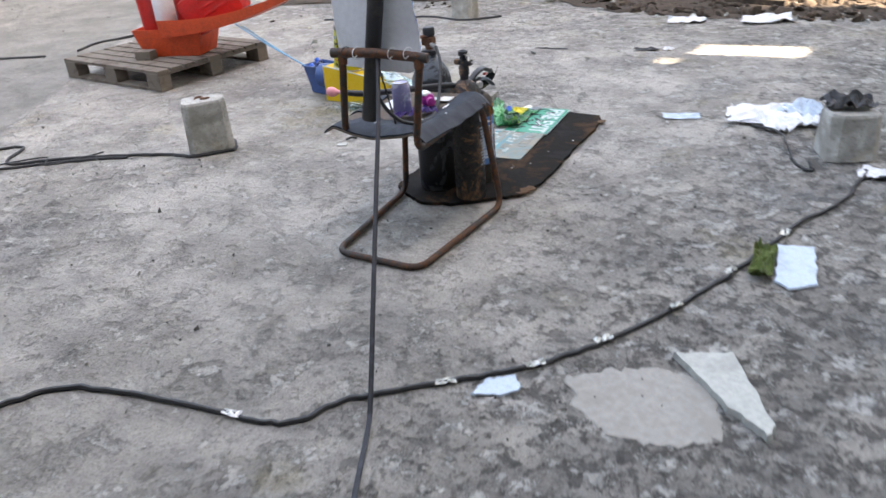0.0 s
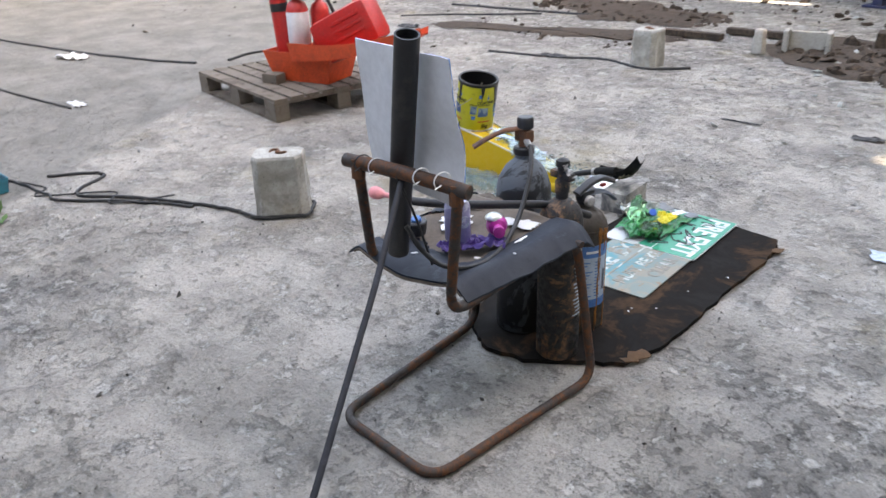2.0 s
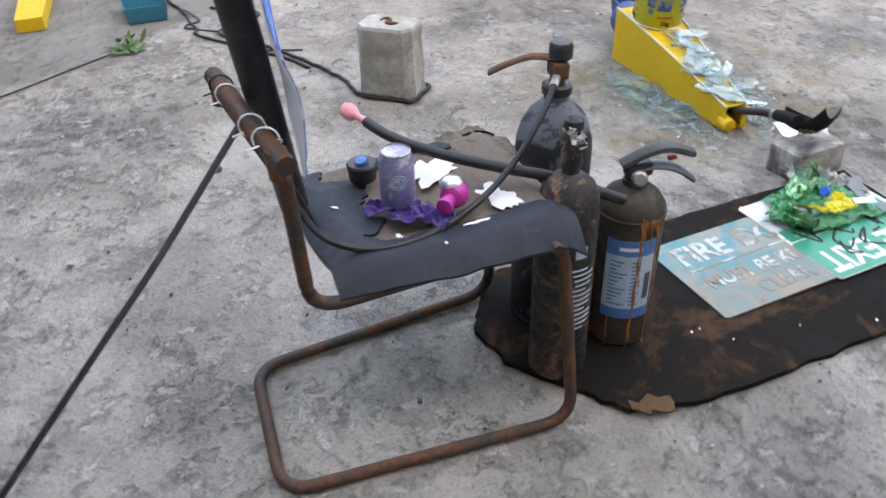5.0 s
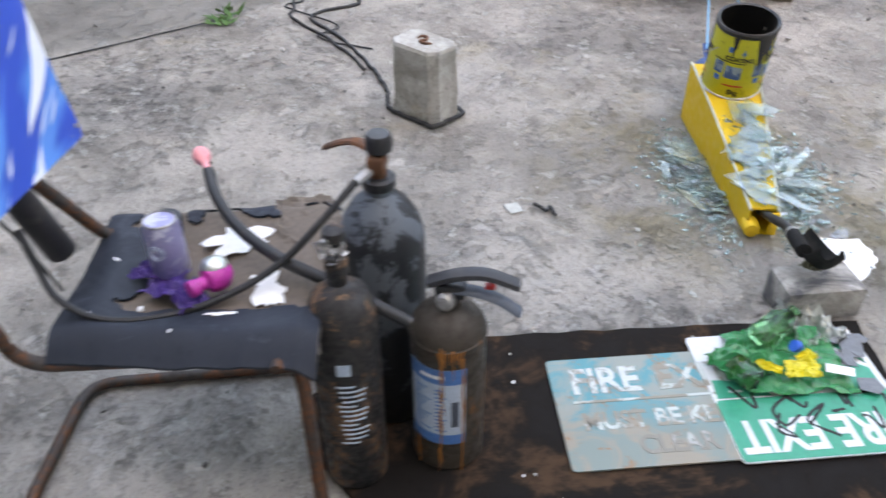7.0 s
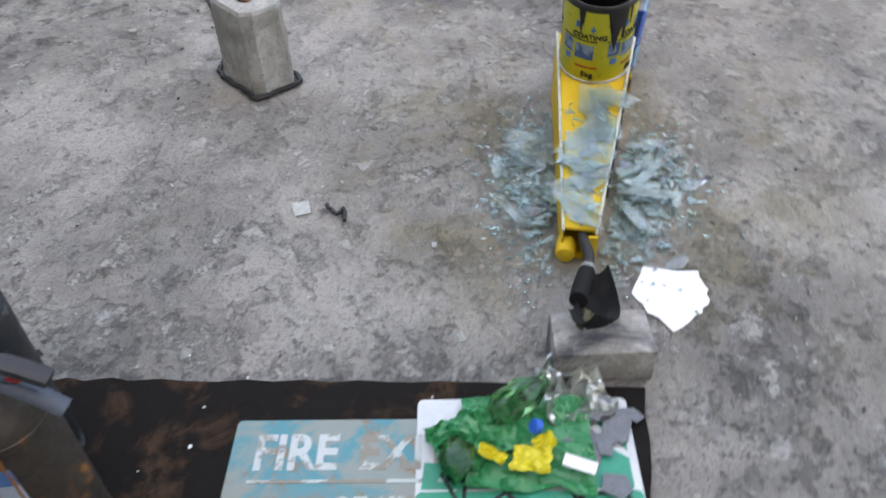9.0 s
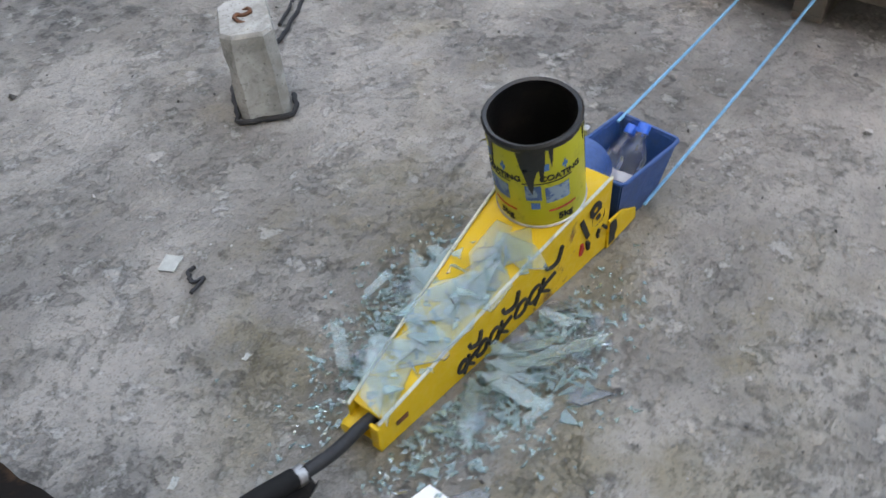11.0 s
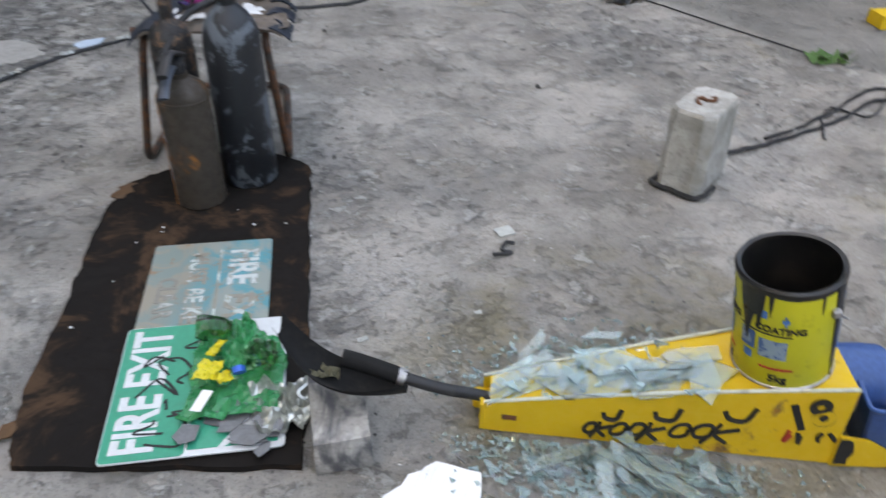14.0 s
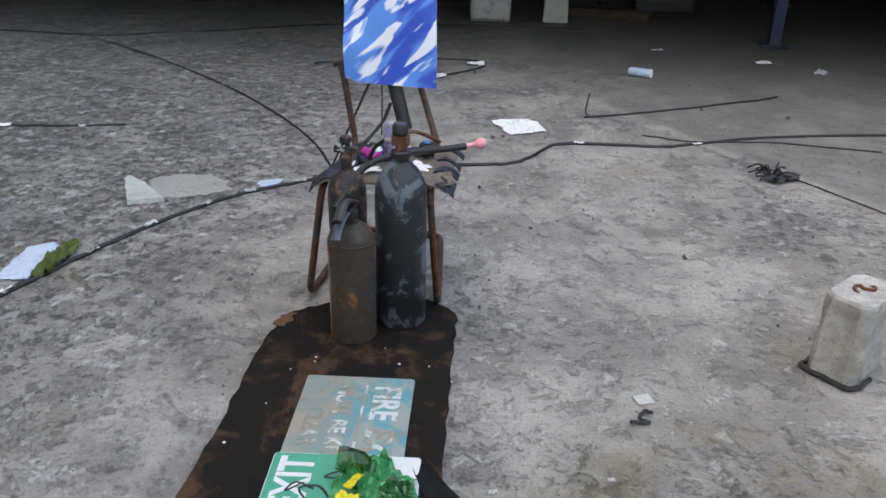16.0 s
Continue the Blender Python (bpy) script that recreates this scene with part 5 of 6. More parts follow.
def build_bottle(name, m, h=0.20, r=0.032):
    t = thing(name, m, "crumpled clear plastic water bottle with blue cap in the tub", "bottle", group="bottles in the tub")
    prof = [(0.0, 0.0), (r * 0.8, 0.0), (r, 0.01)] + [(r * (1 - 0.06 * (i % 2)), 0.02 + (h - 0.08) * i / 12) for i in range(13)] + [(r * 0.9, h - 0.045), (r * 0.45, h - 0.018), (0.0125, h - 0.012), (0.0125, h)]
    part("body", lathe(bmnew(), prof, 20, None, 0.25), BOTTLE, t, smooth=True)
    part("label", lathe(bmnew(), [(r * 1.02, h * 0.34), (r * 1.03, h * 0.35), (r * 1.02, h * 0.45), (r * 1.01, h * 0.46)], 20, None, 0.2, ring=True), WHITE, t, smooth=True)
    part("cap", lathe(bmnew(), [(0.0148, h - 0.004), (0.0152, h + 0.016), (0.013, h + 0.019), (0, h + 0.019)], 16), BLUE_CAP, t, "bright blue screw cap", True)


for p, d, h, r in (((-3.045, 4.548, 0.045), (-0.13, -0.01, 0.14), 0.19, 0.030), ((-3.060, 4.490, 0.045), (-0.14, 0.01, 0.12), 0.17, 0.028)):
    build_bottle("water_bottle", Matrix.Translation(p) @ Vector((0, 0, 1)).rotation_difference(Vector(d)).to_matrix().to_4x4(), h, r)
solo("blue_drum", lathe(bmnew(), [(0.0, -0.11), (0.055, -0.108), (0.068, -0.095), (0.072, -0.05), (0.070, 0.0), (0.072, 0.05), (0.068, 0.075), (0.045, 0.090), (0.0, 0.094)], 26, pose(-2.975, 4.462, 0.128, 0, 90, 4)), BLUE, "blue plastic drum tucked in the beam's end", "drum", smooth=True)


# ---- broken glass ----
def build_glass():
    rnd = random.Random(5)
    meshes = []
    for k in range(14):
        n = rnd.choice((3, 4, 4, 5))
        s = rnd.uniform(0.009, 0.032)
        angs = sorted(rnd.uniform(0, 6.28) for _ in range(n))
        out = [(s * rnd.uniform(0.7, 1.6) * math.cos(a), s * rnd.uniform(0.4, 0.9) * math.sin(a)) for a in angs]
        bm = plate(bmnew(), out, -0.002, 0.002)
        me = bpy.data.meshes.new("shard")
        bm.to_mesh(me)
        bm.free()
        me.materials.append(GLASS if k % 5 else BOTTLE)
        meshes.append(me)
    t = thing("broken_glass", pose(-2.55, 4.49, 0), "heap of broken pale green glass round the yellow beam", "broken glass")

    def shard(x, y, z, tilt):
        ob = new("shard", rnd.choice(meshes))
        ob.parent = t
        ob.matrix_basis = pose(x + 2.55, y - 4.49, z, rnd.gauss(0, tilt), rnd.gauss(0, tilt), rnd.uniform(0, 360)) @ Matrix.Scale(rnd.uniform(0.6, 1.35), 4)
    for sgn, cx, sx, sy, n in ((-1, -2.53, 0.13, 0.075, 105), (1, -2.55, 0.13, 0.085, 125)):
        for _ in range(n):
            x = cx + rnd.gauss(0, sx)
            edge = 4.49 + sgn * (0.048 + 0.0996 * (-2.262 - x))
            out = abs(rnd.gauss(0, sy))
            near = max(0.0, 1 - out / 0.11) * max(0.0, 1 - abs(x - cx) / 0.3)
            shard(x, edge + sgn * (out + 0.012), 0.004 + rnd.uniform(0, 0.05) * near, 6 + 14 * near)
    for _ in range(60):
        u = min(0.60, max(0.03, rnd.gauss(0.34, 0.19)))
        x = -2.262 - 0.703 * u
        hf = 0.040 + 0.070 * u
        z = 0.078 + 0.127 * u + 0.008 * math.sin(math.pi * u)
        shard(x, 4.49 + rnd.uniform(-1.0, 0.95) * hf, z + rnd.uniform(0.004, 0.026), 8)
    for k in range(22):
        u, v = 0.06 + 0.58 * ((k * 0.618) % 1.0), rnd.uniform(-0.75, 0.75)
        s = rnd.uniform(0.030, 0.068)
        hf = 0.040 + 0.070 * u
        x = -2.262 - 0.703 * u
        angs = sorted(a + rnd.uniform(-0.5, 0.5) for a in ((0.2, 2.3, 4.4) if k % 6 == 0 else (0.1, 1.5, 3.1, 4.8) if k % 2 else (0.3, 1.4, 2.5, 3.9, 5.2)))
        out = [(1.5 * s * rnd.uniform(0.7, 1.2) * math.cos(a), 0.7 * s * rnd.uniform(0.7, 1.2) * math.sin(a)) for a in angs]
        part("glass_sheet", plate(bmnew(), out, 0, 0.003), GLASS_SHEET, t, "large thin piece of glass", m=pose(x + 2.55, v * hf * 0.9 - 0.009 * u, 0.087 + 0.128 * u + 0.0022 * (k % 9), 0, 10.2, 0) @ pose(0, 0, 0, rnd.gauss(0, 1.5), rnd.gauss(0, 1.5), rnd.uniform(0, 180)))
    for k in range(16):
        sgn = 1 if k % 3 else -1
        x, s = -2.55 + rnd.gauss(0, 0.11), rnd.uniform(0.03, 0.055)
        y = 4.49 + sgn * (0.060 + 0.08 * (-2.262 - x) + 0.03 + abs(rnd.gauss(0, 0.06)))
        out = [(1.7 * s * rnd.uniform(0.7, 1.2) * math.cos(a), 0.5 * s * rnd.uniform(0.7, 1.2) * math.sin(a)) for a in (0.3, 2.2, 3.5, 5.2)]
        part("glass_sheet", plate(bmnew(), out, 0, 0.003), GLASS_SHEET, t, "large thin piece of glass", m=pose(x + 2.55, y - 4.49, rnd.uniform(0.010, 0.035), rnd.gauss(0, 9), rnd.gauss(0, 9), rnd.uniform(0, 180)))
    # crumbs too small to count
    verts, faces = [], []
    for _ in range(2600):
        sgn = rnd.choice((-1, 1))
        x = -2.54 + rnd.gauss(0, 0.15)
        y = 4.49 + sgn * (0.056 + 0.0996 * (-2.262 - x) + abs(rnd.gauss(0, 0.085)))
        s, a = rnd.uniform(0.002, 0.010), rnd.uniform(0, 6.28)
        n, q = len(verts), Euler((rnd.gauss(0, 0.35), rnd.gauss(0, 0.35), a)).to_matrix()
        tri = [(s * rnd.uniform(0.6, 1.6), 0), (-s * 0.6, s * rnd.uniform(0.3, 0.9)), (-s * 0.5, -s * rnd.uniform(0.3, 0.9))]
        for z in (0.0, 0.0025):
            for px, py in tri:
                p = q @ Vector((px, py, z))
                verts.append((x + 2.55 + p.x, y - 4.49 + p.y, p.z + 0.004))
        faces += [(n + 2, n + 1, n), (n + 3, n + 4, n + 5), (n, n + 1, n + 4, n + 3), (n + 1, n + 2, n + 5, n + 4), (n + 2, n, n + 3, n + 5)]
    me = bpy.data.meshes.new("glass_crumb")
    me.from_pydata(verts, [], faces)
    me.materials.append(GLASS)
    crumbs = new("glass_crumb", me)
    crumbs.parent = t
    tagged(crumbs, "fine crumbs of broken glass", kind="stuff")
    return t


build_glass()


# ---- concrete blocks ----
def build_block(m, w, d, h, label, ch=0.03, hook=True, taper=0.93):
    t = thing("concrete_block", m, label, "concrete block", "concrete blocks on the floor")
    bm, rows = bmnew(), []
    for z, f in ((0.0, 1.0), (h * 0.2, 1 - (1 - taper) * 0.2), (h * 0.4, 1 - (1 - taper) * 0.4), (h * 0.6, 1 - (1 - taper) * 0.6), (h * 0.8, 1 - (1 - taper) * 0.8), (h - 0.012, taper), (h, taper - 0.05)):
        row = []
        for sx, sy in ((-1, -1), (1, -1), (1, 1), (-1, 1)):
            for k in ((0, 1), (1, 0)) if sx * sy > 0 else ((1, 0), (0, 1)):  # both ends of a chamfer
                x, y = sx * (w / 2 - ch * k[0]), sy * (d / 2 - ch * k[1])
                p = Vector((x * f, y * f, z))
                row.append(bm.verts.new(p + Vector([0.0065 * noise.noise(p * 22 + Vector((i * 9, 0, 0))) for i in range(3)])))
        rows.append(row)
    for a, b in zip(rows, rows[1:]):
        for i in range(8):
            bm.faces.new((a[i], a[(i + 1) % 8], b[(i + 1) % 8], b[i]))
    bm.faces.new(rows[0][::-1])
    bm.faces.new(rows[-1])
    bmesh.ops.recalc_face_normals(bm, faces=bm.faces)
    part("body", bm, CONCRETE, t)
    if hook:
        part("hook", sweep(bmnew(), [(-0.034, -0.004, h - 0.006), (-0.030, 0.016, h + 0.004), (-0.006, 0.022, h + 0.006), (0.006, 0.0, h + 0.005), (-0.004, -0.014, h + 0.005), (0.012, -0.024, h + 0.006), (0.034, -0.014, h + 0.004), (0.036, 0.006, h - 0.006)], 0.0058, 7, 4), RUST, t, "bent rusted steel loop")
    return t


build_block(pose(-2.923, 3.445, 0, 0, 0, 54), 0.228, 0.150, 0.268, "chamfered cast concrete block with rusted loop and black cord", 0.028, True, 0.95)
build_block(pose(-0.150, 4.625, 0, 0, 0, 30), 0.215, 0.215, 0.20, "chamfered cast concrete block with a dark rag on top", 0.035, False)
build_block(pose(-3.61, 6.80, 0, 0, 0, 10), 0.20, 0.20, 0.26, "chamfered cast concrete block standing in the far court")
solo("dark_rag", crumple(bmnew(), (0.19, 0.13), 0.05, 52, 12, 10), BLACK, "dark crumpled rag on a concrete block", "rag", pose(-0.17, 4.64, 0.198, 0, 0, 20))


def cable(label, pts, r=0.006, material=RUBBER, name="cable", n=6, wob=0.006, seed=1):
    rnd = random.Random(seed)
    fine = glide(pts, n)
    fine = [p + Vector((rnd.uniform(-wob, wob), rnd.uniform(-wob, wob), 0)) for p in fine]
    return solo(name, sweep(bmnew(), fine, r, 6, 2), material, label, "cable", smooth=True)


Z = 0.004
cable("long black cable with tape remnants lying on the concrete", [(x, y, Z) for x, y in ((-5.2, 0.35), (-4.3, 0.55), (-3.56, 0.73), (-2.95, 0.98), (-2.52, 1.25), (-2.38, 1.32), (-1.87, 1.42), (-1.74, 1.66), (-1.65, 1.83), (-1.43, 1.93), (-1.11, 2.01), (-0.95, 2.07), (-0.88, 2.22), (-0.70, 2.41), (-0.53, 2.60), (-0.43, 2.78), (-0.31, 3.07), (-0.23, 3.38), (-0.15, 3.80), (-0.06, 4.08), (-0.03, 4.36), (-0.04, 4.50))], 0.0085)
rnd = random.Random(2)
for x, y, a in ((-0.70, 2.41, 45), (-0.53, 2.60, 52), (-0.42, 2.80, 60), (-0.31, 3.07, 70), (-0.24, 3.36, 78), (-1.11, 2.01, 12), (-1.95, 1.40, 20), (-2.6, 1.22, 30), (-0.16, 3.72, 80)):
    solo("tape_scrap", crumple(bmnew(), (0.055, 0.022), 0.010, rnd.randint(0, 99), 6, 4), SILVER if a > 40 else PAPER, "shiny torn tape wrapped on the cable", "tape", pose(x, y, 0.006, 0, 0, a), group="tape on the cable")
cable("black cord looped round the block's foot", [(-4.16, 2.77, Z), (-4.06, 2.95, Z), (-3.96, 2.99, Z), (-3.85, 2.84, Z), (-3.75, 2.82, Z), (-3.60, 2.96, Z), (-3.45, 3.07, Z), (-3.24, 3.20, Z), (-3.08, 3.275, 0.006), (-2.965, 3.300, 0.008), (-2.912, 3.318, 0.008), (-2.812, 3.456, 0.008), (-2.796, 3.492, 0.008), (-2.885, 3.570, 0.008), (-2.922, 3.578, 0.008), (-2.985, 3.515, 0.008)], 0.008, wob=0.004)
cable("thin dark cord in a loose tangle on the concrete", [(-4.25, 2.60, Z), (-4.0, 2.72, Z), (-3.9, 2.66, Z), (-3.7, 2.95, Z), (-3.55, 2.90, Z), (-3.45, 3.15, Z)], 0.004, seed=4)
cable("black cord trailing across the concrete", [(-4.6, 2.45, Z), (-4.2, 2.62, Z), (-3.9, 2.70, Z), (-3.76, 2.73, Z), (-3.5, 2.98, Z), (-3.25, 3.16, Z)], 0.007, seed=7)
# strap from the crossbar to the floor
strap_line = [Vector(p) for p in [(-1.275, 2.935, 0.722), (-1.17, 2.785, 0.57), (-1.085, 2.655, 0.45), (-0.908, 2.385, 0.2), (-0.80, 2.22, 0.045), (-0.755, 2.15, 0.008), (-0.62, 1.94, Z), (-0.499, 1.775, Z), (-0.245, 1.485, Z), (0.091, 1.159, Z), (0.446, 0.85, Z), (0.809, 0.573, Z), (1.523, 0.078, Z), (2.5, -0.5, Z), (3.6, -1.1, Z)]]
solo("strap", sweep(bmnew(), glide(strap_line, 5), 0.0068, 8, 2, 0.25), STRAP, "black flat webbing strap stretched from the chair to the floor", "strap", smooth=True)
cable("thin cord tied down the chair back", [(-1.275, 2.92, 0.73), (-1.30, 2.985, 0.60), (-1.31, 3.03, 0.47)], 0.003, RUBBER, "cord", wob=0.0)
# floor cables of the shaded side
cable("black cable on the shaded floor", [(-1.94, 0.83, Z), (-2.20, 0.67, Z), (-2.58, 0.40, Z), (-2.88, 0.16, Z), (-3.06, 0.03, Z), (-3.20, -0.11, Z)], 0.007, seed=11)
cable("stiff black cable end standing up", [(-1.98, 0.82, Z), (-1.94, 0.79, 0.03), (-1.95, 0.68, 0.12)], 0.005, seed=12, wob=0.001)
cable("black cable curved on the shaded floor", [(0.25, -0.12, Z), (-0.2, -0.45, Z), (-0.75, -0.62, Z), (-1.0, -0.6, Z), (-1.05, -0.42, Z), (-0.92, -0.16, Z), (-0.78, 0.02, Z)], 0.007, seed=13)
cable("long black cable along the shaded floor", [(4.6, 0.4, Z), (3.6, -0.45, Z), (2.49, -0.59, Z), (2.03, -0.93, Z), (1.6, -1.2, Z), (0.8, -1.85, Z), (-0.25, -2.2, Z), (-0.9, -2.4, Z), (-1.7, -2.5, Z)], 0.008, seed=14)
cable("short black cable on the floor", [(1.4, 2.05, Z), (1.1, 1.98, Z), (0.9, 1.92, Z), (0.65, 1.81, Z)], 0.006, seed=15)
cable("thin dark cord on the floor", [(-3.6, 1.05, Z), (-3.0, 1.05, Z), (-2.6, 1.16, Z), (-2.3, 1.12, Z)], 0.004, seed=16)
# dark line of the slanting floor joint, drawn as a thin tube
cable("dark straight joint line in the floor", [(-2.95, 1.55, Z), (-3.3, 1.95, Z), (-3.75, 2.45, Z)], 0.0035, seed=17, wob=0.003)
cable("black cable leading from a far block", [(-4.85, 6.35, Z), (-4.31, 6.53, Z), (-3.95, 6.72, Z), (-3.55, 6.68, Z), (-3.3, 6.9, Z)], 0.010, seed=18)
cable("black cable in the far court", [(-9.5, 3.3, Z), (-7.6, 3.85, Z), (-6.73, 4.18, Z), (-6.45, 4.32, Z), (-6.26, 4.43, Z)], 0.010, seed=19)
cable("knotted black rope lying by the pallet", [(-6.16, 4.67, Z), (-6.29, 4.92, Z), (-6.25, 5.10, Z), (-6.10, 5.36, 0.02), (-6.0, 5.5, Z)], 0.012, seed=29)
cable("thin dark rod lying across the far floor", [(-7.1, 7.8, Z), (-6.0, 8.07, Z), (-5.2, 8.26, Z)], 0.014, seed=30, wob=0.002)
cable("thin dark wire on the far floor", [(-9.6, 6.6, Z), (-8.9, 7.0, Z), (-8.6, 7.5, 0.02), (-8.2, 7.6, Z)], 0.012, seed=31)
cable("dark bent wire on the far floor", [(-6.9, 6.95, Z), (-6.6, 7.3, Z), (-6.3, 7.55, Z), (-5.8, 7.9, 0.02)], 0.010, seed=32)
cable("dark twisted wire on the far floor", [(-6.0, 9.2, Z), (-5.7, 9.5, 0.03), (-5.4, 9.7, Z), (-5.35, 9.9, 0.03)], 0.012, seed=33)
cable("dark cable beside the pallet", [(-7.6, 2.9, Z), (-6.6, 3.0, Z), (-5.9, 3.15, Z), (-5.5, 3.25, Z)], 0.008, seed=20)

def trough(bm, base, top, h, th=0.008):
    loops = []
    for (hx, hy), z in ((base, 0.0), (top, h), ((top[0] - th, top[1] - th), h), ((base[0] - th, base[1] - th), th)):
        loops.append([bm.verts.new((sx * hx, sy * hy, z)) for sx, sy in ((-1, -1), (1, -1), (1, 1), (-1, 1))])
    for a, b in zip(loops, loops[1:]):
        for k in range(4):
            bm.faces.new((a[k], a[(k + 1) % 4], b[(k + 1) % 4], b[k]))
    bm.faces.new(loops[0][::-1])
    bm.faces.new(loops[-1])
    return bm


# ---- light litter on the floor ----
def slab(name, pts, h, material, label, category, z=0.0, seed=1, rag=0.005, n=7):
    return solo(name, plate(bmnew(), ragged(pts, rag, n, seed), z, z + h, chamfer=0.03), material, label, category)


slab("stone_slab", [(-0.222, 2.822), (-0.088, 2.90), (0.098, 2.645), (0.092, 2.600), (-0.02, 2.66)], 0.022, STONE, "pale broken triangular stone slab on the floor", "stone")
slab("concrete_flake", [(-0.43, 2.60), (-0.36, 2.68), (-0.24, 2.76), (-0.13, 2.77), (-0.04, 2.66), (0.0, 2.56), (-0.10, 2.47), (-0.24, 2.44), (-0.36, 2.50)], 0.0015, FLOOR_PALE, "thin pale mortar patch on the floor", "mortar patch", rag=0.010, n=7)
slab("glass_piece", [(-0.612, 2.40), (-0.615, 2.475), (-0.552, 2.535), (-0.51, 2.49), (-0.535, 2.44)], 0.005, LABEL_PALE, "pale bluish glass piece by the cable", "glass piece", 0.002)
slab("white_board_scrap", [(-0.16, 3.62), (-0.05, 3.66), (0.02, 3.40), (-0.05, 3.33), (-0.10, 3.36)], 0.006, LABEL_PALE, "pale plastic scrap lying beside moss", "scrap", 0.003)
solo("moss_clump", crumple(bmnew(), (0.07, 0.26), 0.035, 71, 8, 16), MOSS, "clump of moss against a white scrap", "moss", pose(-0.165, 3.47, 0, 0, 0, 10))
for k, (x, y, w, h, rz, a) in enumerate(((-0.60, 5.02, 0.34, 0.26, 20, 0.03), (-0.42, 5.12, 0.22, 0.20, 60, 0.04), (-0.52, 4.88, 0.24, 0.16, -20, 0.03), (-0.33, 4.98, 0.2, 0.14, 10, 0.03))):
    solo("plastic_sheet", crumple(bmnew(), (w, h), a, 80 + k, 14, 12), WHITE if k != 1 else LABEL_PALE, "crumpled whitish plastic sheet on the floor", "plastic sheet", pose(x, y, 0.002 * k, 0, 0, rz), group="plastic sheets by the block")
cable("dark cord tangled by the block", [(-0.62, 4.85, Z), (-0.45, 4.72, 0.03), (-0.36, 4.55, Z), (-0.3, 4.42, Z), (-0.22, 4.36, Z), (-0.26, 4.46, Z)], 0.006, seed=23)
solo("clear_scrap", crumple(bmnew(), (0.16, 0.10), 0.02, 90, 10, 8), WHITE, "crumpled white plastic scrap", "scrap", pose(0.03, 4.42, 0))
solo("glass_scrap", crumple(bmnew(), (0.18, 0.09), 0.008, 91, 10, 6), LABEL_PALE, "thin pale plastic scrap on the concrete", "scrap", pose(-0.96, 4.86, 0, 0, 0, 25))
solo("pale_chip", plate(bmnew(), [(0, 0), (0.05, 0.01), (0.045, 0.05), (-0.005, 0.045)], 0, 0.004), STONE, "small square pale chip on the floor", "chip", pose(-2.336, 3.755, 0, 0, 0, 20))
cable("tiny twisted dark plastic strip", [(-2.348, 3.848, 0.006), (-2.325, 3.862, 0.016), (-2.315, 3.886, 0.007), (-2.340, 3.896, 0.006), (-2.292, 3.912, 0.010)], 0.0052, name="plastic_strip", wob=0.002)
solo("flattened_paper", crumple(bmnew(), (0.24, 0.30), 0.01, 94, 12, 12), PAPER, "flattened white paper on the shaded floor", "paper", pose(-1.575, 1.15, 0, 0, 0, 30))
can2 = thing("spray_can", pose(-2.26, -0.475, 0.033, 0, 90, -17), "pale blue and white spray can lying on its side", "can")
part("body", lathe(bmnew(), [(0.0, -0.09), (0.030, -0.09), (0.033, -0.085), (0.033, 0.07), (0.026, 0.085), (0.012, 0.09)], 20), LABEL_PALE, can2, smooth=True)
part("rim", lathe(bmnew(), [(0.033, -0.092), (0.0345, -0.09), (0.0345, -0.084), (0.033, -0.082)], 20), PAPER, can2, smooth=True)
for k, (x, y, w, h, rz, mt) in enumerate(((-0.98, -0.48, 0.14, 0.09, 10, PAPER), (-0.78, 0.04, 0.18, 0.06, 50, PAPER), (2.6, 1.2, 0.12, 0.05, 20, BLACK), (1.32, 2.05, 0.15, 0.06, 30, PAPER), (0.86, 1.90, 0.05, 0.03, 0, PAPER), (-3.26, -1.32, 0.13, 0.06, 20, PAPER), (-3.66, -1.05, 0.15, 0.08, 70, WHITE), (-2.4, -1.6, 0.1, 0.05, 30, PAPER), (-5.57, 3.31, 0.17, 0.08, 10, WHITE), (-7.3, 3.75, 0.3, 0.12, 30, PAPER), (-1.68, 6.15, 0.15, 0.06, 15, BLACK), (-1.55, 6.2, 0.06, 0.06, 0, WHITE), (-2.32, 5.98, 0.22, 0.02, 8, BLACK), (-4.32, 6.55, 0.18, 0.08, 10, BLACK), (-2.98, 1.70, 0.17, 0.10, 40, BLACK), (-6.3, 6.6, 0.2, 0.1, 20, BLACK), (-10.9, 6.9, 1.1, 0.35, 22, PAPER), (-1.75, 7.1, 0.3, 0.15, 20, WHITE), (-1.2, 7.25, 0.35, 0.18, 30, WHITE), (-2.0, 2.2, 0.022, 0.014, 20, STONE), (-2.25, 4.15, 0.018, 0.012, 10, STONE), (-1.975, 4.265, 0.026, 0.014, 30, STONE), (-3.9, 3.6, 0.04, 0.02, 0, STONE))):
    solo("litter_scrap", crumple(bmnew(), (w, h), 0.25 * min(w, h), 100 + k, 8, 6), mt, "crumpled scrap of litter on the concrete", "litter", pose(x, y, 0, 0, 0, rz), group="litter on the floor")
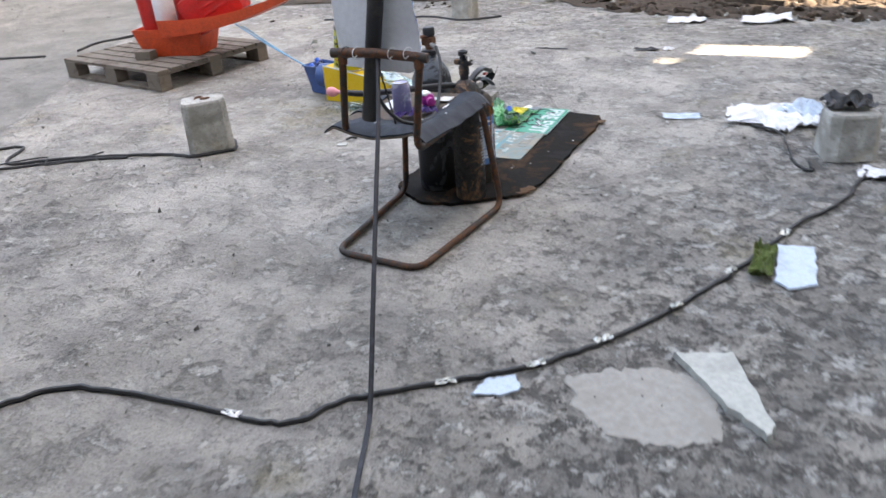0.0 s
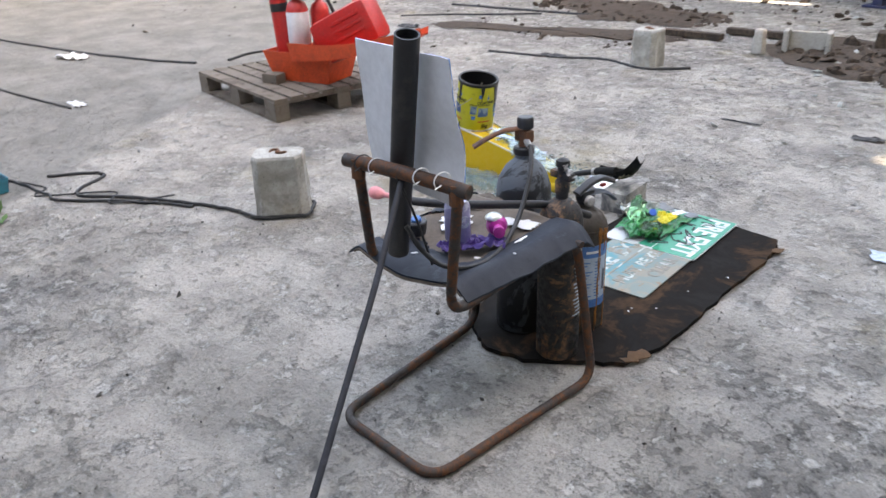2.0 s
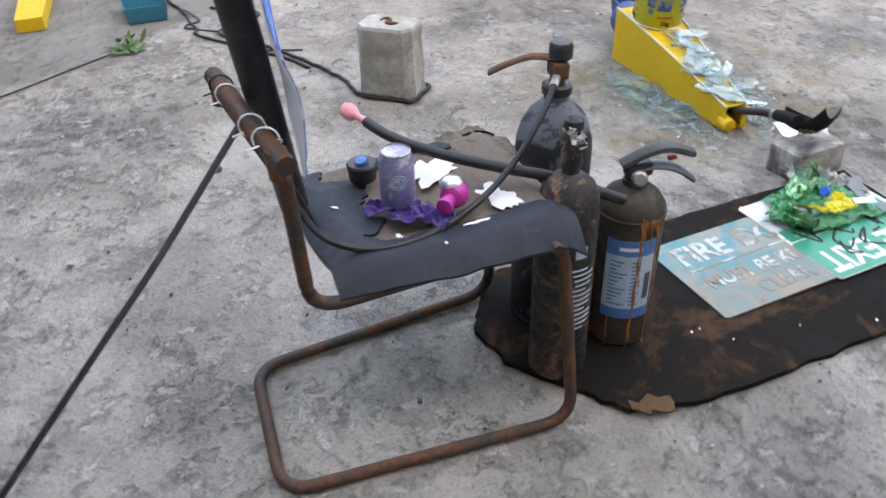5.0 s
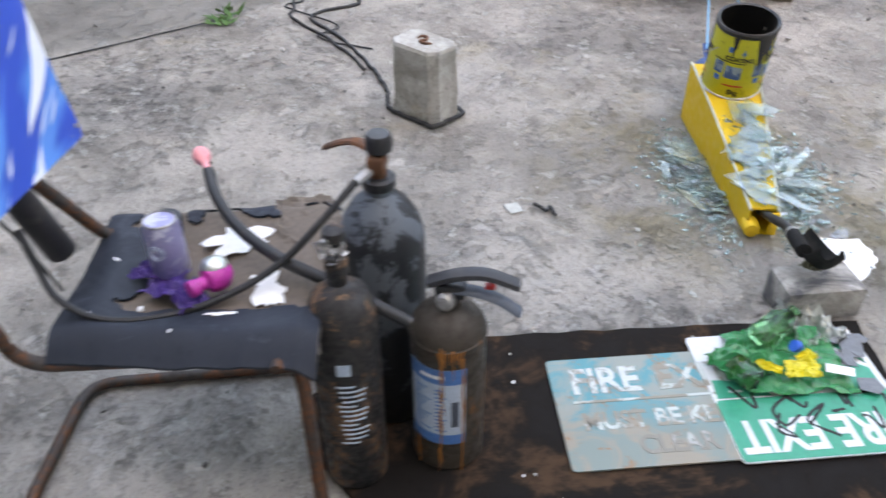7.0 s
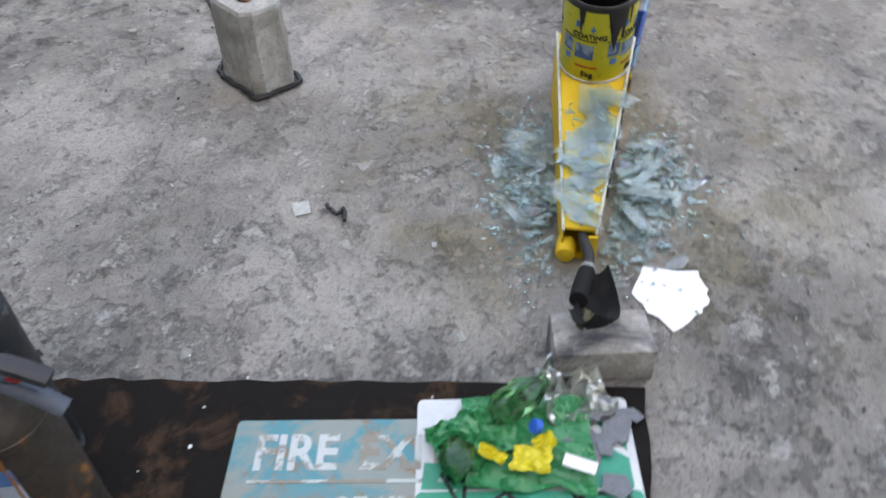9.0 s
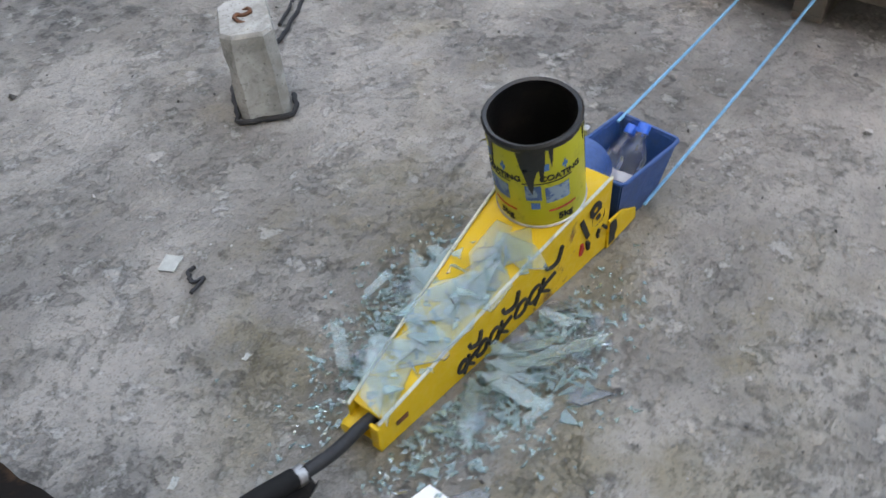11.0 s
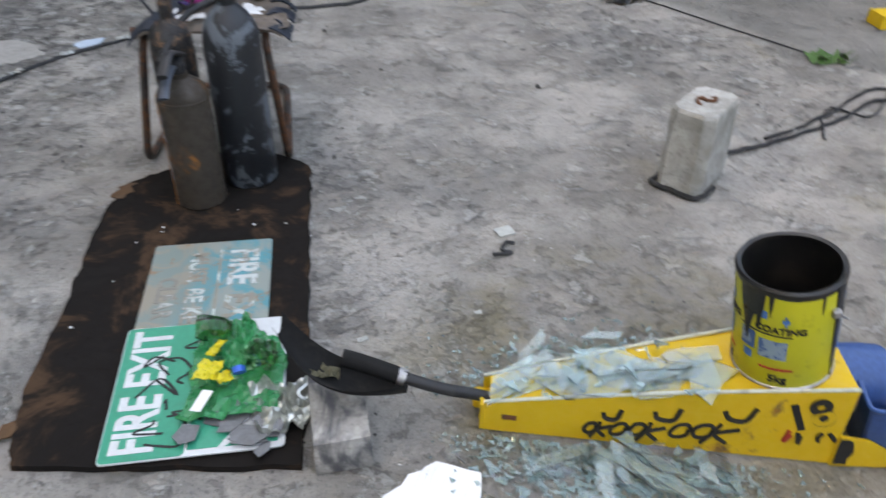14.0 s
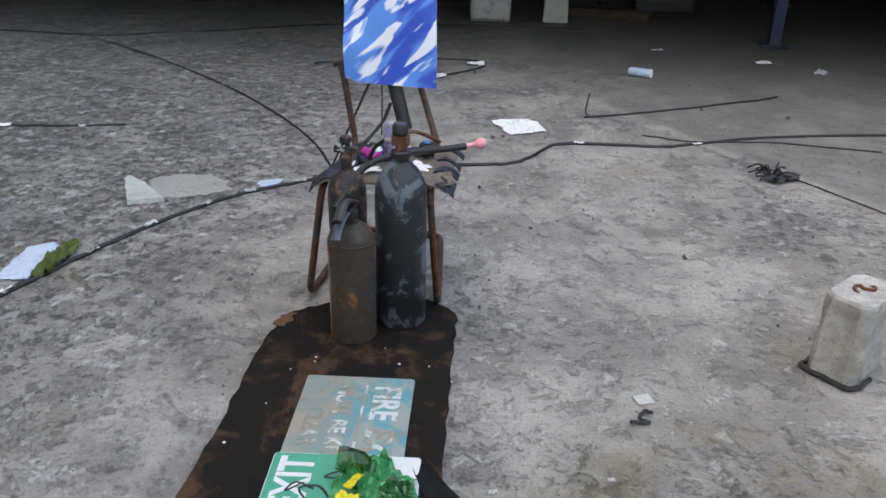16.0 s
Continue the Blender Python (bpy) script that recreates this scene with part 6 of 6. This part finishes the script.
# weeds at the joint
wd = thing("weed", pose(-3.72, 2.42, 0), "small green weed growing from a crack", "plant")
rnd = random.Random(6)
for k in range(26):
    a, l = rnd.uniform(0, 6.28), rnd.uniform(0.03, 0.075)
    part("leaf", plate(bmnew(), [(0, -0.006), (l * 0.5, -0.013), (l, 0), (l * 0.5, 0.013), (0, 0.006)], 0, 0.0015), PLANT, wd, m=pose(rnd.uniform(-0.09, 0.09), rnd.uniform(-0.05, 0.05), 0.004, 0, -rnd.uniform(5, 50), math.degrees(a)))
tw = thing("dry_weed", pose(-2.94, 1.68, 0), "dark dried weed on the floor", "plant")
for k in range(18):
    a, l = rnd.uniform(0, 6.28), rnd.uniform(0.05, 0.14)
    part("stalk", sweep(bmnew(), [(0, 0, 0.004), (l * 0.5 * math.cos(a), l * 0.5 * math.sin(a), rnd.uniform(0.02, 0.06)), (l * math.cos(a), l * math.sin(a), rnd.uniform(0.004, 0.05))], 0.005, 5, 3), BLACK, tw)
solo("yellow_board", plate(bmnew(), [(-4.08, 1.90), (-4.10, 2.02), (-4.62, 1.98), (-4.60, 1.84)], 0, 0.06, chamfer=0.006), YELLOW, "yellow painted board lying on the floor", "board")
for x, y, w, d, h, rz, material, label in ((-4.115, 2.475, 0.15, 0.20, 0.075, 8, TEAL, "small teal plastic tray on the floor"), (-4.275, 2.455, 0.16, 0.20, 0.105, 4, BLUE, "dark blue plastic tray beside a teal one")):
    solo("tray", trough(bmnew(), (w * 0.44, d * 0.44), (w / 2, d / 2), h, 0.004), material, label, "tray", pose(x, y, 0.0, 0, 0, rz), group="trays on the floor")


def build_pebbles():
    """Loose grit and crumbs of concrete."""
    rnd = random.Random(9)
    verts, faces = [], []
    oct_v = [(1, 0, 0), (-1, 0, 0), (0, 1, 0), (0, -1, 0), (0, 0, 1), (0, 0, -0.6)]
    oct_f = [(0, 2, 4), (2, 1, 4), (1, 3, 4), (3, 0, 4), (2, 0, 5), (1, 2, 5), (3, 1, 5), (0, 3, 5)]
    for _ in range(11000):
        x, y = rnd.uniform(-5.2, 1.6), rnd.uniform(-0.6, 7.4)
        d = noise.noise(Vector((x * 0.9, y * 0.9, 4)))
        if rnd.random() > 0.45 + d:
            continue
        s = 0.0018 + 0.0050 * rnd.random() ** 3
        if rnd.random() < 0.025:
            s *= 2.6
        q = Euler((rnd.uniform(0, 6), rnd.uniform(0, 6), rnd.uniform(0, 6))).to_matrix()
        sc = (rnd.uniform(0.7, 1.5), rnd.uniform(0.6, 1.2), rnd.uniform(0.5, 0.9))
        b = len(verts)
        for v in oct_v:
            p = q @ Vector([v[i] * s * sc[i] * rnd.uniform(0.8, 1.2) for i in range(3)])
            verts.append((x + p.x, y + p.y, max(-0.002, p.z + s * 0.3)))
        faces += [tuple(b + i for i in f) for f in oct_f]
    me = bpy.data.meshes.new("grit")
    me.from_pydata(verts, [], faces)
    k = Mat("loose_grit", 0.95).world_co()
    isl = k.t.nodes.new("ShaderNodeNewGeometry").outputs["Random Per Island"]
    me.materials.append(k.done(k.mix(k.step(isl, 0.25, 0.75), (0.09, 0.085, 0.08), (0.46, 0.44, 0.41))))
    tagged(new("grit", me), "scattered grit and crumbs of concrete", "grit", kind="stuff")


build_pebbles()


# ---- pallet and the red figure on it ----
def build_pallet():
    t = thing("pallet", pose(-5.32, 4.075, 0), "weathered grey wooden pallet lying on the concrete", "pallet")
    L, W = 1.12, 0.97
    for i in range(3):
        y = 0.05 + i * (W - 0.10) / 2
        part("bottom_board", box(bmnew(), (L / 2, y, 0.010), (L, 0.095, 0.020), bevel=0.002), WOOD, t)
    for j in range(3):
        for i in range(3):
            part("spacer_block", box(bmnew(), (0.07 + i * (L - 0.14) / 2, 0.05 + j * (W - 0.10) / 2, 0.060), (0.135, 0.095, 0.080), bevel=0.003), WOOD, t)
    for i in range(3):
        part("stringer", box(bmnew(), (0.07 + i * (L - 0.14) / 2, W / 2, 0.109), (0.13, W, 0.018), bevel=0.002), WOOD, t)
    n = 9
    for i in range(n):
        part("deck_board", box(bmnew(), (L / 2, 0.048 + i * (W - 0.096) / (n - 1), 0.128 + 0.001 * (i % 2)), (L, 0.088, 0.020), bevel=0.002), WOOD, t)
    return t


build_pallet()
PT = 0.139


RD = pose(-4.55, 4.55, PT, 0, 0, 24)
solo("orange_trough", trough(bmnew(), (0.21, 0.13), (0.26, 0.165), 0.19), ORANGE, "orange-red plastic trough standing on the pallet", "trough", RD)


def red_bottle(m, r, h, label, band):
    t = thing("red_extinguisher", m, label, "fire extinguisher", "extinguishers in the trough")
    part("body", lathe(bmnew(), [(r - 0.005, 0), (r, 0.006), (r, h * 0.82), (r * 0.8, h * 0.9), (r * 0.35, h * 0.94), (r * 0.3, h)], 24), RED, t, smooth=True)
    part("band", lathe(bmnew(), [(r + 0.001, h * band[0]), (r + 0.002, h * band[0] + 0.002), (r + 0.002, h * band[1]), (r + 0.001, h * band[1] + 0.002)], 24, ring=True), band[2], t, smooth=True)
    part("valve", box(bmnew(), (0, 0, h + 0.015), (0.035, 0.07, 0.035), bevel=0.006), RED if band[2] is BLACK else BLACK, t)
    part("lever", sweep(bmnew(), [(0, -0.02, h + 0.03), (0.01, 0.05, h + 0.045), (0.015, 0.10, h + 0.03)], 0.010, 8, 4, 0.5), BLACK, t)
    return t


red_bottle(RD @ pose(-0.165, -0.03, 0.010, 0, -4, 0), 0.055, 0.62, "slim red fire extinguisher with a dark band in an orange trough", (0.66, 0.74, BLACK))
red_bottle(RD @ pose(-0.035, -0.055, 0.010), 0.070, 0.52, "red fire extinguisher with a large white label", (0.42, 0.80, WHITE))
red_bottle(RD @ pose(0.05, 0.065, 0.010), 0.060, 0.50, "red fire extinguisher behind the others", (0.3, 0.35, BLACK))
solo("green_lid", lathe(bmnew(), [(0.095, 0.0), (0.10, 0.006), (0.085, 0.045), (0.05, 0.065), (0.0, 0.07)], 22, RD @ pose(-0.03, -0.02, 0.535, 8, 6, 0)), GREEN_RAG, "green plastic lid resting on the extinguishers", "lid", smooth=True)
solo("black_hose", sweep(bmnew(), [RD @ Vector(p) for p in ((0.0, -0.04, 0.60), (0.05, -0.05, 0.63), (0.15, -0.05, 0.58), (0.22, -0.05, 0.47), (0.25, -0.04, 0.38))], 0.011, 8, 5), RUBBER, "black hose curving over the red jerrycan", "hose", smooth=True)
# slanted red jerrycan
jm = RD @ pose(0.36, -0.03, 0.28, 0, -26, 6)
jc = thing("jerrycan", jm, "red moulded plastic jerrycan tilted on the trough", "jerrycan")
bm = bmnew()
box(bm, (0, 0, 0.05), (0.44, 0.20, 0.27), bevel=0.05)
part("body", bm, RED, jc, smooth=True)
for z in (0.02, 0.07, 0.12):
    part("rib", box(bmnew(), (0.05, -0.100, z), (0.22, 0.012, 0.020), bevel=0.004), RED, jc)
part("spout", lathe(bmnew(), [(0.030, 0), (0.032, 0.03), (0.022, 0.05)], 16, pose(0.14, 0, 0.16)), RED, jc, smooth=True)
# long red chute
bm = bmnew()
n = 14
L0, L1 = [], []
for i in range(n + 1):
    u = i / n
    x = -0.03 + 1.08 * u
    half = 0.13 * (1 - u) ** 0.55 + 0.030
    zc = 0.105 + 0.255 * u - 0.045 * math.sin(math.pi * u)
    for lst, off in ((L0, 0.0), (L1, 0.006)):
        lst.append([bm.verts.new((x, half * s * (1.0 if abs(s) == 1 else 1.0), zc + 0.115 * max(0.0, (abs(s) - 0.86) / 0.14) * (1 - 0.70 * u) + off)) for s in (-1, -0.96, -0.86, 0, 0.86, 0.96, 1)])
for i in range(n):
    for k in range(6):
        bm.faces.new((L0[i][k], L0[i + 1][k], L0[i + 1][k + 1], L0[i][k + 1]))
        bm.faces.new((L1[i][k], L1[i][k + 1], L1[i + 1][k + 1], L1[i + 1][k]))
    bm.faces.new((L0[i][0], L1[i][0], L1[i + 1][0], L0[i + 1][0]))
    bm.faces.new((L0[i][6], L0[i + 1][6], L1[i + 1][6], L1[i][6]))
for i in (0, n):
    for k in range(6):
        q = (L0[i][k], L0[i][k + 1], L1[i][k + 1], L1[i][k])
        bm.faces.new(q if i == 0 else q[::-1])
solo("red_chute", bm, ORANGE, "long bright red pointed plastic chute sticking out over the pallet", "chute", pose(-4.50, 4.525, PT + 0.03, 0, 0, 7), smooth=True)
solo("wood_offcut", box(bmnew(), (0, 0, 0.03), (0.12, 0.09, 0.06), bevel=0.004), WOOD, "small wood offcut on the pallet", "wood", pose(-4.62, 4.30, PT, 0, 0, 20))
for a, e in (((-3.20, 4.460, 0.165), (-4.05, 4.570, 0.415)), ((-3.11, 4.597, 0.035), (-4.00, 4.680, 0.326))):
    a, e = Vector(a), Vector(e)
    solo("rope", sweep(bmnew(), [a, (a + e) / 2 + Vector((0, 0, -0.012)), e], 0.0042, 6, 10), CYAN_ROPE, "light blue rope from the tub to the red chute", "rope", smooth=True, group="ropes to the chute")


# ---- far side of the court ----
def rubble(name, cx, cy, sx, sy, n, smax, seed, label, material=None):
    rnd = random.Random(seed)
    verts, faces = [], []
    ico = bmesh.new()
    bmesh.ops.create_icosphere(ico, subdivisions=1, radius=1)
    iv, fv = [v.co.copy() for v in ico.verts], [[v.index for v in f.verts] for f in ico.faces]
    ico.free()
    for _ in range(n):
        x, y = cx + rnd.uniform(-1, 1) * sx, cy + rnd.uniform(-1, 1) * sy
        if ((x - cx) / sx) ** 2 + ((y - cy) / sy) ** 2 > 0.8 + 0.35 * noise.noise(Vector((x * 1.3, y * 1.3, seed))):
            continue
        s = smax * (0.15 + 0.85 * rnd.random() ** 2.5)
        q = Euler((rnd.uniform(0, 6), rnd.uniform(0, 6), rnd.uniform(0, 6))).to_matrix()
        sc = (rnd.uniform(0.5, 1.6), rnd.uniform(0.5, 1.1), rnd.uniform(0.2, 0.6))
        b = len(verts)
        for v in iv:
            p = q @ Vector([v[i] * s * sc[i] * rnd.uniform(0.75, 1.25) for i in range(3)])
            verts.append((x + p.x, y + p.y, p.z * 0.6 + s * 0.15))
        faces += [tuple(b + i for i in f) for f in fv]
    me = bpy.data.meshes.new(name)
    me.from_pydata(verts, [], faces)
    me.materials.append(material or DIRT)
    return tagged(new(name, me), label, "rubble", kind="stuff")


def mound(name, outline, h, label, seed):
    """A low spread of dirt with an uneven outline."""
    pts = ragged(outline, 0.10, 6, seed)
    cx, cy = sum(p[0] for p in pts) / len(pts), sum(p[1] for p in pts) / len(pts)
    bm, prev = bmnew(), None
    for f, z in ((1.0, 0.002), (0.92, h * 0.45), (0.7, h * 0.8), (0.4, h)):
        row = [bm.verts.new((cx + (x - cx) * f, cy + (y - cy) * f, z * (1 + (0.6 * noise.noise(Vector((x * 2, y * 2, f * 5))) if f < 1 else 0)))) for x, y in pts]
        if prev:
            for i in range(len(row)):
                bm.faces.new((prev[i], prev[(i + 1) % len(row)], row[(i + 1) % len(row)], row[i]))
        prev = row
    bm.faces.new(prev)
    return solo(name, bm, DIRT, label, "dirt", kind="stuff", smooth=True)


mound("dirt_spread", [(-3.4, 7.9), (-2.6, 7.35), (-1.6, 7.30), (-0.6, 7.5), (0.4, 7.9), (0.2, 8.6), (-1.2, 8.7), (-2.3, 8.9), (-3.3, 8.5)], 0.012, "dark brown dirt and rubble strewn on the floor", 3)
mound("dirt_spread", [(-6.8, 8.9), (-5.3, 8.0), (-4.3, 8.35), (-4.3, 8.9), (-5.5, 9.3)], 0.02, "strip of dark dirt across the floor", 5)
mound("dirt_spread", [(-6.2, 6.75), (-4.9, 7.2), (-3.9, 7.7), (-4.2, 7.95), (-5.6, 7.3), (-6.3, 7.0)], 0.015, "strip of dark dirt across the floor", 6)
rubble("rubble", -1.5, 8.1, 2.0, 0.9, 2000, 0.085, 4, "broken rubble and splinters in the dirt")
rubble("rubble", -1.4, 8.0, 2.2, 0.95, 260, 0.045, 14, "pale broken fragments in the dirt", STONE)
rubble("rubble", -4.5, 7.6, 4.5, 2.6, 150, 0.03, 15, "pale fragments strewn on the far floor", STONE)
rubble("rubble", -3.5, 9.8, 4.0, 1.0, 200, 0.05, 16, "dark fragments at the edge of the shade")
rubble("rubble", -5.3, 8.6, 1.4, 0.5, 600, 0.06, 6, "broken rubble in the dirt strip")
rubble("rubble", -5.1, 7.3, 1.2, 0.4, 160, 0.04, 8, "broken rubble in the dirt strip")
rubble("rubble", -3.0, -6.5, 5.0, 3.0, 240, 0.08, 9, "dark rubble under the slab")
# cast kerb pieces and boxes in the dirt
def far_box(name, x, y, s, material, label, category, rz=0, bevel=0.01, taper=1.0):
    return solo(name, box(bmnew(), (0, 0, s[2] / 2), s, bevel=bevel, taper=taper), material, label, category, pose(x, y, 0, 0, 0, rz))


def hollow_block(x, y, w, d, h, rz, material, label, lean=0):
    """A cast channel piece: two sides and a back, open to one side."""
    bm = bmnew()
    box(bm, (-w / 2 + 0.02, 0, h / 2), (0.035, d, h), bevel=0.008)
    box(bm, (w / 2 - 0.02, 0, h / 2), (0.035, d, h * 0.94), bevel=0.008)
    box(bm, (0, d / 2 - 0.02, h * 0.45), (w - 0.08, 0.035, h * 0.9), bevel=0.008)
    return solo("channel_block", bm, material, label, "concrete block", pose(x, y, 0, lean, 0, rz))


hollow_block(-3.0, 7.92, 0.34, 0.16, 0.17, 22, CREAM, "greyish cast channel block in the dirt")
hollow_block(-2.36, 8.95, 0.36, 0.22, 0.26, 14, CREAM, "open pale cast box standing in the rubble")
far_box("cast_block", -3.24, 7.66, (0.09, 0.09, 0.19), CREAM, "pale stump in the dirt", "concrete block", 5, 0.02, 0.8)
solo("pale_bucket", lathe(bmnew(), [(0.0, 0.0), (0.07, 0.0), (0.09, 0.17), (0.094, 0.172), (0.094, 0.18), (0.084, 0.18), (0.066, 0.01), (0.0, 0.01)], 18), STONE, "pale dirty plastic bucket in the rubble", "bucket", pose(-2.18, 8.42, 0), smooth=True)
mound("dirt_spread", [(-13.9, 8.1), (-13.2, 7.3), (-11.6, 8.3), (-9.9, 10.2), (-8.9, 11.0), (-9.6, 11.6), (-11.5, 10.4)], 0.02, "dark dirt along the foot of the far wall", 9)
rubble("rubble", -11.2, 9.4, 2.4, 1.6, 420, 0.06, 21, "broken rubble along the far wall")
rubble("rubble", -8.0, 6.8, 3.2, 2.4, 130, 0.035, 22, "dark scraps strewn on the far floor")
rubble("rubble", -1.6, 10.0, 3.5, 0.9, 420, 0.07, 23, "dark broken rubble at the edge of the shade")
rubble("rubble", -4.6, 10.1, 3.2, 0.8, 90, 0.04, 24, "pale fragments at the edge of the shade", STONE)
far_box("dark_crate", -2.62, 8.50, (0.24, 0.18, 0.12), DIRT, "dark crate half buried in dirt", "crate", 20)
for x, y, l, rz in ((-4.0, 7.88, 0.55, 10), (-3.58, 8.27, 0.60, 8), (-1.7, 7.9, 1.0, -12), (-0.8, 8.2, 1.3, 20)):
    solo("timber", box(bmnew(), (0, 0, 0.03), (l, 0.07, 0.05), bevel=0.006), DIRT, "dark length of timber on the floor", "timber", pose(x, y, 0, 0, 0, rz))
# overturned rusted bin
bn = thing("rusted_tub", pose(-7.95, 8.78, 0, 0, 0, 30), "rusted square steel tub lying on its side", "tub")
RB = rusty("rusty_tub_steel", (0.21, 0.15, 0.09), (0.19, 0.095, 0.045), (0.10, 0.058, 0.033), 0.42, 0.6, 0.8, 0.1, 3.0)
bm = trough(bmnew(), (0.35, 0.21), (0.38, 0.25), 0.50, 0.022)
for v in bm.verts:
    v.co = Vector((v.co.x, 0.25 - v.co.z, v.co.y + 0.25))
bmesh.ops.recalc_face_normals(bm, faces=bm.faces)
part("body", bm, RB, bn)
part("wheel", lathe(bmnew(), [(0.0, -0.03), (0.09, -0.03), (0.105, -0.015), (0.105, 0.015), (0.09, 0.03), (0.0, 0.03)], 18, pose(0.46, 0.10, 0.13, 0, 90, 20)), RUBBER, bn, "black rubber wheel", True)
# steel posts of the slab
for x, y in ((-3.6, 10.4), (-7.4, 11.4), (0.9, 11.4), (-3.45, -2.2), (-6.6, -2.2)):
    p = thing("steel_post", pose(x, y, 0), "navy painted steel post carrying the slab", "post", "posts under the slabs")
    part("shaft", box(bmnew(), (0, 0, 1.30), (0.10, 0.16, 2.58), bevel=0.008), NAVY, p)
    part("base_plate", box(bmnew(), (0, 0, 0.010), (0.24, 0.26, 0.020), bevel=0.003), NAVY, p)
solo("slab_edge", box(bmnew(), (-3.6, 11.0, 2.545), (0.2, 1.3, 0.09)), NAVY, "steel bracket beam over the post", "beam")
# pale corrugated screen
sc = thing("corrugated_screen", pose(-8.35, 12.55, 0, 0, 0, -22), "pale corrugated screen at the edge of the shade", "screen")
for i in range(11):
    part("rib", box(bmnew(), (0.12 + 0.22 * i, 0.02 * (i % 2), 0.60), (0.17, 0.035, 1.2), bevel=0.012), PALE_BLUE if i % 3 else STONE, sc)
# graffiti wall with pillars on the west side
def pillar(x, y, w, d, h, material, label):
    return solo("pillar", box(bmnew(), (0, 0, h / 2), (w, d, h), bevel=0.02), material, label, "pillar", pose(x, y, 0), group="pillars of the far wall")


pillar(-14.6, 7.7, 0.5, 0.5, 4, PALE_BLUE, "pale blue painted pillar with scrawl")
pillar(-13.7, 8.15, 0.45, 0.45, 4, WALL, "stained concrete pillar with scrawl")
pillar(-14.2, 8.95, 0.6, 0.5, 4, PALE_BLUE, "pale blue painted pillar with scrawl")
pillar(-16.2, 7.0, 0.6, 0.6, 4, WALL, "stained concrete pillar")
solo("step_platform", box(bmnew(), (0, 0, 0.12), (1.55, 0.6, 0.28), bevel=0.02), WALL, "low concrete step before the far wall", "step", pose(-12.0, 7.85, 0, 0, 0, 22))
rnd = random.Random(17)
for px, py, w in ((-14.35, 7.6, 0.5), (-13.45, 8.1, 0.45), (-13.9, 8.9, 0.5)):
    sp = thing("wall_scrawl", pose(px, py, 0), "dark sprayed scrawl on a pillar", "graffiti")
    for k in range(13):
        pts = [(0.012, rnd.uniform(-w, w) * 0.42, 0.25 + 0.11 * k + rnd.uniform(-0.12, 0.12)) for _ in range(4)]
        part("stroke", sweep(bmnew(), pts, 0.010, 5, 4), INK if k % 3 else LABEL_BLUE, sp)
stall = thing("painted_screen", pose(-14.6, 10.2, 0, 0, 0, 62), "dark screen sprayed with blue and green bands", "screen")
part("board", box(bmnew(), (0, 0, 1.0), (2.2, 0.06, 2.0)), NAVY, stall)
for k in range(4):
    part("blue_field", plate(bmnew(), panel_outline(0.44, 0.40, 0.12), 0, 0.01), BLUE_CAP if k % 2 else LABEL_BLUE, stall, m=pose(-1.0 + 0.5 * k, -0.036, 0.62 + 0.05 * (k % 2), 90, 0, 0))
part("green_band", box(bmnew(), (0, -0.045, 0.28), (2.0, 0.02, 0.12)), GREEN_RAG, stall)
part("red_line", box(bmnew(), (0, -0.045, 0.50), (2.1, 0.02, 0.05)), RED, stall)
tagwall = thing("white_partition", pose(-14.3, 11.9, 0, 0, 0, 38), "white painted partition with black scrawled letters", "partition")
part("panel", box(bmnew(), (0, 0, 1.25), (1.9, 0.12, 2.5), bevel=0.01), SIGN_WHITE, tagwall)
lettering("lettering", "BOOG", 0.46, INK, tagwall, pose(0.25, -0.064, 0.36, 90, 0, 0), 0.85, 0.002)
far_box("orange_bin", -12.3, 13.0, (1.0, 0.7, 0.9), ORANGE, "orange plastic bin by the far wall", "bin", 30, 0.04, 1.1)
far_box("concrete_kerb", -12.6, 12.3, (2.6, 0.5, 0.25), WALL, "low concrete kerb by the far wall", "kerb", 30, 0.03)
far_box("white_partition", -10.6, 13.7, (2.2, 0.12, 2.4), SIGN_WHITE, "white painted partition standing by the shade", "partition", 20)
bench = thing("metal_stand", pose(-12.2, 9.6, 0), "thin dark metal stand", "stand")
for k in range(3):
    part("leg", sweep(bmnew(), [(0, 0, 0.55), (0.25 * math.cos(k * 2.1), 0.25 * math.sin(k * 2.1), 0.0)], 0.015, 6, 1), BLACK, bench)
part("top_ring", lathe(bmnew(), [(0.10, 0.54), (0.11, 0.55), (0.10, 0.56)], 14, ring=True), BLACK, bench)
# things under the southern slab
far_box("steel_drum", -0.68, -2.75, (0.42, 0.40, 0.34), STEEL, "dented grey steel tank in the shade", "tank", 12, 0.04)
far_box("white_block", -1.36, -2.85, (0.26, 0.16, 0.55), STONE, "upright pale block in the shade", "block", 8, 0.015, 0.85)
far_box("dark_tarp", -2.45, -3.85, (0.70, 0.40, 0.22), BLACK, "dark bundled tarpaulin in the shade", "tarpaulin", 15, 0.06)
far_box("timber", -1.9, -3.3, (0.9, 0.25, 0.10), DIRT, "thick dark timber lying in the shade", "timber", -10, 0.02)
